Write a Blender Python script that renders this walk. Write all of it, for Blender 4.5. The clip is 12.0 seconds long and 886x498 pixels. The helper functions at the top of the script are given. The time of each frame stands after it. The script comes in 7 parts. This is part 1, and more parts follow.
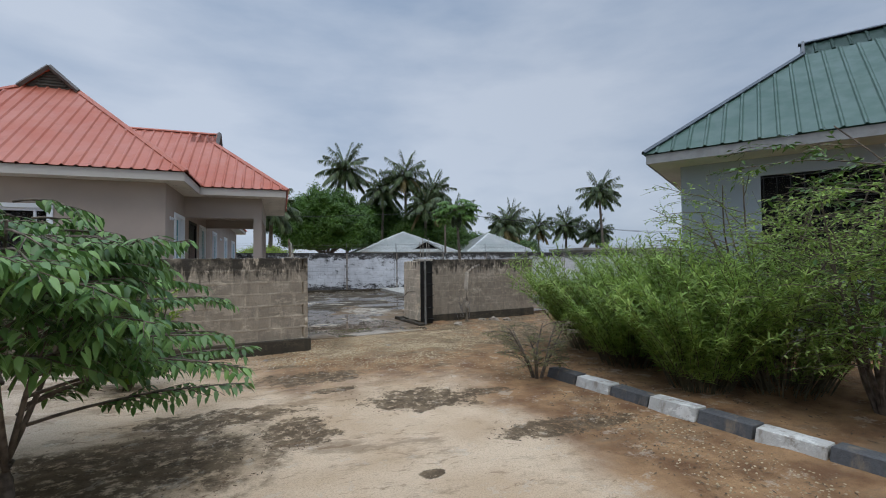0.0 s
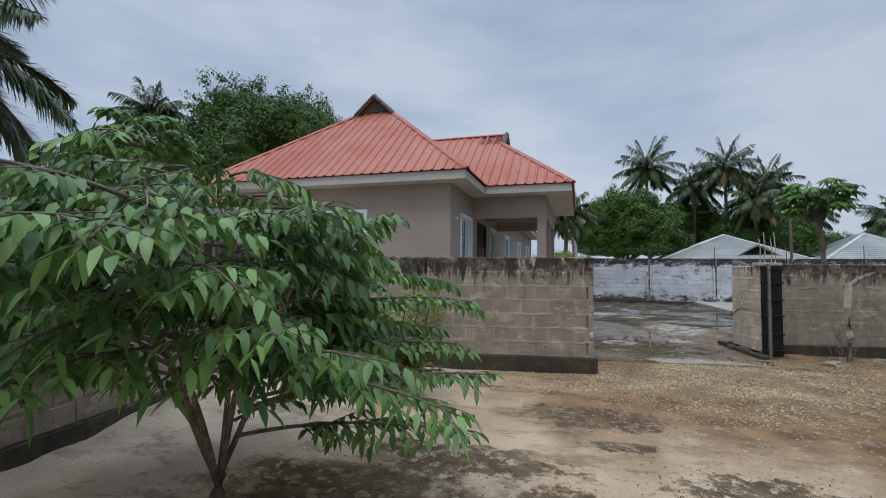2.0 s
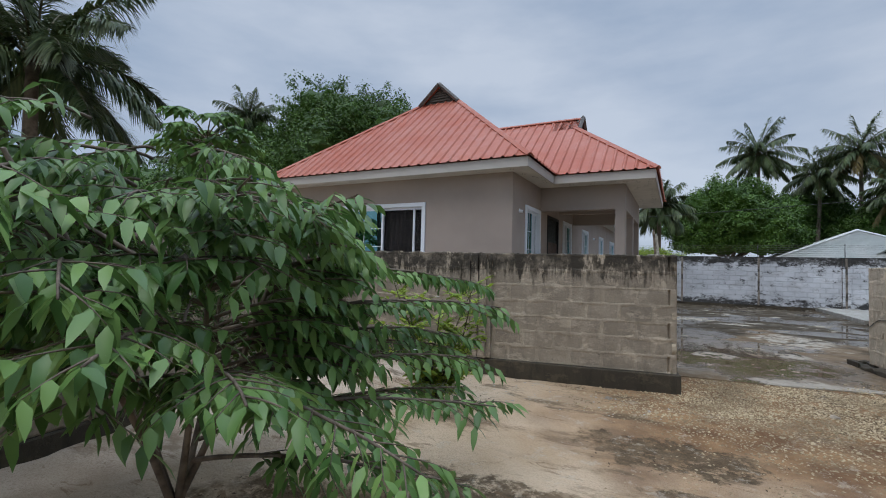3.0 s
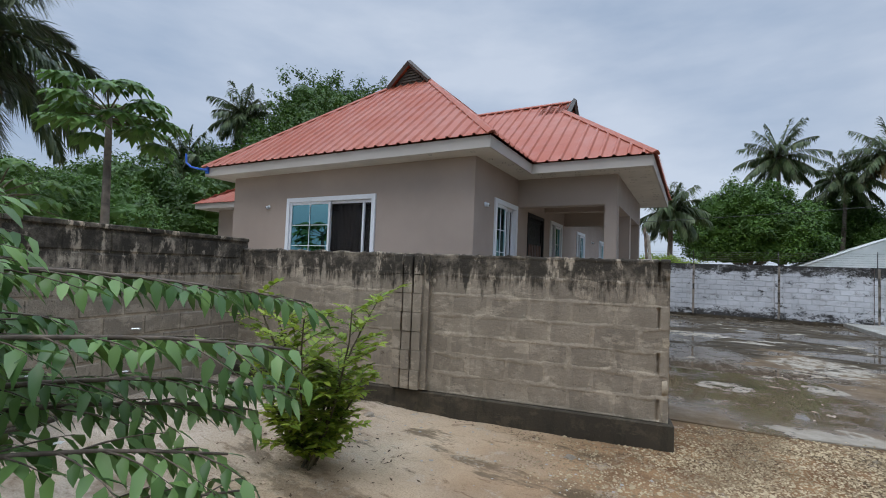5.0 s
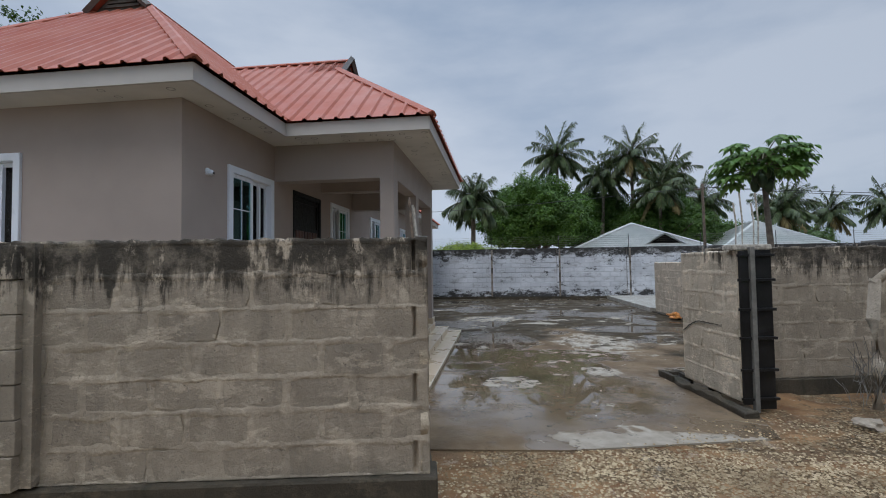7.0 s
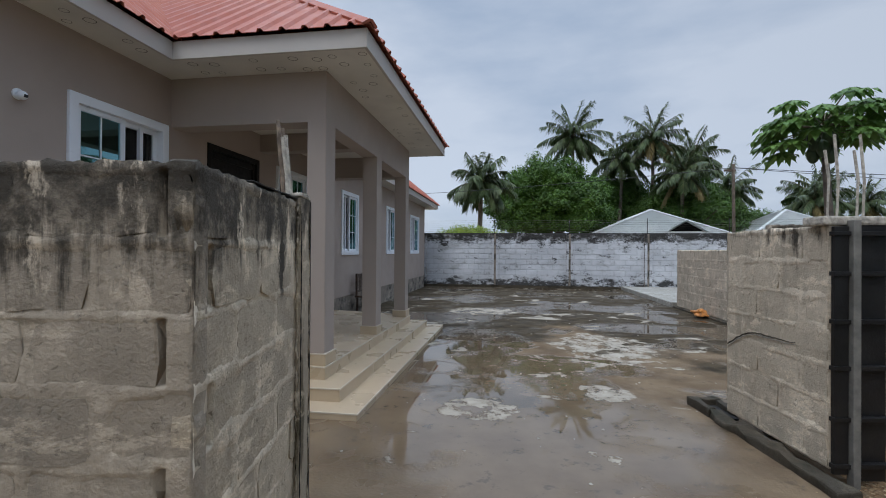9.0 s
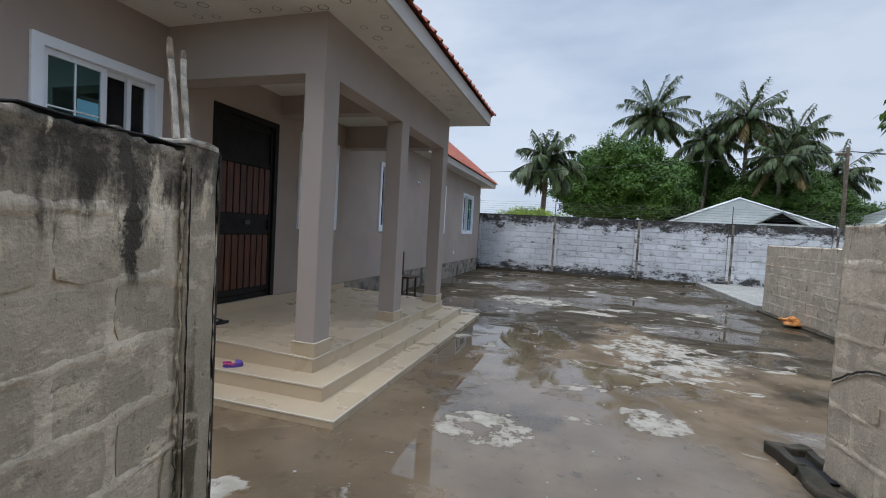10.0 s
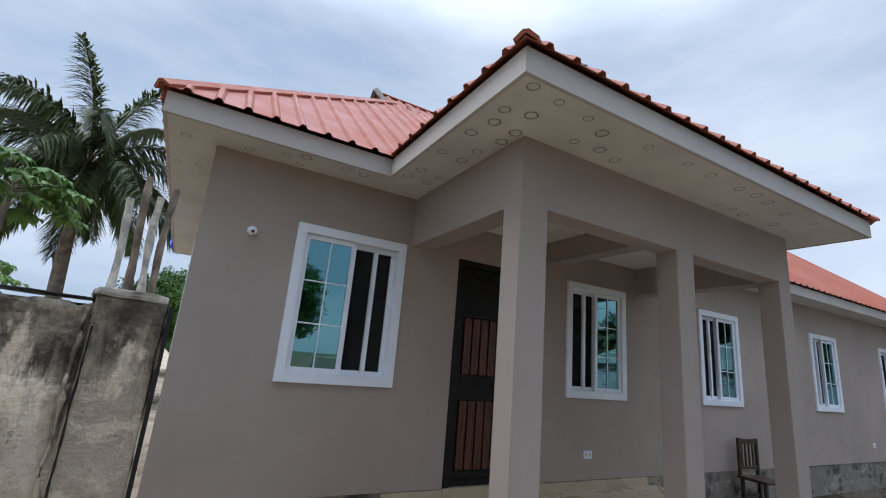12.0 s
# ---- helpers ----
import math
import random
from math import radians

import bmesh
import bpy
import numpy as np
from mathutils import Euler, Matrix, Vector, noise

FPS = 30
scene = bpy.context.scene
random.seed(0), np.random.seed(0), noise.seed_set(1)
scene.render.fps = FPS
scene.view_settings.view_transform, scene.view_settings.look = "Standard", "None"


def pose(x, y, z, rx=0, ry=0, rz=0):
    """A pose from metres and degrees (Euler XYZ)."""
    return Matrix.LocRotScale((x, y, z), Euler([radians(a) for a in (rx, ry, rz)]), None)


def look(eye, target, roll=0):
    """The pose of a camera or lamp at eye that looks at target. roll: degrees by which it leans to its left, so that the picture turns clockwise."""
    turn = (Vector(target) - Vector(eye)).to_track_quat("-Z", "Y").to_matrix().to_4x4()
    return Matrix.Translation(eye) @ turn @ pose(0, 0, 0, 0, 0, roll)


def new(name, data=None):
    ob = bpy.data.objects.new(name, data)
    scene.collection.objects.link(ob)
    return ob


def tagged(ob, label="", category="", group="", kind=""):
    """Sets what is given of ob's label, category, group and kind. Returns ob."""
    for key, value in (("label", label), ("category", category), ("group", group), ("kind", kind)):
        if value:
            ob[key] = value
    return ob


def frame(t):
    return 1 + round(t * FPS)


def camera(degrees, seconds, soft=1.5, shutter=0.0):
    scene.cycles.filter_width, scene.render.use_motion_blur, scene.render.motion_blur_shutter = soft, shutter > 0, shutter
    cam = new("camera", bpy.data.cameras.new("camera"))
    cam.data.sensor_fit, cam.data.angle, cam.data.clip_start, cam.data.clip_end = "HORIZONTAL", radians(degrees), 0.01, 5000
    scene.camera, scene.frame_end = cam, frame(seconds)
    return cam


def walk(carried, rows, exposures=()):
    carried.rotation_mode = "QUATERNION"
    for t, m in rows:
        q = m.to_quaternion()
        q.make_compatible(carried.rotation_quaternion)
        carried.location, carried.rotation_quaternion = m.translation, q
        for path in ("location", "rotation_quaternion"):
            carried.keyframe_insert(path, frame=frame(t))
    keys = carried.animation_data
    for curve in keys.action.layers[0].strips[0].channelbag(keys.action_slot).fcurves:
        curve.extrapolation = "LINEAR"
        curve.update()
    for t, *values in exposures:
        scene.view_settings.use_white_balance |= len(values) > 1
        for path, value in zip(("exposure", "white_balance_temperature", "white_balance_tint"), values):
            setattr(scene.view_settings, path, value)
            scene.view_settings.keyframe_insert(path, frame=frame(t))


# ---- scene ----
cam = camera(89.0, 12.0, soft=1.0)
PATH = [
    (0, (0.429, -0.153, 1.643), (1.111, 1.726, 1.704), -0.6),
    (0.2, (0.473, 0.068, 1.659), (0.744, 2.049, 1.722), -0.5),
    (0.5, (0.481, 0.404, 1.582), (0.341, 2.398, 1.615), 0.9),
    (1, (0.534, 0.85, 1.55), (0.193, 2.821, 1.595), 0.5),
    (1.5, (0.628, 1.212, 1.539), (0.16, 3.156, 1.607), 0.4),
    (2, (0.741, 1.647, 1.529), (0.163, 3.56, 1.627), 0.6),
    (2.5, (0.814, 2.067, 1.544), (0.086, 3.928, 1.631), 0.8),
    (3, (0.966, 2.451, 1.555), (0.043, 4.223, 1.628), 1.4),
    (3.2, (1.003, 2.6, 1.554), (0.007, 4.332, 1.631), 1.6),
    (4.8, (1.13, 4.115, 1.583), (0.064, 5.807, 1.672), 2.5),
    (5, (1.158, 4.304, 1.585), (0.186, 6.049, 1.676), 2.3),
    (5.5, (1.229, 4.771, 1.59), (0.496, 6.629, 1.685), 1.7),
    (6, (1.262, 5.289, 1.576), (0.778, 7.227, 1.665), 0.6),
    (6.5, (1.348, 5.752, 1.572), (1.083, 7.733, 1.63), -0.3),
    (7, (1.436, 6.243, 1.569), (1.196, 8.228, 1.643), -0.8),
    (7.2, (1.444, 6.455, 1.555), (1.248, 8.444, 1.633), -1.1),
    (8.8, (1.852, 7.91, 1.506), (1.648, 9.899, 1.523), 0.0),
    (9, (1.902, 8.06, 1.5), (1.597, 10.036, 1.511), 0.4),
    (9.5, (2.087, 8.509, 1.522), (1.551, 10.435, 1.486), 2.2),
    (10, (2.221, 8.967, 1.518), (1.636, 10.877, 1.433), 3.2),
    (10.2, (2.323, 9.123, 1.498), (1.888, 11.074, 1.446), 3.0),
    (10.5, (2.481, 9.44, 1.559), (2.184, 11.417, 1.506), 2.2),
    (10.8, (2.486, 9.693, 1.546), (1.872, 11.596, 1.491), 1.5),
    (11, (2.457, 9.858, 1.558), (1.553, 11.643, 1.535), 2.0),
    (11.2, (2.379, 9.995, 1.528), (1.219, 11.624, 1.555), 2.6),
    (11.5, (2.333, 10.197, 1.603), (0.813, 11.495, 1.68), 3.5),
    (11.7, (2.315, 10.285, 1.568), (0.660, 11.387, 1.788), 4.0),
    (12, (2.385, 10.554, 1.682), (0.682, 11.482, 2.171), 5.0),
]
EXPOSURES = ((0.0, 0.08), (3.2, 0.06), (4.8, 0.18), (5.1, 0.16), (5.6, -0.1), (6.0, -0.15), (6.5, -0.08), (7.0, 0.0), (9.0, 0.15), (9.5, 0.28), (10.5, 0.34), (10.8, 0.2), (11.1, 0.3), (11.5, 0.62), (11.7, 0.64), (12.0, 0.52))
walk(cam, [(t, look(eye, target, roll)) for t, eye, target, roll in PATH], EXPOSURES)

# ---- light ----
SUN_EL, SUN_AZ = radians(60), radians(195)
world = bpy.data.worlds.new("overcast_sky")
scene.world = world
world.use_nodes = True
wt = world.node_tree
wt.nodes.clear()


def wnode(kind, **kw):
    n = wt.nodes.new(kind)
    for k, v in kw.items():
        n.inputs[k].default_value = v
    return n


w_out = wnode("ShaderNodeOutputWorld")
w_bg = wnode("ShaderNodeBackground", Strength=0.1)
w_sky = wnode("ShaderNodeTexSky")
w_sky.sky_type, w_sky.sun_disc = "NISHITA", False
w_sky.sun_elevation, w_sky.sun_rotation = SUN_EL, SUN_AZ
w_tc = wnode("ShaderNodeTexCoord")
w_map = wnode("ShaderNodeMapping", Scale=(1.0, 1.0, 3.2))
w_noise = wnode("ShaderNodeTexNoise", Scale=1.5, Detail=7.0, Roughness=0.52)
w_ramp = wnode("ShaderNodeValToRGB")
w_ramp.color_ramp.elements[0].position, w_ramp.color_ramp.elements[0].color = 0.38, (3.05, 3.95, 5.4, 1)
w_ramp.color_ramp.elements[1].position, w_ramp.color_ramp.elements[1].color = 0.62, (5.3, 6.0, 7.15, 1)
w_sep = wnode("ShaderNodeSeparateXYZ")
w_zen = wnode("ShaderNodeMapRange")
w_zen.interpolation_type = "SMOOTHSTEP"
for k, v in (("From Min", 0.6), ("From Max", 1.0), ("To Min", 1.0), ("To Max", 4.8)):
    w_zen.inputs[k].default_value = v
w_mul = wt.nodes.new("ShaderNodeVectorMath")
w_mul.operation = "SCALE"
w_mix = wt.nodes.new("ShaderNodeMix")
w_mix.data_type = "RGBA"
w_mix.inputs[0].default_value = 0.9
wl = wt.links.new
wl(w_tc.outputs["Generated"], w_map.inputs["Vector"])
wl(w_map.outputs[0], w_noise.inputs["Vector"])
wl(w_noise.outputs["Fac"], w_ramp.inputs[0])
wl(w_tc.outputs["Generated"], w_sep.inputs[0])
wl(w_sep.outputs["Z"], w_zen.inputs["Value"])
# thinner, bluer cloud towards the east
w_east = wnode("ShaderNodeMapRange")
for k, v in (("From Min", 0.1), ("From Max", 0.9), ("To Min", 1.0), ("To Max", 0.86)):
    w_east.inputs[k].default_value = v
w_both = wt.nodes.new("ShaderNodeMath")
w_both.operation = "MULTIPLY"
wl(w_sep.outputs["X"], w_east.inputs["Value"])
wl(w_zen.outputs[0], w_both.inputs[0])
wl(w_east.outputs[0], w_both.inputs[1])
wl(w_ramp.outputs[0], w_mul.inputs[0])
wl(w_both.outputs[0], w_mul.inputs["Scale"])
wl(w_sky.outputs[0], w_mix.inputs[6])
wl(w_mul.outputs[0], w_mix.inputs[7])
wl(w_mix.outputs[2], w_bg.inputs["Color"])
wl(w_bg.outputs[0], w_out.inputs["Surface"])

sun_data = bpy.data.lights.new("sun", "SUN")
sun_data.energy, sun_data.angle, sun_data.color = 0.75, radians(30), (1.0, 0.955, 0.89)
sun = new("sun", sun_data)
sun.matrix_world = look((math.sin(SUN_AZ) * 30 * math.cos(SUN_EL), math.cos(SUN_AZ) * 30 * math.cos(SUN_EL), 30 * math.sin(SUN_EL)), (0, 0, 0))


# ---- materials ----
class Mat:
    """A node material with short calls for its nodes."""

    def __init__(self, name, rough=0.8, metal=0.0, spec=0.5):
        self.m = bpy.data.materials.new(name)
        self.m.use_nodes = True
        self.t = self.m.node_tree
        self.b = self.t.nodes["Principled BSDF"]
        self.b.inputs["Roughness"].default_value = rough
        self.b.inputs["Metallic"].default_value = metal
        self.b.inputs["Specular IOR Level"].default_value = spec
        self.pos = self.t.nodes.new("ShaderNodeNewGeometry").outputs["Position"]
        self.obj = self.t.nodes.new("ShaderNodeTexCoord").outputs["Object"]
        self.rnd = self.t.nodes.new("ShaderNodeObjectInfo").outputs["Random"]

    def put(self, value, socket):
        if isinstance(value, (int, float)):
            socket.default_value = value
        elif isinstance(value, (tuple, list)):
            socket.default_value = tuple(value) if len(value) == len(socket.default_value) else (*value, 1.0)
        else:
            self.t.links.new(value, socket)

    def noise(self, scale, detail=4.0, rough=0.55, where=None, stretch=None, distort=0.0):
        where = where or self.pos
        if stretch:
            mp = self.t.nodes.new("ShaderNodeMapping")
            mp.inputs["Scale"].default_value = stretch
            self.t.links.new(where, mp.inputs["Vector"])
            where = mp.outputs[0]
        n = self.t.nodes.new("ShaderNodeTexNoise")
        for k, v in (("Scale", scale), ("Detail", detail), ("Roughness", rough), ("Distortion", distort)):
            n.inputs[k].default_value = v
        self.t.links.new(where, n.inputs["Vector"])
        return n.outputs["Fac"]

    def vor(self, scale, where=None):
        n = self.t.nodes.new("ShaderNodeTexVoronoi")
        n.inputs["Scale"].default_value = scale
        self.t.links.new(where or self.pos, n.inputs["Vector"])
        return n.outputs["Distance"]

    def ramp(self, fac, lo, hi, a=0.0, b=1.0):
        n = self.t.nodes.new("ShaderNodeMapRange")
        n.interpolation_type = "SMOOTHSTEP"
        for k, v in (("From Min", lo), ("From Max", hi), ("To Min", a), ("To Max", b)):
            n.inputs[k].default_value = v
        self.put(fac, n.inputs["Value"])
        return n.outputs[0]

    def math(self, op, a, b=0.0):
        n = self.t.nodes.new("ShaderNodeMath")
        n.operation = op
        self.put(a, n.inputs[0])
        self.put(b, n.inputs[1])
        return n.outputs[0]

    def mix(self, fac, a, b):
        n = self.t.nodes.new("ShaderNodeMix")
        n.data_type = "RGBA"
        self.put(fac, n.inputs[0])
        self.put(a, n.inputs[6])
        self.put(b, n.inputs[7])
        return n.outputs[2]

    def sep(self, vector=None):
        n = self.t.nodes.new("ShaderNodeSeparateXYZ")
        self.t.links.new(vector or self.pos, n.inputs[0])
        return n.outputs

    def spot(self, x, y, rx, ry, soft=0.35, wob=0.5, scale=2.2):
        """A patch with a ragged rim on the ground round (x, y)."""
        s = self.sep()
        a = self.math("DIVIDE", self.math("SUBTRACT", s[0], x), rx)
        c = self.math("DIVIDE", self.math("SUBTRACT", s[1], y), ry)
        d = self.math("SQRT", self.math("ADD", self.math("MULTIPLY", a, a), self.math("MULTIPLY", c, c)))
        d = self.math("ADD", d, self.math("MULTIPLY", self.math("SUBTRACT", self.noise(scale, 6, 0.65), 0.5), wob * 2))
        return self.ramp(d, 1.0 - soft, 1.0 + soft, 1.0, 0.0)

    def color(self, c):
        self.put(c, self.b.inputs["Base Color"])
        return self

    def rough(self, r):
        self.put(r, self.b.inputs["Roughness"])
        return self

    def bump(self, height, strength=0.4, dist=0.01):
        n = self.t.nodes.new("ShaderNodeBump")
        n.inputs["Strength"].default_value = strength
        n.inputs["Distance"].default_value = dist
        self.put(height, n.inputs["Height"])
        self.t.links.new(n.outputs[0], self.b.inputs["Normal"])
        return self


def concrete(name, a, b, stain, top=None, rough=0.9, wear=0.5, run=0.55, band=0.28, sharp=0.72, streak=None):
    """Cement work: two tones, dark streaks that hang from the top edge at height top, pores."""
    m = Mat(name, rough)
    base = m.mix(m.ramp(m.noise(1.7, 5), 0.32, 0.68), a, b)
    base = m.mix(m.math("MULTIPLY", m.rnd, 0.6), base, tuple(v * 0.56 for v in a))
    base = m.mix(m.ramp(m.noise(6.5, 6, 0.68), 0.5, 0.66, 0.0, 0.5), base, tuple(min(1, v * 1.25) for v in a))
    base = m.mix(m.ramp(m.noise(4.1, 6, 0.7), 0.52, 0.72, 0.0, 0.55), base, tuple(v * 0.45 for v in a))
    base = m.mix(m.ramp(m.noise(38, 3), 0.35, 0.75, 0.0, 0.4), base, tuple(v * 0.6 for v in a))
    s = m.noise(2.3, 6, 0.62, stretch=(3.2 if run < 1 else 1.0, 3.2 if run < 1 else 1.0, run))
    fac = m.ramp(s, 0.5, sharp, 0.0, wear)
    if top is not None:
        z = m.sep()[2]
        drip = m.noise(2.1, 7, 0.66, stretch=(6.5, 6.5, 0.8))
        edge = m.math("ADD", z, m.math("MULTIPLY", m.math("SUBTRACT", drip, 0.5), 1.05))
        edge = m.math("ADD", edge, m.math("MULTIPLY", m.math("SUBTRACT", m.noise(9, 6, 0.7), 0.5), 0.3))
        crown = m.ramp(edge, top - band - 0.06, top - band + 0.14, 0.0, 0.95)
        crown = m.math("MULTIPLY", crown, m.ramp(m.noise(4.2, 8, 0.74), 0.36, 0.56, 0.45, 1.0))
        # lime blooms and washed streaks within the black crust
        lime = m.math("MULTIPLY", m.ramp(m.noise(3.4, 7, 0.7, stretch=(1.6, 1.6, 0.75)), 0.56, 0.64), m.ramp(z, top - band - 0.22, top - band, 0.0, 0.8))
    base = m.mix(fac, base, stain)
    # smears of pale mortar and small dark pits
    base = m.mix(m.ramp(m.noise(2.9, 7, 0.74, stretch=(0.7, 0.7, 1.6)), 0.55, 0.6, 0.0, 0.42), base, tuple(min(1, v * 1.45) for v in a))
    base = m.mix(m.ramp(m.noise(21, 6, 0.75), 0.6, 0.68, 0.0, 0.6), base, tuple(v * 0.4 for v in b))
    if top is not None:
        if streak:
            y0, half, z0 = streak
            off = m.math("ABSOLUTE", m.math("SUBTRACT", m.math("ADD", m.sep()[1], m.math("MULTIPLY", m.math("SUBTRACT", m.noise(5, 7, 0.7), 0.5), 0.3)), y0))
            run_off = m.math("MULTIPLY", m.ramp(off, half * 0.7, half * 1.25, 1.0, 0.0), m.ramp(m.math("ADD", z, m.math("MULTIPLY", m.math("SUBTRACT", drip, 0.5), 0.6)), z0, z0 + 0.15))
            crown = m.math("MAXIMUM", crown, m.math("MULTIPLY", run_off, 0.95))
        base = m.mix(crown, base, GRIME)
        base = m.mix(lime, base, tuple(min(1, v * 1.35) for v in a))
    m.color(base)
    h = m.math("ADD", m.math("MULTIPLY", m.noise(75, 5), 0.8), m.math("MULTIPLY", m.noise(13, 7, 0.7), 2.2))
    h = m.math("SUBTRACT", h, m.math("MULTIPLY", m.ramp(m.noise(21, 6, 0.75), 0.58, 0.68), 1.2))
    return m.bump(h, 0.55, 0.013).m


def limewash(name, a, b, z0, z1):
    """Flaking whitewash: black mould thick along the top, thinner at the foot, specks between."""
    m = Mat(name, 0.9)
    z = m.sep()[2]
    base = m.mix(m.ramp(m.noise(0.9, 6), 0.35, 0.65), a, b)
    base = m.mix(m.math("MULTIPLY", m.rnd, 0.3), base, tuple(v * 0.75 for v in b))
    base = m.mix(m.ramp(m.noise(2.2, 7, 0.72, stretch=(0.6, 0.6, 2.0)), 0.52, 0.66, 0.0, 0.6), base, (0.32, 0.32, 0.31))
    n = m.noise(2.6, 10, 0.8, stretch=(0.8, 0.8, 1.6))
    up = m.ramp(z, z1 - 0.8, z1 + 0.05, 0.0, 0.17)
    low = m.ramp(z, z0, z0 + 0.55, 0.15, 0.0)
    mould = m.ramp(m.math("ADD", n, m.math("ADD", up, low)), 0.55, 0.66, 0.0, 0.95)
    # bare grey course along the top, with rags of old whitewash
    bare = m.math("MULTIPLY", m.ramp(m.math("ADD", z, m.math("MULTIPLY", m.math("SUBTRACT", m.noise(1.8, 8, 0.75), 0.5), 0.6)), z1 - 0.34, z1 - 0.2), m.ramp(m.noise(7, 8, 0.78), 0.4, 0.55, 0.3, 0.95))
    base = m.mix(bare, base, (0.13, 0.125, 0.115))
    base = m.mix(mould, base, (0.03, 0.028, 0.025))
    m.color(base)
    return m.bump(m.math("ADD", m.noise(40, 5), m.math("MULTIPLY", mould, -1.5)), 0.5, 0.01).m


def plain(name, c, rough=0.6, var=0.12, scale=6.0, bump=0.15, metal=0.0, spec=0.5, fine=60):
    m = Mat(name, rough, metal, spec)
    n = m.noise(scale, 5)
    lo, hi = tuple(v * (1 - var) for v in c), tuple(min(1, v * (1 + var)) for v in c)
    m.color(m.mix(m.ramp(n, 0.3, 0.7), lo, hi))
    m.rough(m.ramp(m.noise(scale * 3, 3), 0.3, 0.7, max(0.02, rough - 0.08), min(1, rough + 0.08)))
    return m.bump(m.noise(fine, 3), bump, 0.004).m


def leafy(name, a, b, rough=0.55, trans=0.25, scale=1.5):
    m = Mat(name, rough, 0, 0.35)
    isl = m.t.nodes.new("ShaderNodeNewGeometry").outputs["Random Per Island"]
    c = m.mix(isl, a, b)
    c = m.mix(m.ramp(m.noise(scale, 3), 0.4, 0.65, 0.0, 0.55), c, tuple(v * 0.6 for v in a))
    m.color(c)
    tr = m.t.nodes.new("ShaderNodeBsdfTranslucent")
    m.put(c, tr.inputs["Color"])
    mx = m.t.nodes.new("ShaderNodeMixShader")
    mx.inputs[0].default_value = trans
    out = m.t.nodes["Material Output"]
    m.t.links.new(m.b.outputs[0], mx.inputs[1])
    m.t.links.new(tr.outputs[0], mx.inputs[2])
    m.t.links.new(mx.outputs[0], out.inputs["Surface"])
    return m.m


BLOCK_A, BLOCK_B, GRIME = (0.4, 0.333, 0.253), (0.275, 0.228, 0.172), (0.032, 0.026, 0.018)
M_BLOCK = concrete("cement_block", BLOCK_A, BLOCK_B, (0.12, 0.105, 0.085), top=1.76, wear=0.35, band=0.34)
M_MORTAR = concrete("cement_mortar", (0.455, 0.378, 0.285), (0.32, 0.265, 0.2), (0.15, 0.13, 0.1), top=1.76, wear=0.3, band=0.34)
M_BLOCK_PALE = concrete("pale_cement_block", (0.58, 0.48, 0.35), (0.44, 0.36, 0.26), (0.16, 0.135, 0.105), top=1.76, wear=0.25, band=0.28, streak=(10.08, 0.035, 1.2))
M_JAMB = concrete("light_cement_block", (0.66, 0.555, 0.42), (0.52, 0.435, 0.325), (0.2, 0.17, 0.13), top=1.70, wear=0.3, band=0.06)
M_JAMB_MORTAR = concrete("light_cement_mortar", (0.7, 0.59, 0.45), (0.55, 0.46, 0.345), (0.2, 0.17, 0.13), top=1.70, wear=0.3, band=0.06)
M_MORTAR_PALE = concrete("pale_cement_mortar", (0.66, 0.55, 0.41), (0.5, 0.415, 0.305), (0.16, 0.135, 0.105), top=1.76, wear=0.3, band=0.28, streak=(10.08, 0.035, 1.2))
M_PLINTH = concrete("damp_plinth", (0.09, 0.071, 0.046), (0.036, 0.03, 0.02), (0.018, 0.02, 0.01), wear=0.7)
M_PILLAR = concrete("cast_pillar", (0.54, 0.445, 0.325), (0.36, 0.29, 0.2), (0.085, 0.064, 0.032), top=1.80, wear=0.9, band=0.3, sharp=0.62)
M_WHITE_BLOCK = limewash("limewashed_block", (0.7, 0.715, 0.74), (0.55, 0.565, 0.59), 0.1, 2.3)
M_WHITE_MORTAR = limewash("limewashed_mortar", (0.62, 0.635, 0.66), (0.46, 0.475, 0.495), 0.1, 2.3)
M_HOUSE_BASE = concrete("house_plinth", (0.34, 0.29, 0.24), (0.24, 0.205, 0.165), (0.035, 0.034, 0.026), wear=0.85, run=1.2, sharp=0.62)
M_PAINT = plain("taupe_wall_paint", (0.375, 0.306, 0.263), 0.7, 0.07, 0.9, 0.25, fine=90)
M_BEAM = plain("light_taupe_paint", (0.37, 0.31, 0.27), 0.65, 0.05, 0.9, 0.12, fine=120)
M_SOFFIT = plain("soffit_board", (0.66, 0.63, 0.58), 0.8, 0.08, 1.6, 0.1)
M_FASCIA = plain("fascia_board", (0.5, 0.465, 0.43), 0.65, 0.06, 1.2, 0.1)
M_UPVC = plain("white_window_plastic", (0.8, 0.83, 0.88), 0.35, 0.02, 3, 0.02)
# near-black colour that stands in for shade inside rooms and the drain
M_PAINTED_SHADE = plain("painted_shade", (0.02, 0.018, 0.017), 0.9)
M_BLACK_STEEL = plain("black_painted_steel", (0.012, 0.011, 0.011), 0.45, 0.3, 5, 0.3, spec=0.4)
M_GREY_STEEL = plain("weathered_grey_steel", (0.2, 0.19, 0.17), 0.6, 0.25, 9, 0.3, metal=0.3)
M_RUST = plain("rusty_rebar", (0.2, 0.15, 0.11), 0.9, 0.5, 14, 0.6)
M_CRUST = plain("crusted_cement", (0.42, 0.38, 0.32), 0.95, 0.35, 30, 0.8)
M_DOOR_DARK = plain("black_stained_wood", (0.01, 0.008, 0.007), 0.5, 0.3, 8, 0.25, spec=0.25)
M_RING = plain("dark_ring", (0.13, 0.115, 0.1), 0.7)
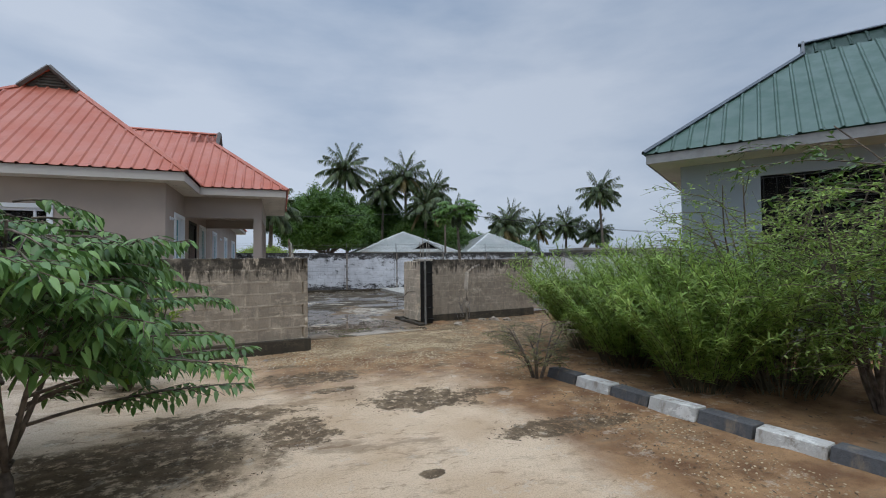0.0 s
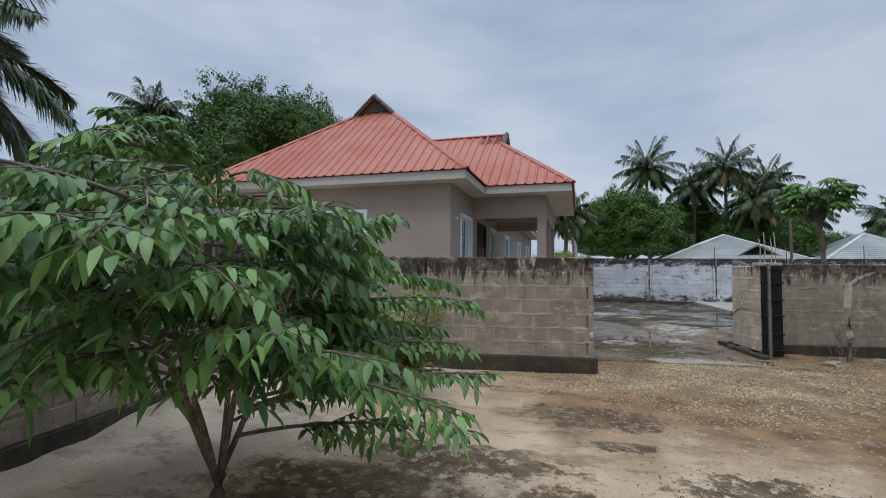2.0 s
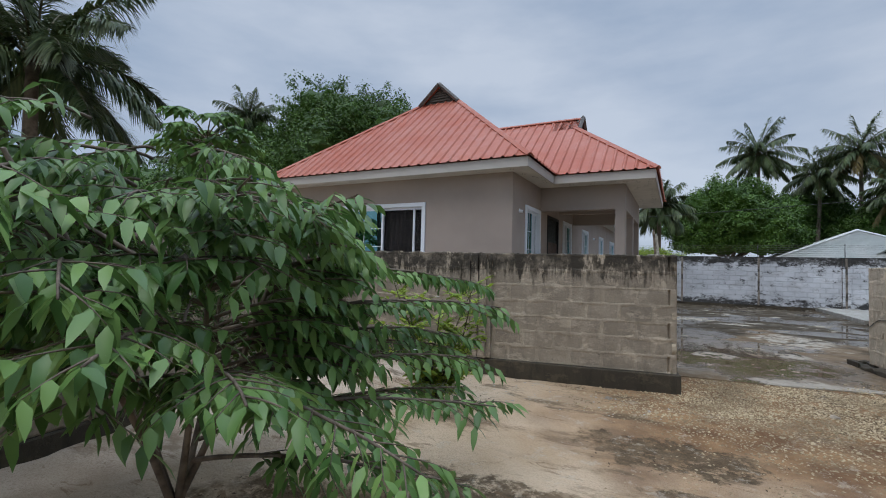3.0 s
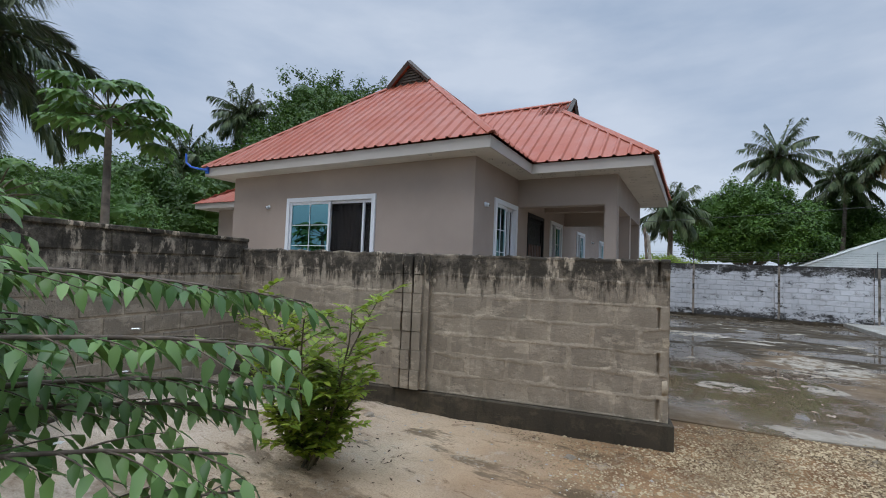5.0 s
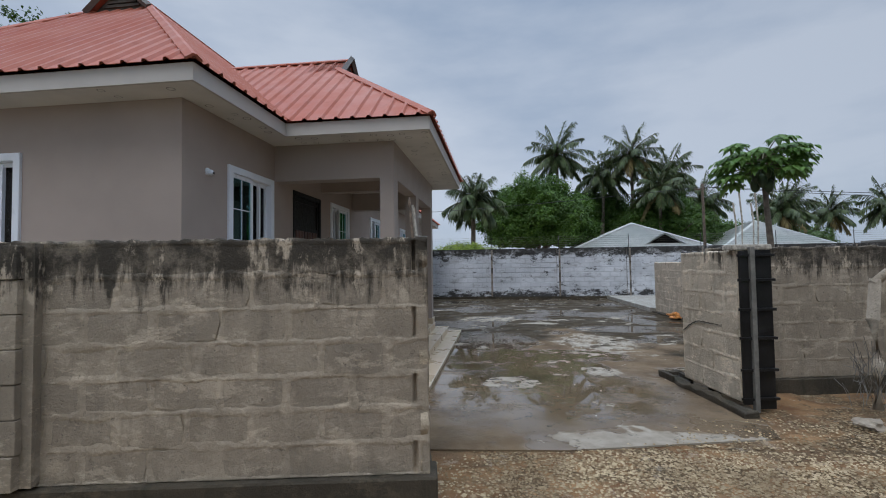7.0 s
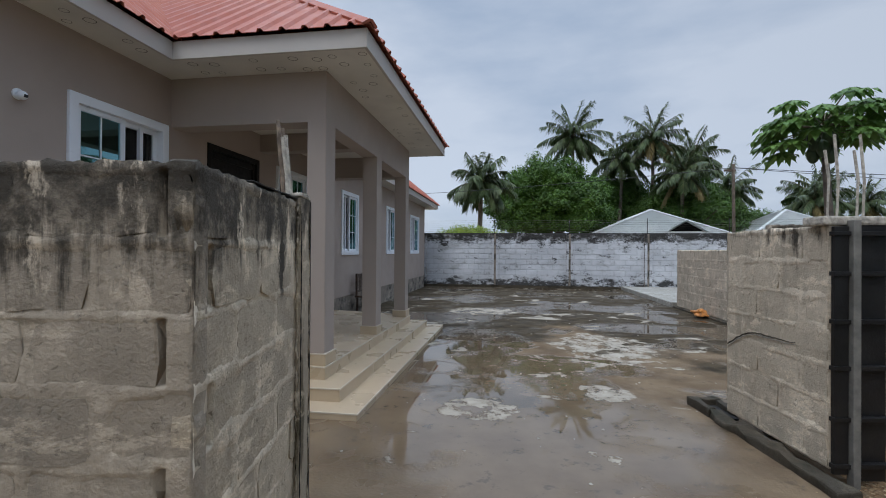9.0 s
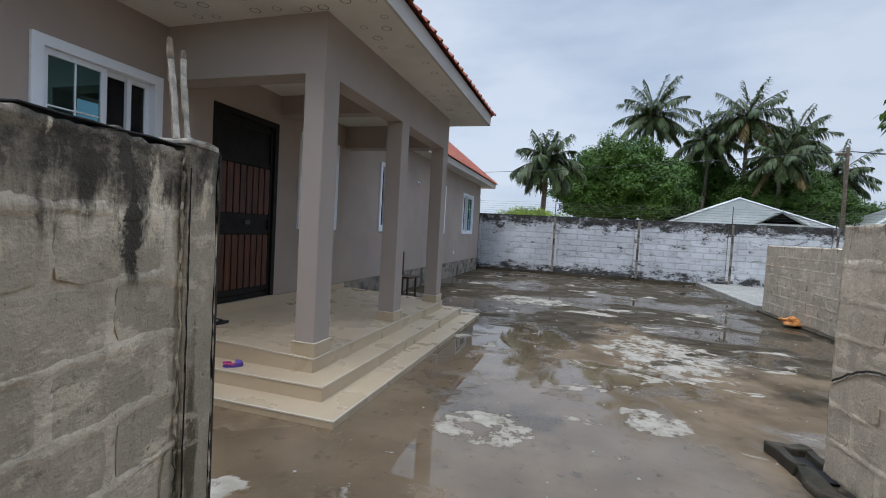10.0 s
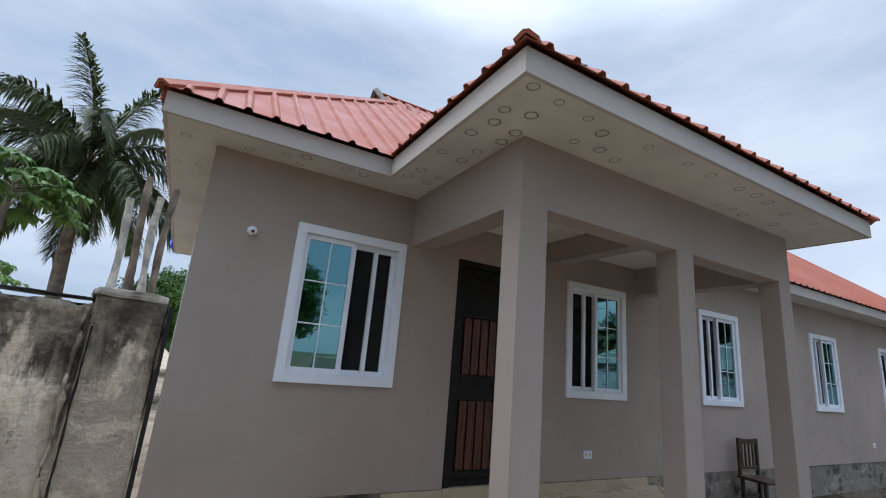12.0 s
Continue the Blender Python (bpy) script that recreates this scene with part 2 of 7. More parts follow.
M_BARK = plain("grey_brown_bark", (0.13, 0.1, 0.075), 0.95, 0.4, 14, 0.8)
M_PALM_BARK = plain("palm_bark", (0.17, 0.14, 0.11), 0.95, 0.35, 7, 0.8)
M_TWIG = plain("green_brown_twig", (0.1, 0.085, 0.045), 0.8, 0.3, 14, 0.4)


def wood_slats():
    m = Mat("reddish_wood", 0.42)
    g = m.noise(9, 5, 0.6, stretch=(6, 6, 0.35))
    m.color(m.mix(m.ramp(g, 0.3, 0.7), (0.028, 0.009, 0.005), (0.125, 0.036, 0.014)))
    return m.bump(g, 0.25, 0.004).m


def metal_roof(name, c, fade):
    m = Mat(name, 0.5, 0.0, 0.3)
    n = m.noise(0.7, 5)
    c1 = m.mix(m.ramp(n, 0.35, 0.68), c, fade)
    c1 = m.mix(m.ramp(m.noise(5, 5, 0.65, stretch=(1, 1, 0.4)), 0.52, 0.75, 0, 0.35), c1, tuple(v * 0.62 for v in c))
    m.color(c1)
    m.rough(m.ramp(m.noise(3, 3), 0.3, 0.7, 0.45, 0.65))
    return m.bump(m.noise(30, 2), 0.06, 0.004).m


M_RED_ROOF = metal_roof("red_box_profile_sheet", (0.4, 0.115, 0.07), (0.44, 0.155, 0.105))
M_GREEN_ROOF = metal_roof("green_box_profile_sheet", (0.05, 0.1, 0.077), (0.068, 0.118, 0.094))
M_GREEN_TRIM = plain("dark_green_trim", (0.02, 0.035, 0.05), 0.45)
M_WHITE_ROOF = metal_roof("pale_iron_sheet", (0.5, 0.53, 0.5), (0.62, 0.63, 0.6))
M_SLATS = wood_slats()


def glass_mat():
    m = Mat("tinted_reflective_glass", 0.02)
    gl = m.t.nodes.new("ShaderNodeBsdfGlossy")
    gl.inputs["Color"].default_value, gl.inputs["Roughness"].default_value = (0.36, 0.74, 0.8, 1), 0.01
    tr = m.t.nodes.new("ShaderNodeBsdfTransparent")
    tr.inputs["Color"].default_value = (0.3, 0.42, 0.42, 1)
    mx = m.t.nodes.new("ShaderNodeMixShader")
    fr = m.t.nodes.new("ShaderNodeFresnel")
    fr.inputs["IOR"].default_value = 2.3
    m.t.links.new(m.ramp(fr.outputs[0], 0.0, 1.0, 0.34, 1.0), mx.inputs[0])
    m.t.links.new(tr.outputs[0], mx.inputs[1])
    m.t.links.new(gl.outputs[0], mx.inputs[2])
    m.t.links.new(mx.outputs[0], m.t.nodes["Material Output"].inputs["Surface"])
    return m.m


M_GLASS = glass_mat()


def screen_mat():
    m = Mat("insect_screen", 0.9)
    m.color((0.015, 0.014, 0.014))
    tr = m.t.nodes.new("ShaderNodeBsdfTransparent")
    mx = m.t.nodes.new("ShaderNodeMixShader")
    mx.inputs[0].default_value = 0.45
    m.t.links.new(m.b.outputs[0], mx.inputs[1])
    m.t.links.new(tr.outputs[0], mx.inputs[2])
    m.t.links.new(mx.outputs[0], m.t.nodes["Material Output"].inputs["Surface"])
    return m.m


M_SCREEN = screen_mat()
M_CURTAIN = plain("patterned_curtain", (0.16, 0.12, 0.11), 0.9, 0.5, 14, 0.3)


def tile_mat():
    m = Mat("beige_porch_tile", 0.3)
    c = m.mix(m.ramp(m.noise(3, 5), 0.3, 0.7), (0.49, 0.385, 0.26), (0.525, 0.415, 0.285))
    c = m.mix(m.ramp(m.noise(0.8, 4), 0.5, 0.8, 0, 0.2), c, (0.36, 0.28, 0.19))
    m.color(c)
    m.rough(m.ramp(m.noise(2, 4), 0.3, 0.7, 0.22, 0.42))
    return m.m


M_TILE = tile_mat()
M_NOSING = plain("pale_stair_nosing", (0.6, 0.53, 0.43), 0.35, 0.05)


def ground_mat():
    m = Mat("sandy_ground", 0.95, 0, 0.2)
    s = m.sep()
    sand = m.mix(m.ramp(m.noise(1.3, 6), 0.3, 0.7), (0.57, 0.41, 0.26), (0.72, 0.555, 0.385))
    soil = m.mix(m.ramp(m.noise(2.4, 6), 0.3, 0.7), (0.17, 0.086, 0.042), (0.4, 0.235, 0.115))
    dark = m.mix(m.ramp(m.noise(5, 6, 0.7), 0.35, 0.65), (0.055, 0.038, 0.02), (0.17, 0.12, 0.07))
    warp = m.math("MULTIPLY", m.math("SUBTRACT", m.noise(0.9, 6, 0.65), 0.5), 2.6)
    # earth and gravel before the gate, brown earth along the kerb, pale sand elsewhere
    near_gate = m.ramp(m.math("ADD", s[1], warp), 5.4, 7.4)
    east = m.ramp(m.math("ADD", s[0], m.math("MULTIPLY", warp, 0.6)), -1.2, 1.0)
    gate = m.math("MULTIPLY", near_gate, east)
    kerb = m.ramp(m.math("ADD", s[0], m.math("MULTIPLY", warp, 0.7)), 2.4, 3.4)
    c = m.mix(m.math("MAXIMUM", gate, kerb), sand, soil)
    pale = m.mix(m.ramp(m.noise(2.0, 5), 0.3, 0.7), (0.48, 0.38, 0.28), (0.65, 0.545, 0.43))
    c = m.mix(m.ramp(m.math("ADD", s[0], m.math("MULTIPLY", warp, 0.5)), -2.9, -0.9, 1.0, 0.0), c, pale)
    # loose yellow gravel: stone by stone, thick before the gate
    cell = m.t.nodes.new("ShaderNodeTexVoronoi")
    cell.inputs["Scale"].default_value = 42
    m.t.links.new(m.pos, cell.inputs["Vector"])
    cs = m.sep(cell.outputs["Color"])
    stone = m.mix(cs[0], (0.15, 0.1, 0.055), (0.58, 0.45, 0.275))
    thick = m.math("MULTIPLY", m.ramp(m.math("ADD", s[1], warp), 7.4, 8.9), m.ramp(m.math("ADD", s[0], warp), 0.6, 1.8))
    thick = m.math("MULTIPLY", thick, m.ramp(m.noise(1.6, 7, 0.72), 0.42, 0.56))
    c = m.mix(m.math("MULTIPLY", thick, m.ramp(cs[1], 0.15, 0.4)), c, stone)
    c = m.mix(m.math("MULTIPLY", thick, m.ramp(cell.outputs["Distance"], 0.32, 0.56, 0.0, 0.85)), c, (0.085, 0.055, 0.03))
    # dark mossy drifts across the gravel
    c = m.mix(m.math("MULTIPLY", near_gate, m.ramp(m.noise(1.1, 8, 0.72, stretch=(0.7, 1.8, 1)), 0.54, 0.62, 0, 0.75)), c, (0.1, 0.075, 0.045))
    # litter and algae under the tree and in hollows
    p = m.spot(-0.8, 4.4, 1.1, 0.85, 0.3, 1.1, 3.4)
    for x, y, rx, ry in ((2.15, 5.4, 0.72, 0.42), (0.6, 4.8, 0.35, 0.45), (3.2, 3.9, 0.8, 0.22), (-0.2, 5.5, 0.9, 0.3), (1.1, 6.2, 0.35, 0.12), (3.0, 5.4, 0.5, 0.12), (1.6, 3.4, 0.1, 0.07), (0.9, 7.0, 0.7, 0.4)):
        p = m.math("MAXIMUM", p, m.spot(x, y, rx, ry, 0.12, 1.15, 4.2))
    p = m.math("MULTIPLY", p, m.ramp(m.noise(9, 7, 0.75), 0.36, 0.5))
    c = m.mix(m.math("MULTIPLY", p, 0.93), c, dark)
    c = m.mix(m.ramp(m.noise(0.8, 7, 0.72, stretch=(0.8, 1.7, 1)), 0.53, 0.62, 0, 0.6), c, (0.22, 0.15, 0.09))
    far = m.ramp(m.math("ABSOLUTE", m.math("SUBTRACT", s[1], 10)), 24, 34)
    c = m.mix(far, c, m.mix(m.ramp(m.noise(0.3, 6), 0.35, 0.65), (0.06, 0.08, 0.03), (0.2, 0.16, 0.09)))
    streak = m.noise(2.6, 7, 0.75, stretch=(1.0, 2.4, 1), distort=0.8)
    c = m.mix(m.ramp(streak, 0.57, 0.64, 0, 0.6), c, (0.2, 0.122, 0.066))
    c = m.mix(m.ramp(m.noise(3.3, 8, 0.78), 0.56, 0.62, 0, 0.4), c, (0.6, 0.52, 0.41))
    c = m.mix(m.ramp(m.noise(70, 3), 0.4, 0.75, 0, 0.32), c, (0.24, 0.155, 0.085))
    c = m.mix(m.ramp(m.noise(120, 2), 0.6, 0.7, 0, 0.4), c, (0.12, 0.075, 0.042))
    m.color(c)
    h = m.math("ADD", m.noise(45, 5), m.math("MULTIPLY", m.noise(5, 8, 0.72), 5.0))
    h = m.math("SUBTRACT", h, m.math("MULTIPLY", m.math("MULTIPLY", cell.outputs["Distance"], thick), 1.6))
    return m.bump(h, 0.8, 0.02).m


def yard_mat():
    m = Mat("wet_cement_yard", 0.6, 0, 0.5)
    n1 = m.noise(0.55, 7, 0.62, stretch=(1.0, 0.8, 1))
    wet = m.mix(m.ramp(m.noise(2.2, 6), 0.3, 0.7), (0.125, 0.086, 0.052), (0.215, 0.155, 0.096))
    algae = m.mix(m.ramp(m.noise(4, 6), 0.3, 0.7), (0.036, 0.027, 0.017), (0.085, 0.065, 0.04))
    s = m.sep()
    c = m.mix(m.ramp(m.math("ADD", n1, m.ramp(s[1], 13.0, 21.0, -0.1, 0.3)), 0.45, 0.55), wet, algae)
    n2 = m.noise(0.95, 8, 0.62, distort=0.6, stretch=(1.0, 1.5, 1))
    dry = m.ramp(n2, 0.6, 0.625)
    dry = m.math("MAXIMUM", dry, m.math("MULTIPLY", m.spot(2.95, 10.42, 1.05, 0.27, 0.06, 0.75, 4.5), 0.75))
    for x, y, rx, ry in ((3.4, 15.6, 0.8, 1.0), (1.6, 12.4, 0.36, 0.3), (2.9, 13.1, 0.3, 0.25), (1.2, 19.5, 0.9, 0.6)):
        dry = m.math("MAXIMUM", dry, m.math("MULTIPLY", m.spot(x, y, rx, ry, 0.05, 0.9, 2.4), m.ramp(m.noise(3.5, 7, 0.75), 0.46, 0.52)))
    c = m.mix(dry, c, m.mix(m.ramp(m.noise(6, 5), 0.3, 0.7), (0.31, 0.275, 0.22), (0.45, 0.405, 0.335)))
    n3 = m.noise(0.42, 4, 0.5)
    pool = m.ramp(n3, 0.5, 0.55)
    pool = m.math("MAXIMUM", pool, m.spot(1.1, 13.4, 1.0, 2.2, 0.2, 0.5, 1.2))
    pool = m.math("MAXIMUM", pool, m.spot(2.0, 11.9, 1.6, 1.3, 0.4, 0.5, 1.2))
    pool = m.math("MAXIMUM", pool, m.spot(4.5, 17.5, 1.3, 0.6, 0.2, 0.5, 1.2))
    pool = m.math("MAXIMUM", pool, m.spot(1.3, 15.6, 0.9, 1.1, 0.1, 0.7, 2.0))
    pool = m.math("MAXIMUM", pool, m.spot(2.4, 14.2, 1.2, 0.6, 0.1, 0.7, 2.0))
    pool = m.math("MULTIPLY", pool, m.math("SUBTRACT", 1.0, dry))
    pool = m.math("MULTIPLY", pool, m.ramp(m.noise(1.9, 6, 0.68), 0.34, 0.46, 0.62, 1.0))
    c = m.mix(m.math("MULTIPLY", pool, 0.45), c, (0.15, 0.108, 0.068))
    m.put(m.ramp(pool, 0.0, 1.0, 0.1, 0.85), m.b.inputs["Specular IOR Level"])
    c = m.mix(m.ramp(m.noise(5.5, 7, 0.75), 0.56, 0.64, 0, 0.5), c, (0.05, 0.04, 0.028))
    m.color(c)
    r = m.ramp(m.noise(1.6, 5), 0.35, 0.65, 0.5, 0.85)
    r = m.math("MULTIPLY", r, m.math("SUBTRACT", 1.0, m.math("MULTIPLY", pool, 0.975)))
    m.rough(m.math("ADD", r, m.math("MULTIPLY", dry, 0.3)))
    h = m.math("ADD", m.noise(40, 5), m.math("MULTIPLY", m.noise(5, 5), 2.0))
    h = m.math("MULTIPLY", h, m.math("SUBTRACT", 1.0, pool))
    h = m.math("ADD", h, m.math("MULTIPLY", dry, 0.6))
    return m.bump(h, 0.35, 0.012).m


M_GROUND, M_YARD = ground_mat(), yard_mat()
M_GRAVEL = leafy("gravel_stones", (0.24, 0.165, 0.09), (0.58, 0.46, 0.29), 0.95, 0.0)
M_LITTER = leafy("dry_leaf_litter", (0.09, 0.06, 0.035), (0.17, 0.11, 0.06), 0.9, 0.0)
M_LEAF = leafy("soft_green_leaf", (0.06, 0.14, 0.034), (0.24, 0.385, 0.11), 0.34, 0.28)
M_SHRUB = leafy("yellow_green_leaf", (0.17, 0.27, 0.035), (0.38, 0.46, 0.06), 0.5, 0.35)
M_MANGO = leafy("dark_green_leaf", (0.045, 0.105, 0.018), (0.125, 0.225, 0.04), 0.5, 0.2, 0.6)
M_ROUND = leafy("bright_green_leaf", (0.04, 0.1, 0.012), (0.12, 0.23, 0.03), 0.5, 0.18, 0.5)
M_PALM = leafy("palm_leaflet", (0.05, 0.085, 0.03), (0.14, 0.18, 0.07), 0.45, 0.15)
M_PALM_DRY = leafy("dry_palm_frond", (0.22, 0.17, 0.07), (0.3, 0.24, 0.1), 0.7, 0.15)
M_PAPAYA = leafy("papaya_leaf", (0.09, 0.19, 0.04), (0.16, 0.28, 0.06), 0.5, 0.25)
M_FEATHER = leafy("feathery_green_leaf", (0.19, 0.31, 0.06), (0.42, 0.55, 0.14), 0.5, 0.4)
M_DRY_LEAF = leafy("dry_olive_leaf", (0.13, 0.13, 0.045), (0.25, 0.24, 0.1), 0.7, 0.15)
M_FRUIT = plain("green_papaya_skin", (0.03, 0.055, 0.02), 0.5, 0.3)
M_FLOWER = plain("white_petal", (0.8, 0.8, 0.76), 0.6)


# ---- mesh helpers ----
def mesh_of(bm, name, mat):
    me = bpy.data.meshes.new(name)
    bm.to_mesh(me)
    bm.free()
    if mat:
        me.materials.append(mat)
    return me


def raw_mesh(name, verts, faces, mat):
    me = bpy.data.meshes.new(name)
    me.from_pydata([tuple(v) for v in verts], [], faces)
    me.update()
    me.materials.append(mat)
    return me


def part(name, bm, material, parent, label=""):
    me = mesh_of(bm, name, material) if isinstance(bm, bmesh.types.BMesh) else bm
    ob = new(name, me)
    ob.parent = parent
    if label:
        tagged(ob, label)
    return ob


def thing(name, label, category, kind="", group="", at=None, data=None):
    ob = new(name, data)
    if at is not None:
        ob.matrix_basis = at
    return tagged(ob, label, category, group, kind)


def box(bm, x0, x1, y0, y1, z0, z1, m=None, bevel=0.0):
    r = bmesh.ops.create_cube(bm, size=1.0)
    vs = r["verts"]
    t = Matrix.Translation(((x0 + x1) / 2, (y0 + y1) / 2, (z0 + z1) / 2)) @ Matrix.Diagonal((abs(x1 - x0), abs(y1 - y0), abs(z1 - z0), 1))
    bmesh.ops.transform(bm, matrix=(m @ t) if m else t, verts=vs)
    if bevel:
        es = list({e for v in vs for e in v.link_edges})
        bmesh.ops.bevel(bm, geom=es, offset=bevel, segments=2, profile=0.6, affect="EDGES")
    return bm


def boxes(*rows, bevel=0.0, m=None):
    bm = bmesh.new()
    for r in rows:
        box(bm, *r, m=m, bevel=bevel)
    return bm


def tube(bm, pts, radii, sides=6):
    """A tapered tube along points."""
    rings = []
    for i, p in enumerate(pts):
        p = Vector(p)
        d = Vector(pts[min(i + 1, len(pts) - 1)]) - Vector(pts[max(i - 1, 0)])
        q = d.to_track_quat("Z", "Y")
        rings.append([bm.verts.new(p + q @ Vector((radii[i] * math.cos(a), radii[i] * math.sin(a), 0))) for a in (2 * math.pi * k / sides for k in range(sides))])
    for a, b in zip(rings, rings[1:]):
        for k in range(sides):
            bm.faces.new((a[k], a[(k + 1) % sides], b[(k + 1) % sides], b[k]))
    bm.faces.new(list(reversed(rings[0])))
    bm.faces.new(rings[-1])
    return bm


def smooth(ob):
    for p in ob.data.polygons:
        p.use_smooth = True
    return ob


# ---- ground ----
def ground_height(x, y):
    h = -0.08 + 0.008 * noise.noise((x * 6.1, y * 6.1, 3.3)) + 0.025 * noise.noise((x * 0.9, y * 0.9, 0.3)) + 0.012 * noise.noise((x * 3.1, y * 3.1, 1.7))
    h += 0.22 * math.exp(-((x + 3.6) ** 2 / 3.0 + (y - 7.4) ** 2 / 3.2))
    h += 0.10 * math.exp(-((x - 5.6) ** 2 / 1.2 + (y - 11.2) ** 2 / 0.9))
    if -7 < x < -2.0 and y < 9:
        h += 0.035 * noise.noise((x * 2.2, y * 2.2, 5.0)) + 0.018 * noise.noise((x * 5.5, y * 5.5, 7.0))
    if 0.4 < x < 5.0 and y > 9.0:
        t = min(1.0, (y - 9.0) / 1.0)
        h += (-0.014 - h) * t
    return h


def ground_sheet():
    xs = [-900, -250, -80, -40, -22, -14, -10] + [-8 + 0.1 * i for i in range(171)] + [11, 14, 22, 40, 80, 250, 900]
    ys = [-900, -250, -80, -30, -14, -8, -5] + [-3 + 0.1 * i for i in range(151)] + [14, 18, 24, 30, 40, 80, 250, 900]
    verts = [(x, y, ground_height(x, y) if abs(x) < 12 and -6 < y < 13 else -0.1) for y in ys for x in xs]
    n = len(xs)
    faces = [(j * n + i, j * n + i + 1, (j + 1) * n + i + 1, (j + 1) * n + i) for j in range(len(ys) - 1) for i in range(n - 1)]
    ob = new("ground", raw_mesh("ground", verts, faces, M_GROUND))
    smooth(ob)
    return tagged(ob, "pale sandy ground with brown earth and dark leaf litter", "ground", kind="structure")


ground_sheet()

# wall lines: C is the corner of the gateway, U runs along the street wall, W along its return
C = Vector((0.96, 9.28, 0))
U = Vector((math.cos(radians(9.4)), math.sin(radians(9.4)), 0))
V = Vector((-U.y, U.x, 0))
W = Vector((-0.19, 0.982, 0)).normalized()
TOP = 1.75


def yard():
    verts = [(0.55, 10.1), (2.0, 10.2), (3.9, 10.62), (4.3, 12.3), (12.5, 13.9), (12.5, 27.3), (-1.8, 27.3), (-1.8, 10.6), (0.55, 10.55)]
    bm = bmesh.new()
    f = bm.faces.new([bm.verts.new((x, y, 0.0)) for x, y in verts])
    r = bmesh.ops.extrude_face_region(bm, geom=[f])
    bmesh.ops.translate(bm, verts=[v for v in r["geom"] if isinstance(v, bmesh.types.BMVert)], vec=(0, 0, -0.12))
    bmesh.ops.recalc_face_normals(bm, faces=bm.faces)
    ob = new("yard_pavement", mesh_of(bm, "yard_pavement", M_YARD))
    return tagged(ob, "wet grey cement yard with puddles and pale dry patches", "pavement", kind="structure")


yard()


def block_mesh(length, height, depth, mat, seed):
    """One cement block with worn edges."""
    rng = random.Random(seed)
    bm = bmesh.new()
    box(bm, 0, length, 0, depth, 0, height)
    es = [e for e in bm.edges if abs((e.verts[0].co - e.verts[1].co).y) < 1e-6 and e.verts[0].co.y < 1e-4]
    bmesh.ops.bevel(bm, geom=es, offset=0.009, segments=1, affect="EDGES")
    for v in bm.verts:
        if v.co.y < depth * 0.5:
            v.co.x += rng.uniform(-0.005, 0.005)
            v.co.z += rng.uniform(-0.005, 0.005)
            v.co.y += rng.uniform(-0.002, 0.0035)
    return mesh_of(bm, "block", mat)


def worn_block(length, height, depth, mat, seed):
    """A hand-cast block: uneven face, rounded ragged arrises."""
    rng = random.Random(seed)
    bm = bmesh.new()
    nx, nz = 5, 2
    g = []
    for k in range(nz + 1):
        row = []
        for i in range(nx + 1):
            ex, ez = i in (0, nx), k in (0, nz)
            x = length * i / nx + (rng.uniform(-0.01, 0.01) if ex else rng.uniform(-0.02, 0.02) * length)
            z = height * k / nz + (rng.uniform(-0.012, 0.009) if ez else rng.uniform(-0.02, 0.02))
            if ex and ez:
                x += 0.012 if i == 0 else -0.012
                z += 0.01 if k == 0 else -0.01
            row.append(bm.verts.new((x, rng.uniform(-0.0015, 0.0015) + (0.003 if ex or ez else 0.0), z)))
        g.append(row)
    for k in range(nz):
        for i in range(nx):
            bm.faces.new((g[k][i], g[k][i + 1], g[k + 1][i + 1], g[k + 1][i]))
    rim = [*g[0], *[g[k][nx] for k in range(1, nz + 1)], *reversed(g[nz][:nx]), *[g[k][0] for k in range(nz - 1, 0, -1)]]
    back = [bm.verts.new((v.co.x, depth, v.co.z)) for v in rim]
    for a in range(len(rim)):
        b = (a + 1) % len(rim)
        bm.faces.new((rim[b], rim[a], back[a], back[b]))
    for f in bm.faces:
        f.smooth = True
    rims = set(rim)
    for e in bm.edges:
        if e.verts[0] in rims and e.verts[1] in rims and len({f.calc_center_median().y > 0.015 for f in e.link_faces}) == 2:
            e.smooth = False
    return mesh_of(bm, "block", mat)


def frame_of(origin, along, z=0.0):
    """Axes of a wall: x along it, y into it, z up."""
    a = Vector((along[0], along[1], 0)).normalized()
    y = Vector((-a.y, a.x, 0))
    return Matrix(((a.x, y.x, 0, origin[0]), (a.y, y.y, 0, origin[1]), (0, 0, 1, z), (0, 0, 0, 1)))


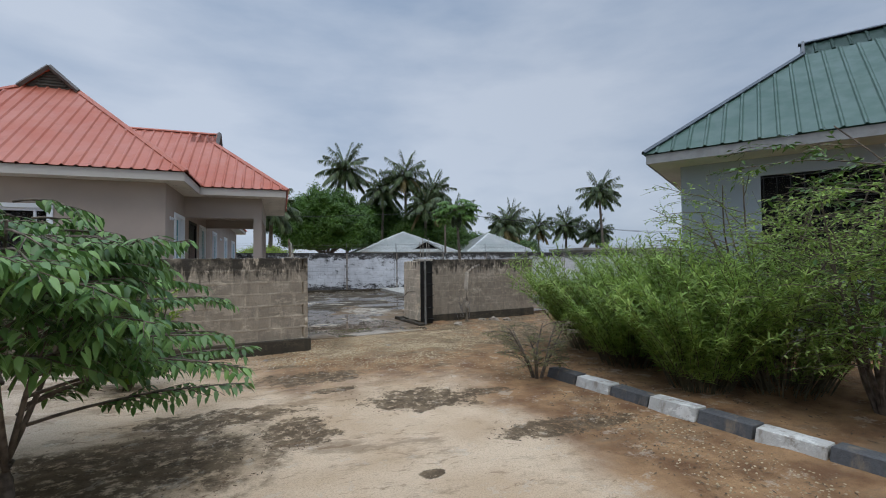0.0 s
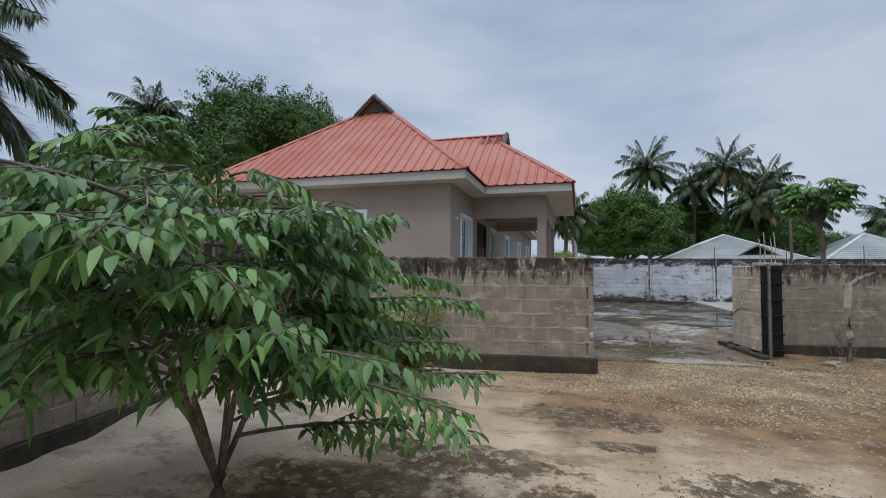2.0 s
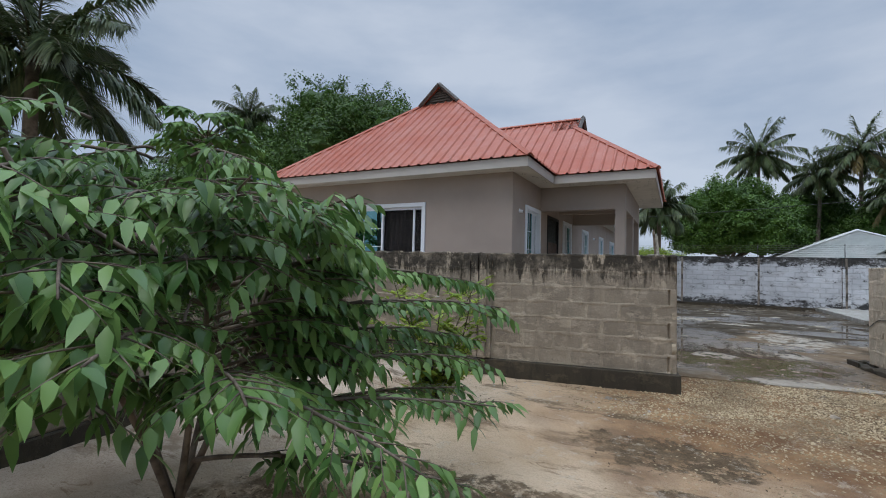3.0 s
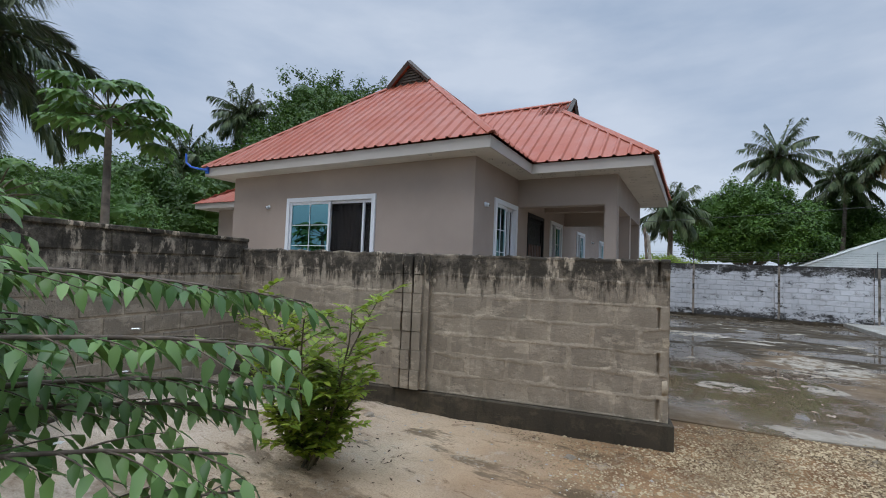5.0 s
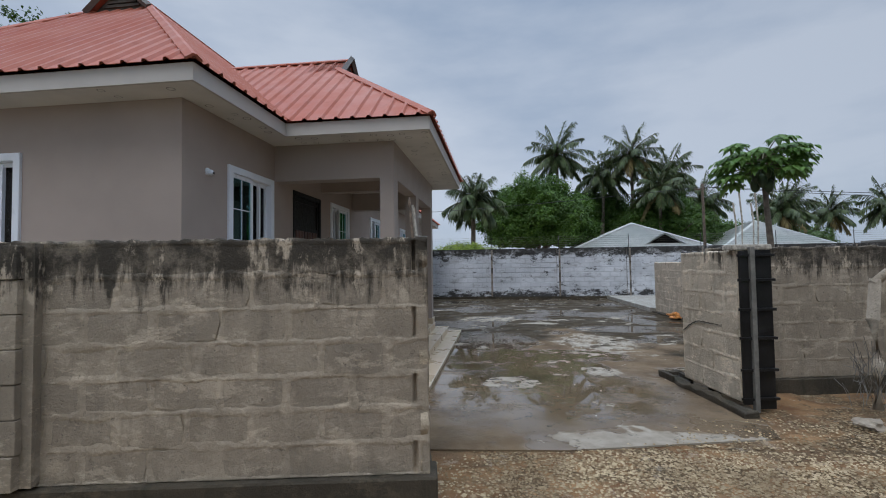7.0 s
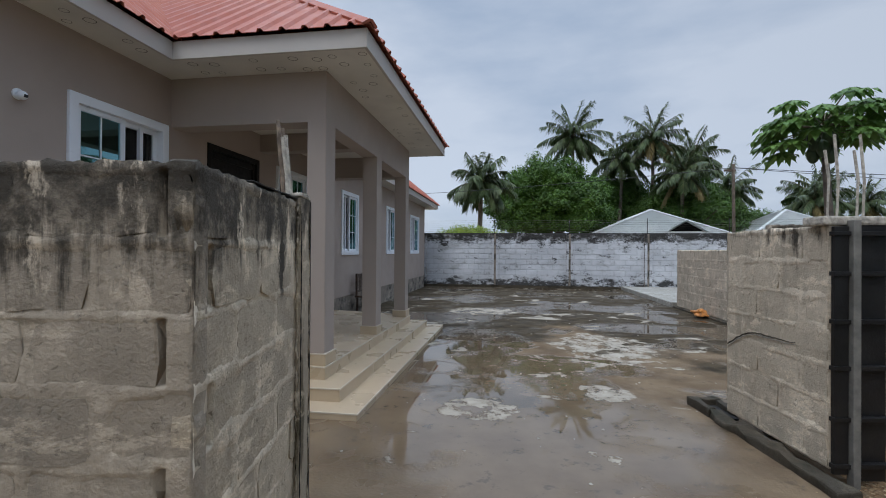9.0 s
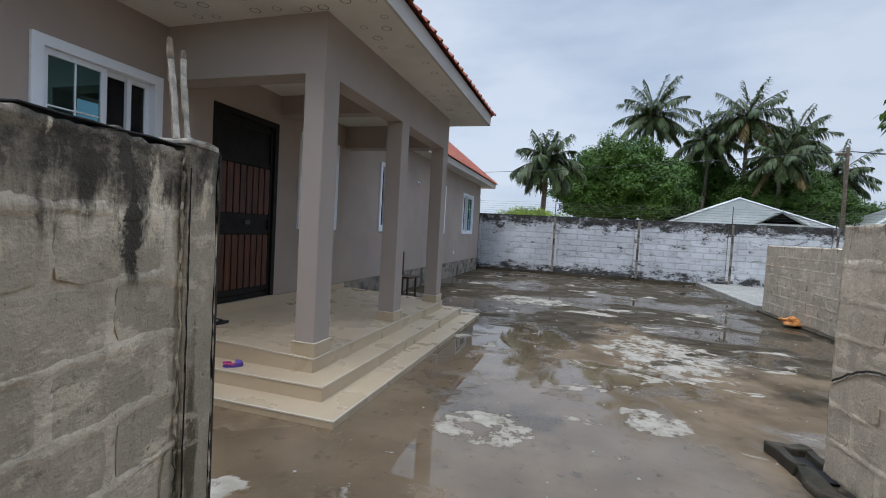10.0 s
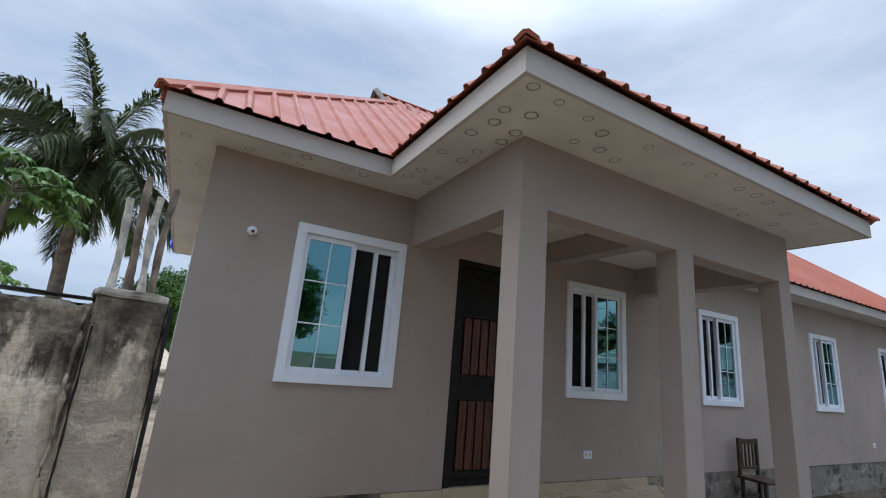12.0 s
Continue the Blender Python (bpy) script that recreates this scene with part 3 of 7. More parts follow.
def block_wall(name, label, origin, along, length, courses, z0, thick=0.15, mat=None, mortar=None, ch=0.22, bl=0.44, both=False, plinth=None, seed=1, start=0.0, single=None, rough_face=False, slots=(), core=(0.0, 0.0)):
    """A wall of cement blocks on a mortar core: local x along it, its face at y = 0."""
    rng = random.Random(seed)
    mat, mortar = mat or M_BLOCK, mortar or M_MORTAR
    m = frame_of(origin, along)
    h = courses * ch
    bm = bmesh.new()
    box(bm, core[0], length - core[1], 0.075 if rough_face else 0.012, thick, z0, z0 + h + 0.012)
    layout = []
    for side in (0, 1) if both else (0,):
        for c in range(courses):
            x = -start - (bl / 2 if c % 2 else 0) + rng.uniform(-0.02, 0.02)
            while x < length - 0.03:
                a, b = max(x, 0.0), min(x + bl - 0.026, length)
                for sa, sb, sc in slots:
                    if sc == c and a < sb and b > sa:
                        if sa - a > b - sb:
                            b = sa
                        else:
                            a = sb
                if b - a > 0.06:
                    layout.append((side, c, a, b))
                x += bl
    if rough_face:
        # smeared mortar over the block edges, open slots and a crumbling top
        cuts_x, cuts_z = set(), set()
        for sa, sb, c in slots:
            for e in (-0.004, 0.004):
                cuts_x |= {sa + e, sb + e}
                cuts_z |= {z0 + c * ch + 0.012 + e, z0 + (c + 1) * ch - 0.012 + e}
        steps = lambda lo, hi, pitch, cuts: sorted([v for v in (lo + (hi - lo) * q / int((hi - lo) / pitch) for q in range(int((hi - lo) / pitch) + 1)) if all(abs(v - e) > 0.006 for e in cuts)] + list(cuts))
        xs, zs = steps(0.0, length, 0.019, cuts_x), steps(z0, z0 + h + 0.012, 0.019, cuts_z)
        rows = [[(a, b) for sd, c, a, b in layout if c == q and sd == 0] for q in range(courses)]

        def face(x, z, back):
            q = min(max(int((z - z0 + 0.008) / ch), 0), courses - 1)
            dz = min(z - (z0 + q * ch + 0.005), z0 + (q + 1) * ch - 0.018 - z)
            inside = max([min(x - a, b - x) for a, b in rows[q]] or [-1.0])
            d = min(dz, inside) + 0.016 * noise.noise((x * 9 + seed, z * 9, 1.5)) + 0.012 * noise.noise((x * 26, z * 26, seed)) + 0.034 * noise.noise((x * 2.7, z * 2.7, seed + 4.0)) - 0.005
            t = min(1.0, max(0.0, (d + 0.002) / 0.02))
            y = (-0.0015 + 0.003 * noise.noise((x * 20, z * 20, seed)) + 0.0035 * noise.noise((x * 5, z * 6, seed))) * (1 - t) + 0.011 * t
            if any(sa < x < sb and z0 + c * ch + 0.012 < z < z0 + (c + 1) * ch - 0.012 for sa, sb, c in slots):
                y = 0.055
            return 0.08 if back else y

        grid = []
        for k in range(-1, len(zs) + 1):
            row = []
            for i in range(-1, len(xs) + 1):
                x, z = xs[min(max(i, 0), len(xs) - 1)], zs[min(max(k, 0), len(zs) - 1)]
                back = (i < 0 and not core[0]) or i == len(xs) or k < 0 or k == len(zs)
                lift = 0.028 * noise.noise((x * 6, seed, 2.0)) + 0.02 * noise.noise((x * 23, seed, 5.0)) if k >= len(zs) - 1 else 0.0
                row.append(bm.verts.new((x, face(x, z, back), z + lift)))
            grid.append(row)
        for k in range(len(grid) - 1):
            for i in range(len(grid[0]) - 1):
                bm.faces.new((grid[k][i], grid[k][i + 1], grid[k + 1][i + 1], grid[k + 1][i]))
    wall = thing(name, label, "wall", "structure", at=m, data=mesh_of(bm, name, mortar))
    if rough_face:
        smooth(wall)
    if plinth:
        depth, zb, over = plinth
        bm = bmesh.new()
        box(bm, -0.0, length + over, -depth, thick + depth, zb, z0 - 0.002)
        bmesh.ops.bevel(bm, geom=[e for e in bm.edges], offset=0.012, segments=1, affect="EDGES")
        bmesh.ops.subdivide_edges(bm, edges=[e for e in bm.edges if e.calc_length() > 0.5], cuts=12, use_grid_fill=True)
        for v in bm.verts:
            v.co.y += 0.008 * noise.noise(v.co * 5)
            v.co.z += 0.008 * noise.noise(v.co * 4 + Vector((3, 0, 0)))
        part("plinth", bm, M_PLINTH, wall, "damp blackened cement footing")
    kinds = {}

    def kind(l, i):
        key = (round(l, 2), i)
        if key not in kinds:
            kinds[key] = (worn_block if rough_face else block_mesh)(key[0], ch - 0.026, 0.06, mat, seed * 100 + len(kinds))
        return kinds[key]

    rest = []
    for side, c, a, b in layout:
        me = kind(b - a, rng.randrange(4))
        lift = rng.uniform(-0.003, 0.003) if rough_face else rng.uniform(-0.003, 0.002)
        z = z0 + c * ch + 0.01 + rng.uniform(-0.004, 0.004)
        loc = pose(a, lift, z, 0, 0, rng.uniform(-0.4, 0.4)) if side == 0 else pose(b, thick - lift, z, 0, 0, 180)
        if single and not single(m @ loc.translation):
            rest.append((me, loc))
        else:
            ob = new("block", me)
            ob.parent = wall
            ob.matrix_basis = loc
    if rest:
        bm = bmesh.new()
        for me, loc in rest:
            k = len(bm.verts)
            bm.from_mesh(me)
            bm.verts.ensure_lookup_table()
            for v in bm.verts[k:]:
                v.co = loc @ v.co
        tagged(part("blocks", bm, mat, wall), kind="stuff")
    return wall


def ribbed_pilaster(parent, x, z0, z1, width, proud, mat, strips=3, seed=5, back_mat=None):
    """A pilaster of stacked block ends: upright strips with breaks at each course."""
    rng = random.Random(seed)
    back = boxes((x, x + width, -proud * 0.55, 0.02, z0, z1))
    part("pilaster", back, back_mat or mat, parent, "pilaster of stacked block ends")
    w = (0.25 if strips > 2 else 0.34) * width
    for k in range(strips):
        bm = bmesh.new()
        z = z0
        while z < z1 - 0.02:
            hgt = min(0.21, z1 - z)
            dx = rng.uniform(-0.006, 0.006)
            box(bm, x + k * w * (1.18 if strips > 2 else 1.9) + dx, x + k * w * (1.18 if strips > 2 else 1.9) + w + dx, -proud + rng.uniform(-0.008, 0.008), -proud * 0.5, z, z + hgt + 0.004, bevel=0.006)
            z += 0.22
        part("pilaster_strip", bm, mat, parent)


# street wall left of the gateway, its return, and the plot's side wall
L_WALL = 5.33
street_start = C - U * L_WALL
wall_street = block_wall("wall_street", "weathered grey cement block wall with black-stained top", street_start, U, L_WALL, 7, 0.18, plinth=(0.06, -0.3, 0.05), seed=3, ch=0.2245, rough_face=True, core=(0.0, 0.1), slots=[(L_WALL - 0.108, L_WALL - 0.082, c) for c in (0, 2, 4, 6)])
ribbed_pilaster(wall_street, L_WALL - 2.94, 0.2, TOP, 0.42, 0.12, M_BLOCK)
wall_return = block_wall("wall_return", "short cement block return wall beside the gateway", C + Vector((0.0, 0.0, 0)), W, 1.08, 7, 0.18, plinth=(0.02, -0.2, 0.0), seed=4, ch=0.2245, start=0.1, rough_face=True, mat=M_BLOCK_PALE, mortar=M_MORTAR_PALE, core=(0.1, 0.0), slots=[(0.085, 0.127, c) for c in (1, 3, 5)])
wall_side = block_wall("wall_side", "long plain cement block boundary wall on sand", street_start - V * 13.0, V, 13.0 + 0.1, 8, 0.1, seed=6, ch=0.218, plinth=(0.03, -0.35, 0.0), single=lambda p: p.y > 2.0)


def coping(parent, length, z, thick=0.15):
    bm = bmesh.new()
    box(bm, 0, length, -0.015, thick + 0.015, z, z + 0.05, bevel=0.012)
    part("coping", bm, M_PILLAR, parent, "pale cement coping")


coping(wall_side, 13.1, 0.1 + 8 * 0.218 + 0.014)


def gate_pillar():
    m = frame_of(C + W * 1.06, W)
    ob = thing("gate_pillar", "stained cast cement gate pillar with bare rebar", "pillar", "structure", at=m)
    bm = bmesh.new()
    box(bm, 0.0, 0.178, -0.025, 0.2, -0.1, 1.79, bevel=0.012)
    bmesh.ops.subdivide_edges(bm, edges=[e for e in bm.edges if e.calc_length() > 0.4], cuts=14, use_grid_fill=True)
    for v in bm.verts:
        v.co += Vector((0.006 * noise.noise(v.co * 6), 0.008 * noise.noise(v.co * 7 + Vector((0, 4, 0))), 0))
    part("shaft", bm, M_PILLAR, ob)
    bm = bmesh.new()
    box(bm, -0.006, 0.184, -0.03, 0.204, 1.785, 1.808, bevel=0.008)
    bmesh.ops.subdivide_edges(bm, edges=list(bm.edges), cuts=3)
    for v in bm.verts:
        v.co += Vector((0.012 * noise.noise(v.co * 14), 0.014 * noise.noise(v.co * 15), 0.01 * noise.noise(v.co * 16)))
    part("crumbled_top", bm, M_CRUST, ob, "crumbled cement edge")
    part("gate_stop", boxes((0.182, 0.194, -0.03, 0.02, -0.08, 1.78)), M_BLACK_STEEL, ob, "black steel angle")
    # rough mortar bead and open joint where the pillar meets the wall
    bm = bmesh.new()
    tube(bm, [(-0.016 + 0.012 * noise.noise((0.0, k * 0.7, 2.0)), -0.012 + 0.01 * noise.noise((3.0, k * 0.9, 0.0)), -0.05 + 1.8 * k / 44) for k in range(45)], [0.004 + 0.013 * abs(noise.noise((k * 1.7, 1.0, 5.0))) for k in range(45)], 7)
    smooth(part("mortar_bead", bm, M_PILLAR, ob, "lumpy mortar bead"))
    bm = bmesh.new()
    tube(bm, [(0.006 + 0.006 * noise.noise((5.0, k * 0.6, 2.0)), -0.028, 0.15 + 1.55 * k / 30) for k in range(31)], [0.003 + 0.003 * abs(noise.noise((k * 0.9, 4.0, 5.0))) for k in range(31)], 5)
    part("open_joint", bm, M_BLACK_STEEL, ob, "dark open joint")
    bm = bmesh.new()
    tube(bm, [(0.181, -0.026 + 0.003 * noise.noise((1.0, k * 0.8, 0.0)), -0.05 + 1.84 * k / 30) for k in range(31)], [0.003 + 0.006 * abs(noise.noise((k * 1.9, 2.0, 1.0))) for k in range(31)], 6)
    smooth(part("chipped_edge", bm, M_PILLAR, ob, "chipped cement edge"))
    for i, (x, y, h) in enumerate(((0.025, 0.05, 0.33), (0.068, 0.09, 0.43), (0.105, 0.06, 0.36), (0.142, 0.09, 0.41))):
        rng = random.Random(i)
        bm = bmesh.new()
        n = 9
        pts = [(x + 0.005 * math.sin(k * 0.5 + i), y + 0.004 * k, 1.78 + h * k / (n - 1)) for k in range(n)]
        tube(bm, pts, [0.009 + 0.005 * rng.random() for _ in range(n)], 7)
        part("rebar", bm, M_CRUST if i % 2 == 0 else M_RUST, ob, "rusty rebar crusted with cement")
    return ob


gate_pillar()
# tarred strip that lies along the return wall's top
bm = bmesh.new()
box(bm, 0.45, 1.08, -0.006, 0.15, TOP + 0.026, TOP + 0.032, bevel=0.002)
bmesh.ops.subdivide_edges(bm, edges=[e for e in bm.edges if e.calc_length() > 0.3], cuts=18, use_grid_fill=True)
for v_ in bm.verts:
    v_.co += Vector((0, 0.014 * noise.noise(v_.co * 9), 0.006 * noise.noise(v_.co * 7)))
part("tarred_strip", bm, M_BLACK_STEEL, wall_return, "black tarred strip on the wall top")
# gateway's other side
G = Vector((3.945, 11.36, 0))
GW = Vector((3.80 - 3.945, 12.43 - 11.36, 0)).normalized()
wall_jamb = block_wall("wall_jamb", "cracked cement block jamb wall by the gateway", G + GW * 1.08, -GW, 1.08, 7, 0.1, thick=0.17, seed=9, ch=0.225, rough_face=True, mat=M_JAMB, mortar=M_JAMB_MORTAR)
# raised rim and drain at the jamb's foot
bm = bmesh.new()
mj = frame_of(G + GW * 1.08, -GW)
box(bm, -0.1, 1.3, -0.11, 0.02, -0.1, 0.09, bevel=0.015)
bmesh.ops.subdivide_edges(bm, edges=[e for e in bm.edges if e.calc_length() > 0.15], cuts=10, use_grid_fill=True)
for v_ in bm.verts:
    v_.co += Vector((0, 0.03 * noise.noise(v_.co * 9), 0.045 * noise.noise(v_.co * 8) - 0.02))
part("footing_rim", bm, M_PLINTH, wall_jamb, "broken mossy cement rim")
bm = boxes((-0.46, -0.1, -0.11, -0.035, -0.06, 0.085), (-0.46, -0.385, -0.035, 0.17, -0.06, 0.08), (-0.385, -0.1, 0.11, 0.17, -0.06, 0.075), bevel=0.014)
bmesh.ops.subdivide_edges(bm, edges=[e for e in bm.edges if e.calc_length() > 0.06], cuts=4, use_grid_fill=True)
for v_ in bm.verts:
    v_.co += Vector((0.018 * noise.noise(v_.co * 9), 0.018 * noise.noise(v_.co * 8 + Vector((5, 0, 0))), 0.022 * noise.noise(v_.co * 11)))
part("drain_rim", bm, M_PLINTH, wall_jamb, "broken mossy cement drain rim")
# flat near-black plate that paints the shade of the drain's hollow
part("drain_hollow", boxes((-0.38, -0.02, 0.0, 0.12, 0.002, 0.02)), M_PAINTED_SHADE, wall_jamb)
# long crack across the jamb
bm = bmesh.new()
pts = [(0.02 + 0.78 * k / 24, -0.004, 0.7 + 0.16 * math.sin(min(1.0, k / 12) * math.pi / 2) + 0.012 * noise.noise((k * 0.9, 0, 0))) for k in range(25)]
tube(bm, pts, [0.008 - 0.005 * k / 24 for k in range(25)], 5)
part("crack", bm, M_PLINTH, wall_jamb, "dark curved crack")
bm = bmesh.new()
tube(bm, [(x, y + 0.001, z - 0.014) for x, y, z in pts], [0.007 - 0.004 * k / 24 for k in range(25)], 5)
part("crack_lip", bm, M_CRUST, wall_jamb, "pale lip of broken mortar")


def gate_leaf():
    """The black steel gate, folded back: its edge, a grey upright and cross bars."""
    m = frame_of(G + Vector((0.01, -0.04, 0)), Vector((0.985, 0.17, 0)))
    ob = thing("steel_gate", "black steel sheet gate folded open with rusty bars", "gate", at=m)
    part("sheet", boxes((0.0, 0.095, 0.0, 0.025, 0.08, 1.68), bevel=0.003), M_BLACK_STEEL, ob)
    part("sheet", boxes((0.16, 0.37, 0.03, 0.055, 0.02, 1.7), bevel=0.003), M_BLACK_STEEL, ob)
    part("upright", boxes((0.1, 0.15, -0.03, 0.02, 0.0, 1.72), bevel=0.004), M_GREY_STEEL, ob, "weathered grey steel upright")
    for z in (0.12, 0.42, 0.75, 1.05, 1.36, 1.62):
        part("cross_bar", boxes((-0.01, 0.38, -0.012, 0.03, z, z + 0.028), bevel=0.003), M_BLACK_STEEL, ob)
    part("broken_cap", boxes((-0.05, 0.38, 0.02, 0.2, 1.69, 1.75), bevel=0.015), M_CRUST, ob, "crumbled cement cap")
    for i, x in enumerate((0.04, 0.15, 0.24, 0.33)):
        bm = bmesh.new()
        tube(bm, [(x, 0.1 + 0.05 * (i % 2), 1.7), (x + 0.01, 0.1 + 0.05 * (i % 2), 2.0), (x, 0.12 + 0.05 * (i % 2), 2.2 + 0.12 * (i % 2))], [0.009] * 3, 6)
        part("rebar", bm, M_CRUST, ob, "rebar crusted with cement")


gate_leaf()
R0 = G + GW * 0.7 + Vector((0.17, 0, 0))
wall_right = block_wall("wall_right", "weathered cement block street wall with stained top", R0, Vector((0.98, 0.185, 0)), 4.35, 7, 0.15, seed=12, ch=0.225, plinth=(0.03, -0.3, 0.0), rough_face=True)


def brace_post():
    ob = thing("leaning_post", "old cement post with a diagonal arm and wire", "post", at=pose(5.34, 11.5, -0.05))
    bm = bmesh.new()
    tube(bm, [(0, 0, 0), (0.02, 0, 0.5), (-0.01, 0, 1.0), (0.03, 0, 1.42)], [0.065, 0.06, 0.055, 0.05], 12)
    smooth(part("post", bm, M_BLOCK, ob))
    bm = bmesh.new()
    tube(bm, [(0.0, 0, 1.36), (0.2, 0.02, 1.52), (0.42, 0.03, 1.62)], [0.045, 0.04, 0.036], 12)
    smooth(part("arm", bm, M_BLOCK, ob))
    bm = bmesh.new()
    rng = random.Random(3)
    for k in range(60):
        a = Vector((rng.uniform(-0.25, 0.1), rng.uniform(-0.1, 0.05), rng.uniform(0, 0.5)))
        b = a + Vector((rng.uniform(-0.15, 0.15), rng.uniform(-0.1, 0.1), rng.uniform(0.05, 0.4)))
        tube(bm, [a, (a + b) / 2 + Vector((0.02, 0, 0.02)), b], [0.003] * 3, 3)
    part("wire", bm, M_GREY_STEEL, ob, "tangle of rusty wire")


brace_post()

# white wall at the end of the yard, with pilasters and an electric fence
WY = 27.3
wall_white = block_wall("wall_white", "limewashed block wall with black mould along its top", (-16.0, WY), (1, 0), 42.0, 10, 0.1, mat=M_WHITE_BLOCK, mortar=M_WHITE_MORTAR, seed=15, ch=0.219, plinth=(0.04, -0.1, 0.0), single=lambda p: -1.9 < p.x < 10.5)
for i in range(-3, 8):
    ribbed_pilaster(wall_white, 16 + 1.15 + i * 3.07 - 0.12, 0.1, 2.26, 0.27, 0.08, M_WHITE_BLOCK, 2, i, M_HOUSE_BASE)


def electric_fence():
    ob = thing("electric_fence", "thin electric fence wires on posts along the wall top", "fence", at=pose(0, WY + 0.06, 2.28))
    for i in range(-2, 8):
        bm = bmesh.new()
        x = 1.15 + i * 3.07
        tube(bm, [(x, 0, 0), (x, 0, 0.62)], [0.016, 0.014], 6)
        part("fence_post", bm, M_WHITE_MORTAR, ob)
    for k in range(6):
        bm = bmesh.new()
        z = 0.1 + k * 0.09
        tube(bm, [(x, 0, z - 0.012 * (j % 2)) for j, x in enumerate([-9 + 1.535 * q for q in range(24)])], [0.0035] * 24, 3)
        part("wire", bm, M_GREY_STEEL, ob)


electric_fence()

# inner wall and slab on the far side of the yard
wall_inner = block_wall("wall_inner", "low grey block wall standing in the yard", (6.38, 21.3), (0.03, -1), 7.6, 7, 0.05, seed=18, ch=0.215, mat=M_JAMB, mortar=M_JAMB_MORTAR, rough_face=True, plinth=(0.12, -0.1, 0.0))
bm = boxes((6.25, 12.5, 21.4, 27.2, -0.05, 0.14), bevel=0.02)
tagged(new("slab", mesh_of(bm, "slab", concrete("pale_slab", (0.42, 0.4, 0.35), (0.34, 0.32, 0.27), (0.15, 0.13, 0.1)))), "pale raised cement slab beside the yard", "slab", kind="structure")


# ---- house ----
house = thing("house", "single-storey taupe house with a red metal roof and porch", "house", at=pose(0, 0, 0))
X1, Y1, X0, Y2 = -1.78, 10.5, -7.45, 26.75
WALL_TOP, SOFFIT, EAVE = 3.36, 3.35, 3.53


def holed(axis, at, thick, a0, a1, z0, z1, holes, inward):
    """A wall along an axis at a plane, with openings (a, b, zlow, zhigh) through it."""
    bm = bmesh.new()
    cuts = sorted({a0, a1, *[h[0] for h in holes], *[h[1] for h in holes]})
    for a, b in zip(cuts, cuts[1:]):
        mid = (a + b) / 2
        spans, z = [], z0
        for h in sorted((h for h in holes if h[0] < mid < h[1]), key=lambda h: h[2]):
            spans.append((z, h[2]))
            z = h[3]
        spans.append((z, z1))
        for lo, hi in spans:
            if hi - lo > 1e-3:
                p, q = sorted((at, at + inward * thick))
                if axis == "x":
                    box(bm, a, b, p, q, lo, hi)
                else:
                    box(bm, p, q, a, b, lo, hi)
    bmesh.ops.remove_doubles(bm, verts=bm.verts, dist=1e-4)
    return bm


WZ0, WZ1 = 1.46, 2.78
SIDE_WINDOWS = [(11.34, 12.34), (14.7, 15.67), (17.43, 18.41), (20.95, 21.93), (24.1, 25.5)]
DOOR = (13.04, 14.17, 0.5, 2.81)
FRONT_WINDOW = (-5.77, -3.7)
part("wall", holed("y", X1, 0.2, Y1, Y2, 0.49, WALL_TOP, [(a, b, WZ0, WZ1) for a, b in SIDE_WINDOWS] + [DOOR], -1), M_PAINT, house)
part("wall", holed("x", Y1, 0.2, X0, X1 - 0.2, 0.49, WALL_TOP, [(*FRONT_WINDOW, WZ0, WZ1 + 0.02)], 1), M_PAINT, house)
part("wall", boxes((X0, X0 + 0.2, Y1 + 0.2, Y2, 0.0, WALL_TOP)), M_PAINT, house)
part("wall", boxes((X0 + 0.2, X1 - 0.2, Y2 - 0.2, Y2, 0.0, WALL_TOP)), M_PAINT, house)
part("foundation", boxes((X1 - 0.25, X1 - 0.012, Y1 + 0.012, Y2, -0.1, 0.488), (X0, X1 - 0.25, Y1 + 0.012, Y1 + 0.25, -0.1, 0.488)), M_HOUSE_BASE, house, "stained grey cement foundation")
part("ceiling", boxes((X0 + 0.2, X1 - 0.2, Y1 + 0.2, Y2 - 0.2, 3.0, 3.1)), M_SOFFIT, house)
# room floor and partitions coloured near-black in place of indoor shade
part("inner_floor", boxes((X0 + 0.2, X1 - 0.2, Y1 + 0.25, Y2 - 0.2, 0.35, 0.45)), M_PAINTED_SHADE, house)
part("inner_wall", boxes((X1 - 2.6, X1 - 2.5, Y1 + 2.6, Y2 - 0.2, 0.45, 3.0), (X0 + 0.2, X1 - 0.2, Y1 + 2.5, Y1 + 2.6, 0.45, 3.0)), M_PAINTED_SHADE, house)


def ring_frame(x0, x1, z0, z1, t, y0, y1, bevel=0.004):
    """A closed rectangular frame, t wide, mitred at its corners."""
    bm = bmesh.new()
    loops = []
    for x, z, y in ((0, 0, y0), (t, t, y0), (t, t, y1), (0, 0, y1)):
        loops.append([bm.verts.new(v) for v in ((x0 + x, y, z0 + z), (x1 - x, y, z0 + z), (x1 - x, y, z1 - z), (x0 + x, y, z1 - z))])
    for a, b in zip(loops, loops[1:] + loops[:1]):
        for k in range(4):
            bm.faces.new((a[k], a[(k + 1) % 4], b[(k + 1) % 4], b[k]))
    bmesh.ops.recalc_face_normals(bm, faces=bm.faces)
    bmesh.ops.bevel(bm, geom=list(bm.edges), offset=bevel, segments=1, affect="EDGES")
    return bm


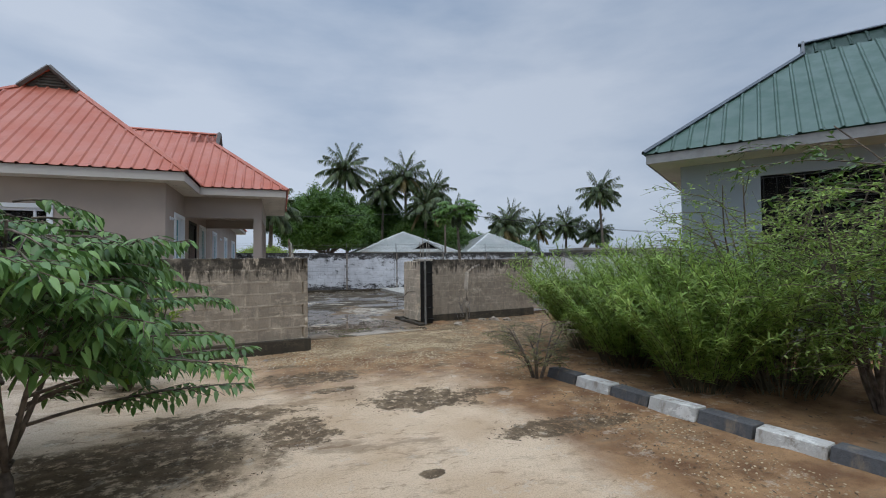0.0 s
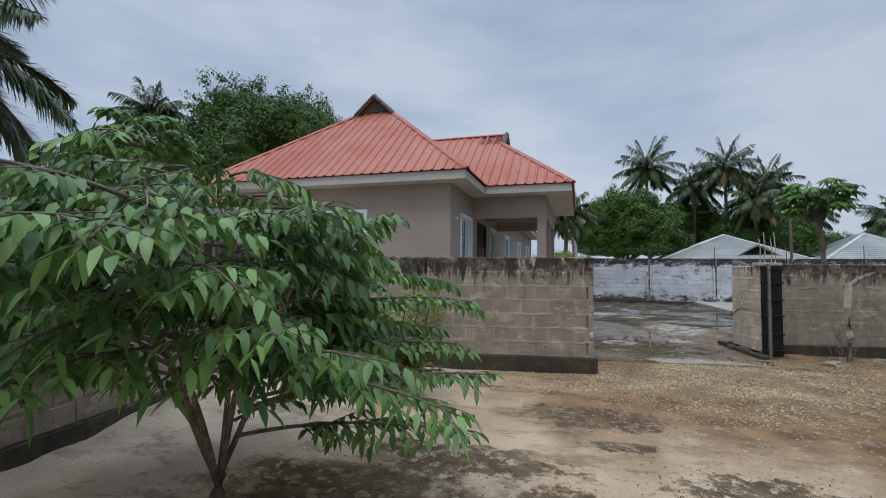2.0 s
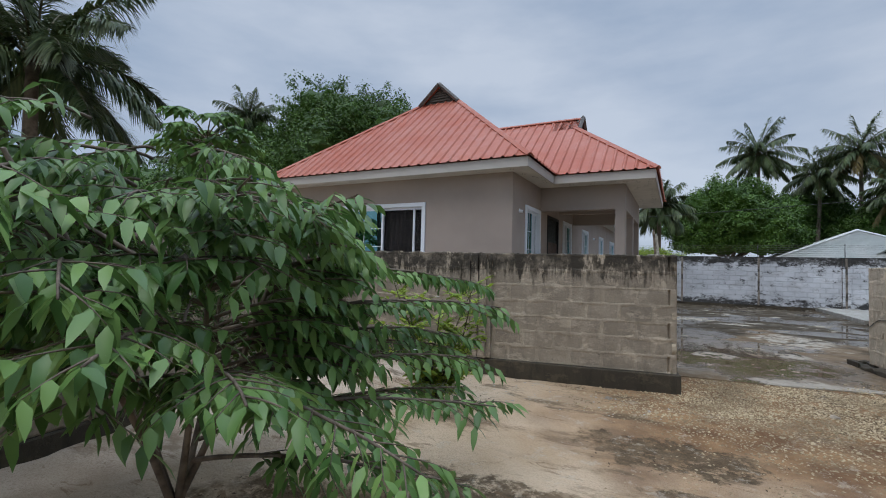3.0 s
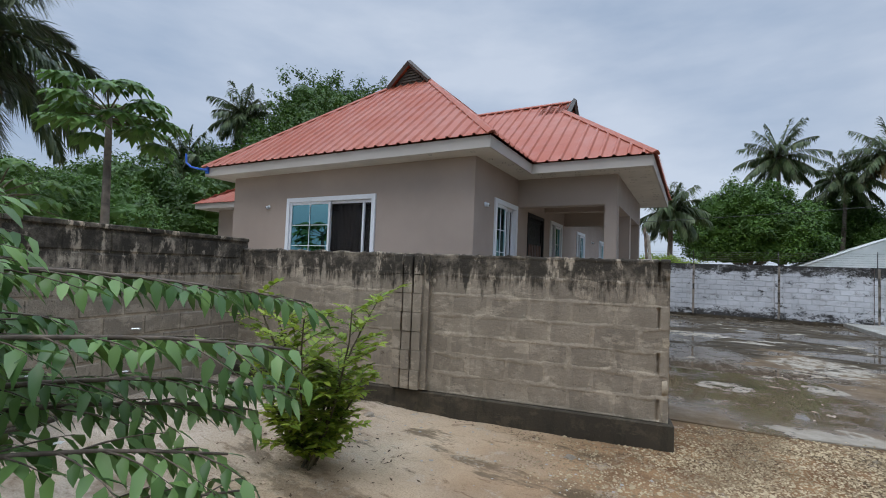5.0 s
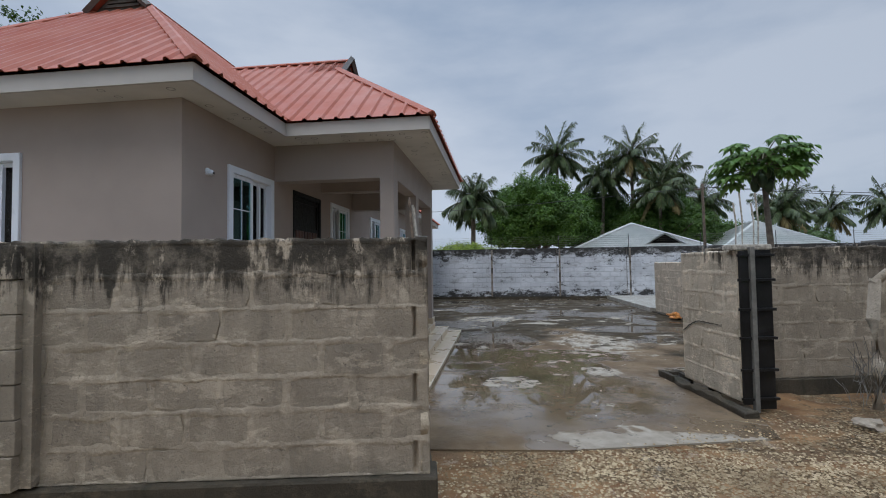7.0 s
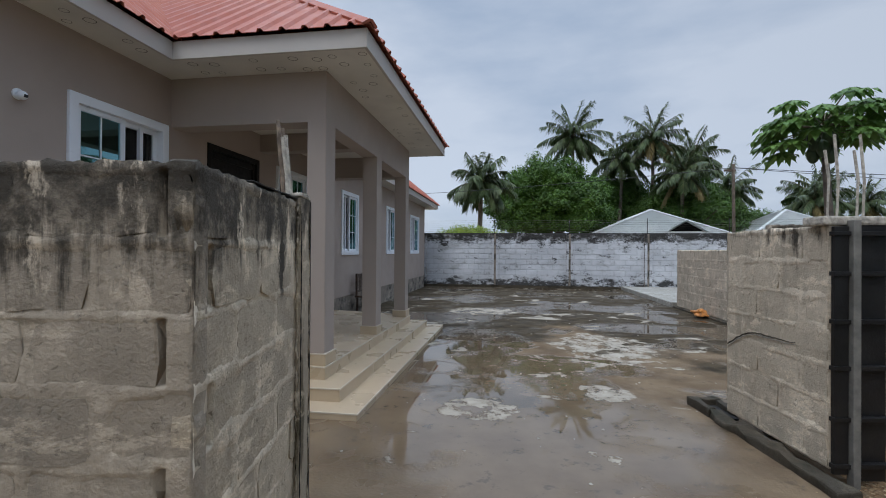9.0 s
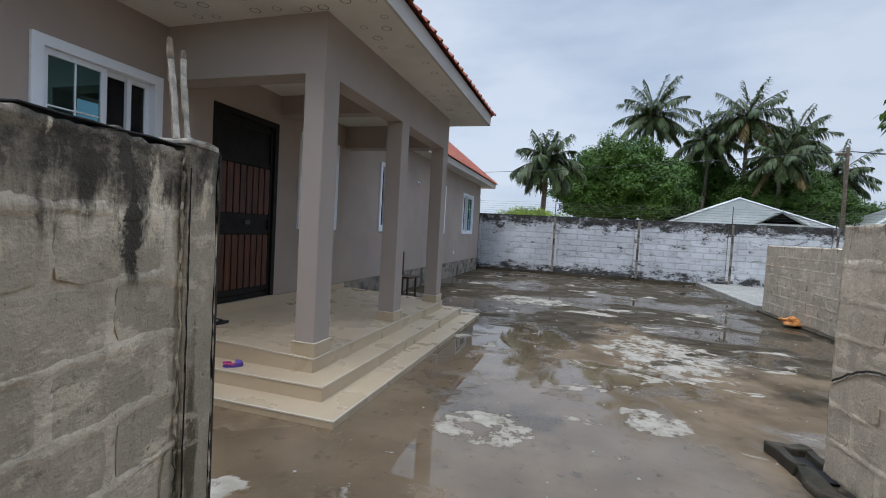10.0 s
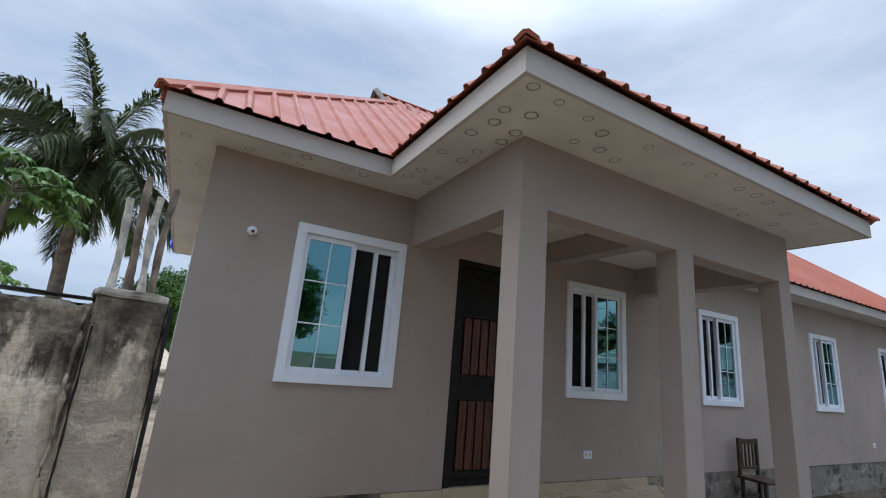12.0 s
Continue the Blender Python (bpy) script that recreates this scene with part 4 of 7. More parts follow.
def sliding_window(w, h, m, glass_first=True, curtain=False, bars=(2, 3)):
    """White sliding window: casing, two sashes; one glazed with a grid, one with a dark screen."""
    ob = part("window", ring_frame(-0.05, w + 0.05, -0.05, h + 0.05, 0.085, -0.03, 0.12), M_UPVC, house, "white sliding window with tinted glass and screen")
    ob.matrix_basis = m
    half = w / 2
    for k, glazed in enumerate((glass_first, not glass_first)):
        a, b = (0.03, half + 0.03) if k == 0 else (half - 0.03, w - 0.03)
        y = 0.0 if glazed else 0.05
        s = 0.048
        part("sash", ring_frame(a, b, 0.036, h - 0.036, s, y, y + 0.04, 0.003), M_UPVC, ob)
        pane = part("pane", boxes((a + s, b - s, y + 0.018, y + 0.022, 0.036 + s, h - 0.036 - s)), M_GLASS if glazed else M_SCREEN, ob, "tinted glass pane" if glazed else "dark insect screen")
        pane.visible_shadow = not glazed
        if glazed:
            for i in range(1, bars[0]):
                x = a + s + (b - a - 2 * s) * i / bars[0]
                part("glazing_bar", boxes((x - 0.006, x + 0.006, y + 0.008, y + 0.016, 0.036 + s, h - 0.036 - s)), M_UPVC, ob)
            for j in range(1, bars[1]):
                z = 0.036 + s + (h - 0.072 - 2 * s) * j / bars[1]
                part("glazing_bar", boxes((a + s, b - s, y + 0.0065, y + 0.015, z - 0.006, z + 0.006)), M_UPVC, ob)
        else:
            part("slide_rail", boxes((b - 0.24, b - 0.2, y - 0.02, y + 0.016, 0.06, h - 0.06)), M_UPVC, ob)
    if curtain:
        bm = bmesh.new()
        vs = [(half + 0.04 + (half - 0.1) * i / 60, 0.1 + 0.018 * math.sin(i * 0.9), z) for z in (0.06, h - 0.06) for i in range(61)]
        bv = [bm.verts.new(v) for v in vs]
        for i in range(60):
            bm.faces.new((bv[i], bv[i + 1], bv[62 + i], bv[61 + i]))
        part("curtain", bm, M_CURTAIN, ob, "drawn patterned curtain")
    return ob


def east_at(y, z):
    return Matrix(((0, -1, 0, X1), (1, 0, 0, y), (0, 0, 1, z), (0, 0, 0, 1)))


for i, (a, b) in enumerate(SIDE_WINDOWS):
    sliding_window(b - a, WZ1 - WZ0, east_at(a, WZ0), glass_first=i in (0,), bars=(2, 3))
sliding_window(FRONT_WINDOW[1] - FRONT_WINDOW[0], WZ1 + 0.02 - WZ0, Matrix.Translation((FRONT_WINDOW[0], Y1, WZ0)), curtain=False, bars=(2, 3))
bm = bmesh.new()
bv = [bm.verts.new((FRONT_WINDOW[0] + 1.15 + 0.95 * i / 70, Y1 + 0.14 + 0.014 * math.sin(i * 0.9), z)) for z in (WZ0 + 0.1, WZ1 - 0.08) for i in range(71)]
for i in range(70):
    bm.faces.new((bv[i], bv[i + 1], bv[72 + i], bv[71 + i]))
part("curtain", bm, M_CURTAIN, house, "dark patterned curtain")


def front_door():
    y0, y1, z0, z1 = DOOR
    w, h = y1 - y0, z1 - z0
    ob = part("door", boxes((0, w, 0.04, 0.08, 0, h)), M_DOOR_DARK, house, "tall dark wooden door with reddish slat panels")
    ob.matrix_basis = east_at(y0, z0)
    part("door_frame", boxes((0, 0.07, -0.012, 0.12, 0, h), (w - 0.07, w, -0.012, 0.12, 0, h), (0.07, w - 0.07, -0.012, 0.12, h - 0.07, h), bevel=0.004), M_DOOR_DARK, ob)
    for x in (0.08, w - 0.12):
        part("stile", boxes((x, x + 0.04, 0.015, 0.04, 0.0, h - 0.07), bevel=0.004), M_DOOR_DARK, ob)
    for z in (0.0, 0.085, 0.83, 1.02, 1.69, 2.15):
        part("rail", boxes((0.12, w - 0.12, 0.02, 0.04, z, z + 0.055), bevel=0.004), M_DOOR_DARK, ob)
    for lo, hi in ((0.15, 0.82), (1.085, 1.68)):
        n = 8
        for i in range(n):
            x = 0.13 + (w - 0.26) * i / n
            part("slat", boxes((x + 0.012, x + (w - 0.26) / n - 0.006, 0.008, 0.036, lo, hi), bevel=0.008), M_SLATS, ob)
    part("handle", boxes((w * 0.52, w * 0.52 + 0.02, -0.03, 0.03, 0.95, 1.0), bevel=0.004), M_GREY_STEEL, ob, "steel handle")


front_door()

# porch: two steps, floor, columns, beams, ceiling
FL, S2, S1 = 0.32, 0.19, 0.065
FALL = 0.038
PX, PY0, PY1 = 0.0, 12.45, 16.2


def stage(name, grow, z0, z1):
    """One tiled level of the porch; the upper floor falls gently away from the wall."""
    fall = FALL if name == "porch_floor" else 0.0

    def tilt(bm):
        for v in bm.verts:
            if v.co.z > z1 - 0.05:
                v.co.z += fall * (PX - v.co.x)
        return bm

    x1, y0, y1 = PX + 0.03 + grow, PY0 - 0.05 - grow, PY1 + 0.05 + grow * 1.1
    part(name, tilt(boxes((X1 + 0.002, x1, y0, y1, z0, z1 - 0.012), bevel=0.006)), M_TILE, house, "beige tiled step")
    part("nosing", tilt(boxes((X1 + 0.002, x1 + 0.006, y0 - 0.006, y0 + 0.007, z1 - 0.012, z1), (x1 - 0.007, x1 + 0.006, y0 + 0.007, y1, z1 - 0.012, z1))), M_NOSING, house, "pale step nosing")
    rng = random.Random(int(z1 * 100))
    size = 0.6
    y = y0 + 0.008
    while y < y1 - 0.05:
        x = x1 - 0.008
        while x > X1 + 0.05:
            xa, yb = max(X1 + 0.004, x - size), min(y1, y + size)
            if not (name != "porch_floor" and x < x1 - 0.35 and y > y0 + 0.4 and yb < y1 - 0.4):
                part("tile", tilt(boxes((xa + 0.0008, x - 0.0008, y + 0.0008, yb - 0.0008, z1 - 0.013, z1 - 0.001 + rng.uniform(-0.0002, 0.0002)))), M_TILE, house)
            x -= size
        y += size


stage("step", 0.53, -0.1, S1)
stage("step", 0.26, -0.05, S2)
stage("porch_floor", 0.0, 0.0, FL)
part("skirting", boxes((X1, X1 + 0.014, PY0 - 0.05, DOOR[0], FL, FL + 0.165), (X1, X1 + 0.014, DOOR[1], PY1 - 0.1, FL, FL + 0.165), (X1, X1 + 0.03, DOOR[0], DOOR[1], FL, FL + 0.178)), M_TILE, house, "beige tile skirting")
COLS = ((12.45, 12.7), (14.21, 14.455), (15.955, 16.2))
BEAM, CW = 2.83, 0.205


def column_shaft(a, b):
    """A square shaft with its upright arrises eased."""
    bm = box(bmesh.new(), PX - CW, PX, a, b, FL, BEAM)
    bmesh.ops.bevel(bm, geom=[e for e in bm.edges if abs(e.verts[0].co.z - e.verts[1].co.z) > 1], offset=0.005, segments=2, affect="EDGES")
    return bm


for a, b in COLS:
    part("column", column_shaft(a, b), M_BEAM, house, "square taupe porch column")
    part("column_base", boxes((PX - CW - 0.02, PX + 0.02, a - 0.02, b + 0.02, FL, FL + 0.115), bevel=0.004), M_TILE, house, "tiled column base")
    part("column_trim", boxes((PX - CW - 0.023, PX + 0.023, a - 0.023, b + 0.023, FL + 0.115, FL + 0.122)), M_NOSING, house)
part("beam", boxes((PX - CW, PX, PY0, PY1, BEAM, WALL_TOP)), M_BEAM, house, "deep taupe porch beam")
part("beam", boxes((X1, PX - CW, PY0, PY0 + 0.24, BEAM, WALL_TOP)), M_BEAM, house)
part("beam", boxes((X1, PX - CW, PY1 - 0.24, PY1, BEAM, WALL_TOP)), M_BEAM, house)
part("porch_ceiling", boxes((X1, PX - CW, PY0 + 0.24, PY1 - 0.24, 3.2, 3.25)), M_SOFFIT, house)
part("cross_beam", boxes((X1, PX - CW, 14.2, 14.4, 2.95, 3.2)), M_BEAM, house)

# roof: long hipped main roof with gablet, and the porch's hipped cross roof
EX0, EX1, EY0, EY2 = -7.95, -1.32, 10.05, 27.75
RX, RZ = (EX0 + EX1) / 2, 6.28
PEX, PEY0, PEY1 = 0.64, 11.92, 16.72
PRY, PRZ = (PEY0 + PEY1) / 2, 5.43
SLOPE = (RZ - EAVE) / (EX1 - RX)
PSLOPE = (PRZ - EAVE) / (PRY - PEY0)
RIB = 0.22


def roof_face(name, corner, along, up_plan, length, run, rise, clips, mat, parent, rib=RIB):
    """A sheet with box ribs over a rectangle in plan (along x up_plan), cut by upright planes (point, normal kept side)."""
    al, up = Vector((*along, 0)), Vector((*up_plan, 0))
    nrm = al.cross(Vector((up.x * run, up.y * run, rise)).normalized())
    if nrm.z < 0:
        nrm = -nrm
    bm = bmesh.new()
    prof, x = [], 0.0
    while x < length:
        for d, hgt in ((0.0, 0.0), (rib - 0.075, 0.0), (rib - 0.055, 0.028), (rib - 0.025, 0.028)):
            if x + d < length:
                prof.append((x + d, hgt))
        x += rib
    prof.append((length, 0.0))
    lo = [bm.verts.new(Vector(corner) + al * a + nrm * h) for a, h in prof]
    hi = [bm.verts.new(Vector(corner) + al * a + nrm * h + Vector((up.x * run, up.y * run, rise))) for a, h in prof]
    for i in range(len(prof) - 1):
        bm.faces.new((lo[i], lo[i + 1], hi[i + 1], hi[i]))
    for p, n in clips:
        bmesh.ops.bisect_plane(bm, geom=[*bm.verts, *bm.edges, *bm.faces], plane_co=Vector((*p, 0)), plane_no=Vector((*n, 0)), clear_inner=True)
    bmesh.ops.solidify(bm, geom=list(bm.faces), thickness=0.006)
    return part(name, bm, mat, parent)


def cap(a, b, mat, parent, w=0.075, h=0.022, name="ridge_cap", drop=0.025):
    """A folded ridge or hip cap between two points."""
    a, b = Vector(a), Vector(b)
    d = (b - a).normalized()
    s = d.cross(Vector((0, 0, 1))).normalized()
    up = s.cross(d)
    bm = bmesh.new()
    rows = []
    for p in (a, b):
        rows.append([bm.verts.new(p + q) for q in (-s * w - up * drop, -s * w * 0.25 + up * h, s * w * 0.25 + up * h, s * w - up * drop, s * w * 0.9 - up * (drop + 0.02), up * (h - 0.02), -s * w * 0.9 - up * (drop + 0.02))])
    n = 7
    for i in range(n):
        bm.faces.new((rows[0][i], rows[0][(i + 1) % n], rows[1][(i + 1) % n], rows[1][i]))
    bm.faces.new(rows[0])
    bm.faces.new(list(reversed(rows[1])))
    part(name, bm, mat, parent)


LIFT = EAVE
GY = 12.85
half_w = EX1 - RX
# front hip up to the gablet
roof_face("roof_sheet", (EX0, EY0, LIFT), (1, 0), (0, 1), EX1 - EX0, GY - EY0, (GY - EY0) * SLOPE, [((EX0, EY0), (1, -1)), ((EX1, EY0), (-1, -1))], M_RED_ROOF, house)
hipy = EY0 + half_w
roof_face("roof_sheet", (EX1, EY0, LIFT), (0, 1), (-1, 0), EY2 - EY0, half_w, RZ - EAVE, [((EX1, EY0), (1, 1)), ((EX1, EY2), (1, -1))], M_RED_ROOF, house)
roof_face("roof_sheet", (EX0, EY0, LIFT), (0, 1), (1, 0), EY2 - EY0, half_w, RZ - EAVE, [((EX0, EY0), (-1, 1)), ((EX0, EY2), (-1, -1))], M_RED_ROOF, house)
roof_face("roof_sheet", (EX0, EY2, LIFT), (1, 0), (0, -1), EX1 - EX0, half_w, RZ - EAVE, [((EX0, EY2), (1, 1)), ((EX1, EY2), (-1, 1))], M_RED_ROOF, house)


def gablet(px, py, zlow, zhigh, half, axis, sign, mat, over=0.12):
    """A small louvred triangle that closes the ridge's end over the hip."""
    bm = bmesh.new()
    tri = [(-half, zlow), (half, zlow), (0, zhigh)]
    pts = []
    for off in (0.0, 0.05):
        for a, z in tri:
            pts.append(bm.verts.new((px + a, py + off, z) if axis == "y" else (px - off, py + a, z)))
    bm.faces.new(pts[:3])
    bm.faces.new(list(reversed(pts[3:])))
    for i in range(3):
        bm.faces.new((pts[i], pts[(i + 1) % 3], pts[3 + (i + 1) % 3], pts[3 + i]))
    bmesh.ops.recalc_face_normals(bm, faces=bm.faces)
    g = part("gablet", bm, plain("weathered_gable_board", (0.11, 0.1, 0.085), 0.8, 0.3, 8), house, "weathered timber gable vent")
    for k in range(5):
        z = zlow + (zhigh - zlow) * (0.14 + 0.15 * k)
        hw = half * (1 - (z - zlow) / (zhigh - zlow)) * 0.72
        r = (px - hw, px + hw, py - 0.035, py - 0.004, z, z + 0.04) if axis == "y" else (px + 0.004, px + 0.035, py - hw, py + hw, z, z + 0.04)
        part("louvre", boxes(r), plain("gable_louvre", (0.07, 0.06, 0.05), 0.8), g)
    for sgn in (-1, 1):
        a = Vector((px + sgn * (half + 0.06), py - over, zlow - 0.03)) if axis == "y" else Vector((px + over, py + sgn * (half + 0.06), zlow - 0.03))
        b = Vector((px, py - over, zhigh + 0.04)) if axis == "y" else Vector((px + over, py, zhigh + 0.04))
        bm = bmesh.new()
        tube(bm, [a, b], [0.055, 0.055], 4)
        part("barge_board", bm, M_GREEN_TRIM if mat is M_GREEN_ROOF else plain("grey_barge_board", (0.12, 0.11, 0.1), 0.7), g)


zg = EAVE + (GY - EY0) * SLOPE
gablet(RX, GY, zg - 0.02, RZ + 0.01, (RZ - zg) / SLOPE, "y", -1, M_RED_ROOF)
# the two slopes between the hip's head and the gablet
for sx in (-1, 1):
    w0 = (RZ - zg) / SLOPE
    cn = (RX + sx * w0, GY - 0.1, zg)
    roof_face("roof_sheet", cn, (0, 1), (-sx, 0), hipy - GY + 0.15, w0, RZ - zg, [((RX + sx * w0, GY - 0.1), (sx * -1e-6, 1))], M_RED_ROOF, house)
cap((RX, GY - 0.14, RZ + 0.02), (RX, EY2 - half_w, RZ + 0.02), M_RED_ROOF, house)
cap((EX1, EY0, EAVE + 0.015), (RX + (RZ - zg) / SLOPE, GY, zg + 0.03), M_RED_ROOF, house, name="hip_cap")
cap((EX0, EY0, EAVE + 0.015), (RX - (RZ - zg) / SLOPE, GY, zg + 0.03), M_RED_ROOF, house, name="hip_cap")
cap((EX1, EY2, EAVE + 0.015), (RX, EY2 - half_w, RZ + 0.03), M_RED_ROOF, house, name="hip_cap")
# porch roof
PGX = -1.3
pz = EAVE + (PEX - PGX) * PSLOPE
back = RX + (RZ - PRZ) / SLOPE - 0.3
roof_face("roof_sheet", (back, PEY0, LIFT), (1, 0), (0, 1), PEX - back, PRY - PEY0, PRZ - EAVE, [((PEX, PEY0), (-1, -1)), ((EX1, PEY0), (1, PSLOPE / SLOPE))], M_RED_ROOF, house)
roof_face("roof_sheet", (back, PEY1, LIFT), (1, 0), (0, -1), PEX - back, PRY - PEY0, PRZ - EAVE, [((PEX, PEY1), (-1, 1)), ((EX1, PEY1), (1, -PSLOPE / SLOPE))], M_RED_ROOF, house)
roof_face("roof_sheet", (PEX, PEY0, LIFT), (0, 1), (-1, 0), PEY1 - PEY0, PEX - PGX, (PEX - PGX) * PSLOPE, [((PEX, PEY0), (1, 1)), ((PEX, PEY1), (1, -1))], M_RED_ROOF, house)
gablet(PGX, PRY, pz - 0.02, PRZ + 0.01, (PRZ - pz) / PSLOPE, "x", 1, M_RED_ROOF, 0.08)
for sy in (-1, 1):
    w0 = (PRZ - pz) / PSLOPE
    roof_face("roof_sheet", (PGX - 0.6, PRY + sy * w0, pz), (1, 0), (0, -sy), 0.66, w0, PRZ - pz, [], M_RED_ROOF, house)
cap((back, PRY, PRZ + 0.02), (PGX + 0.1, PRY, PRZ + 0.02), M_RED_ROOF, house)
cap((PEX, PEY0, EAVE + 0.015), (PGX, PRY - (PRZ - pz) / PSLOPE, pz + 0.03), M_RED_ROOF, house, name="hip_cap")
cap((PEX, PEY1, EAVE + 0.015), (PGX, PRY + (PRZ - pz) / PSLOPE, pz + 0.03), M_RED_ROOF, house, name="hip_cap")

# fascia and soffit round the eaves
FB, FT = SOFFIT - 0.005, EAVE - 0.012
i_ = 0.05
fas = [
    (EX0 + i_, EX1 - i_, EY0 + i_, EY0 + i_ + 0.03), (EX1 - i_ - 0.03, EX1 - i_, EY0 + i_ + 0.03, PEY0 + i_ + 0.03),
    (EX1 - i_, PEX - i_, PEY0 + i_, PEY0 + i_ + 0.03), (PEX - i_ - 0.03, PEX - i_, PEY0 + i_ + 0.03, PEY1 - i_),
    (EX1 - i_ - 0.03, PEX - i_ - 0.03, PEY1 - i_ - 0.03, PEY1 - i_), (EX1 - i_ - 0.03, EX1 - i_, PEY1 - i_, EY2 - i_),
    (EX0 + i_, EX0 + i_ + 0.03, EY0 + i_ + 0.03, EY2 - i_), (EX0 + i_ + 0.03, EX1 - i_ - 0.03, EY2 - i_ - 0.03, EY2 - i_),
]
for f in fas:
    part("fascia", boxes((*f, FB, FT)), M_FASCIA, house, "pale fascia board")
sof = [
    (EX0 + i_ + 0.03, EX1 - i_ - 0.03, EY0 + i_ + 0.03, Y1 - 0.002), (X1 + 0.002, EX1 - i_ - 0.03, Y1 - 0.002, PEY0 + i_ + 0.03),
    (X1 + 0.002, PEX - i_ - 0.03, PEY0 + i_ + 0.03, PY0 - 0.002), (PX + 0.002, PEX - i_ - 0.03, PY0 - 0.002, PY1 + 0.002),
    (X1 + 0.002, PEX - i_ - 0.03, PY1 + 0.002, PEY1 - i_ - 0.03), (X1 + 0.002, EX1 - i_ - 0.03, PEY1 - i_ - 0.03, EY2 - i_ - 0.03),
    (EX0 + i_ + 0.03, X0 - 0.002, Y1 - 0.002, EY2 - i_ - 0.03), (X0 - 0.002, X1 + 0.002, Y2 + 0.002, EY2 - i_ - 0.03),
]
soffits = [part("soffit", boxes((*s, SOFFIT, SOFFIT + 0.012)), M_SOFFIT, house, "pale soffit board with dark ring marks") for s in sof]


def ring_mesh(r):
    """A thin flat ring that hangs a few millimetres under the board."""
    bm = bmesh.new()
    n = 20
    for k in range(n):
        a, b = 2 * math.pi * k / n, 2 * math.pi * (k + 1) / n
        lo = [bm.verts.new((rr * math.cos(t), rr * math.sin(t), -0.003)) for rr, t in ((r, a), (r * 0.84, a), (r * 0.84, b), (r, b))]
        bm.faces.new(lo)
    return mesh_of(bm, "ring_mark", M_RING)


RINGS = [ring_mesh(r) for r in (0.048, 0.042, 0.036)]
rng_ = random.Random(21)


def rings(x0, x1, y0, y1, n, host):
    for k in range(n):
        t = (k + 0.5) / n
        for lane in range(2):
            if rng_.random() < 0.6:
                if x1 - x0 > y1 - y0:
                    x, y = x0 + (x1 - x0) * t + rng_.uniform(-0.06, 0.06), y0 + (y1 - y0) * (0.3 + 0.42 * lane) + rng_.uniform(-0.05, 0.05)
                else:
                    y, x = y0 + (y1 - y0) * t + rng_.uniform(-0.06, 0.06), x0 + (x1 - x0) * (0.3 + 0.42 * lane) + rng_.uniform(-0.05, 0.05)
                ob = new("ring_mark", RINGS[rng_.randrange(3)])
                ob.parent = host
                ob.location = (x, y, SOFFIT - 0.004)


rings(*sof[1][:2], 10.6, 11.9, 5, soffits[1])
rings(-1.6, *sof[2][1:], 10, soffits[2])
rings(*sof[3], 16, soffits[3])
rings(-2.6, -1.5, *sof[0][2:], 3, soffits[0])

# west wing, low behind the front block
wing = thing("house_wing", "low rear wing of the taupe house with red roof", "house", at=pose(0, 0, 0))
part("wall", boxes((-11.9, X0, 13.2, 22.0, -0.1, 3.2)), M_PAINT, wing)
roof_face("roof_sheet", (-12.5, 12.7, 3.32), (1, 0), (0, 1), 5.05, 2.0, 1.2, [((-12.5, 12.7), (1, -0.8))], M_RED_ROOF, wing)
roof_face("roof_sheet", (-12.5, 12.7, 3.32), (0, 1), (1, 0), 9.8, 2.6, 1.56, [((-12.5, 12.7), (-0.8, 1))], M_RED_ROOF, wing)
part("fascia", boxes((-12.45, X0, 12.75, 12.78, 3.16, 3.32), (-12.45, -12.42, 12.78, 22.4, 3.16, 3.32)), M_FASCIA, wing, "pale fascia board")
part("soffit", boxes((-12.42, X0, 12.78, 13.2, 3.16, 3.17), (-12.42, -11.9, 13.2, 22.4, 3.16, 3.17)), M_SOFFIT, wing)


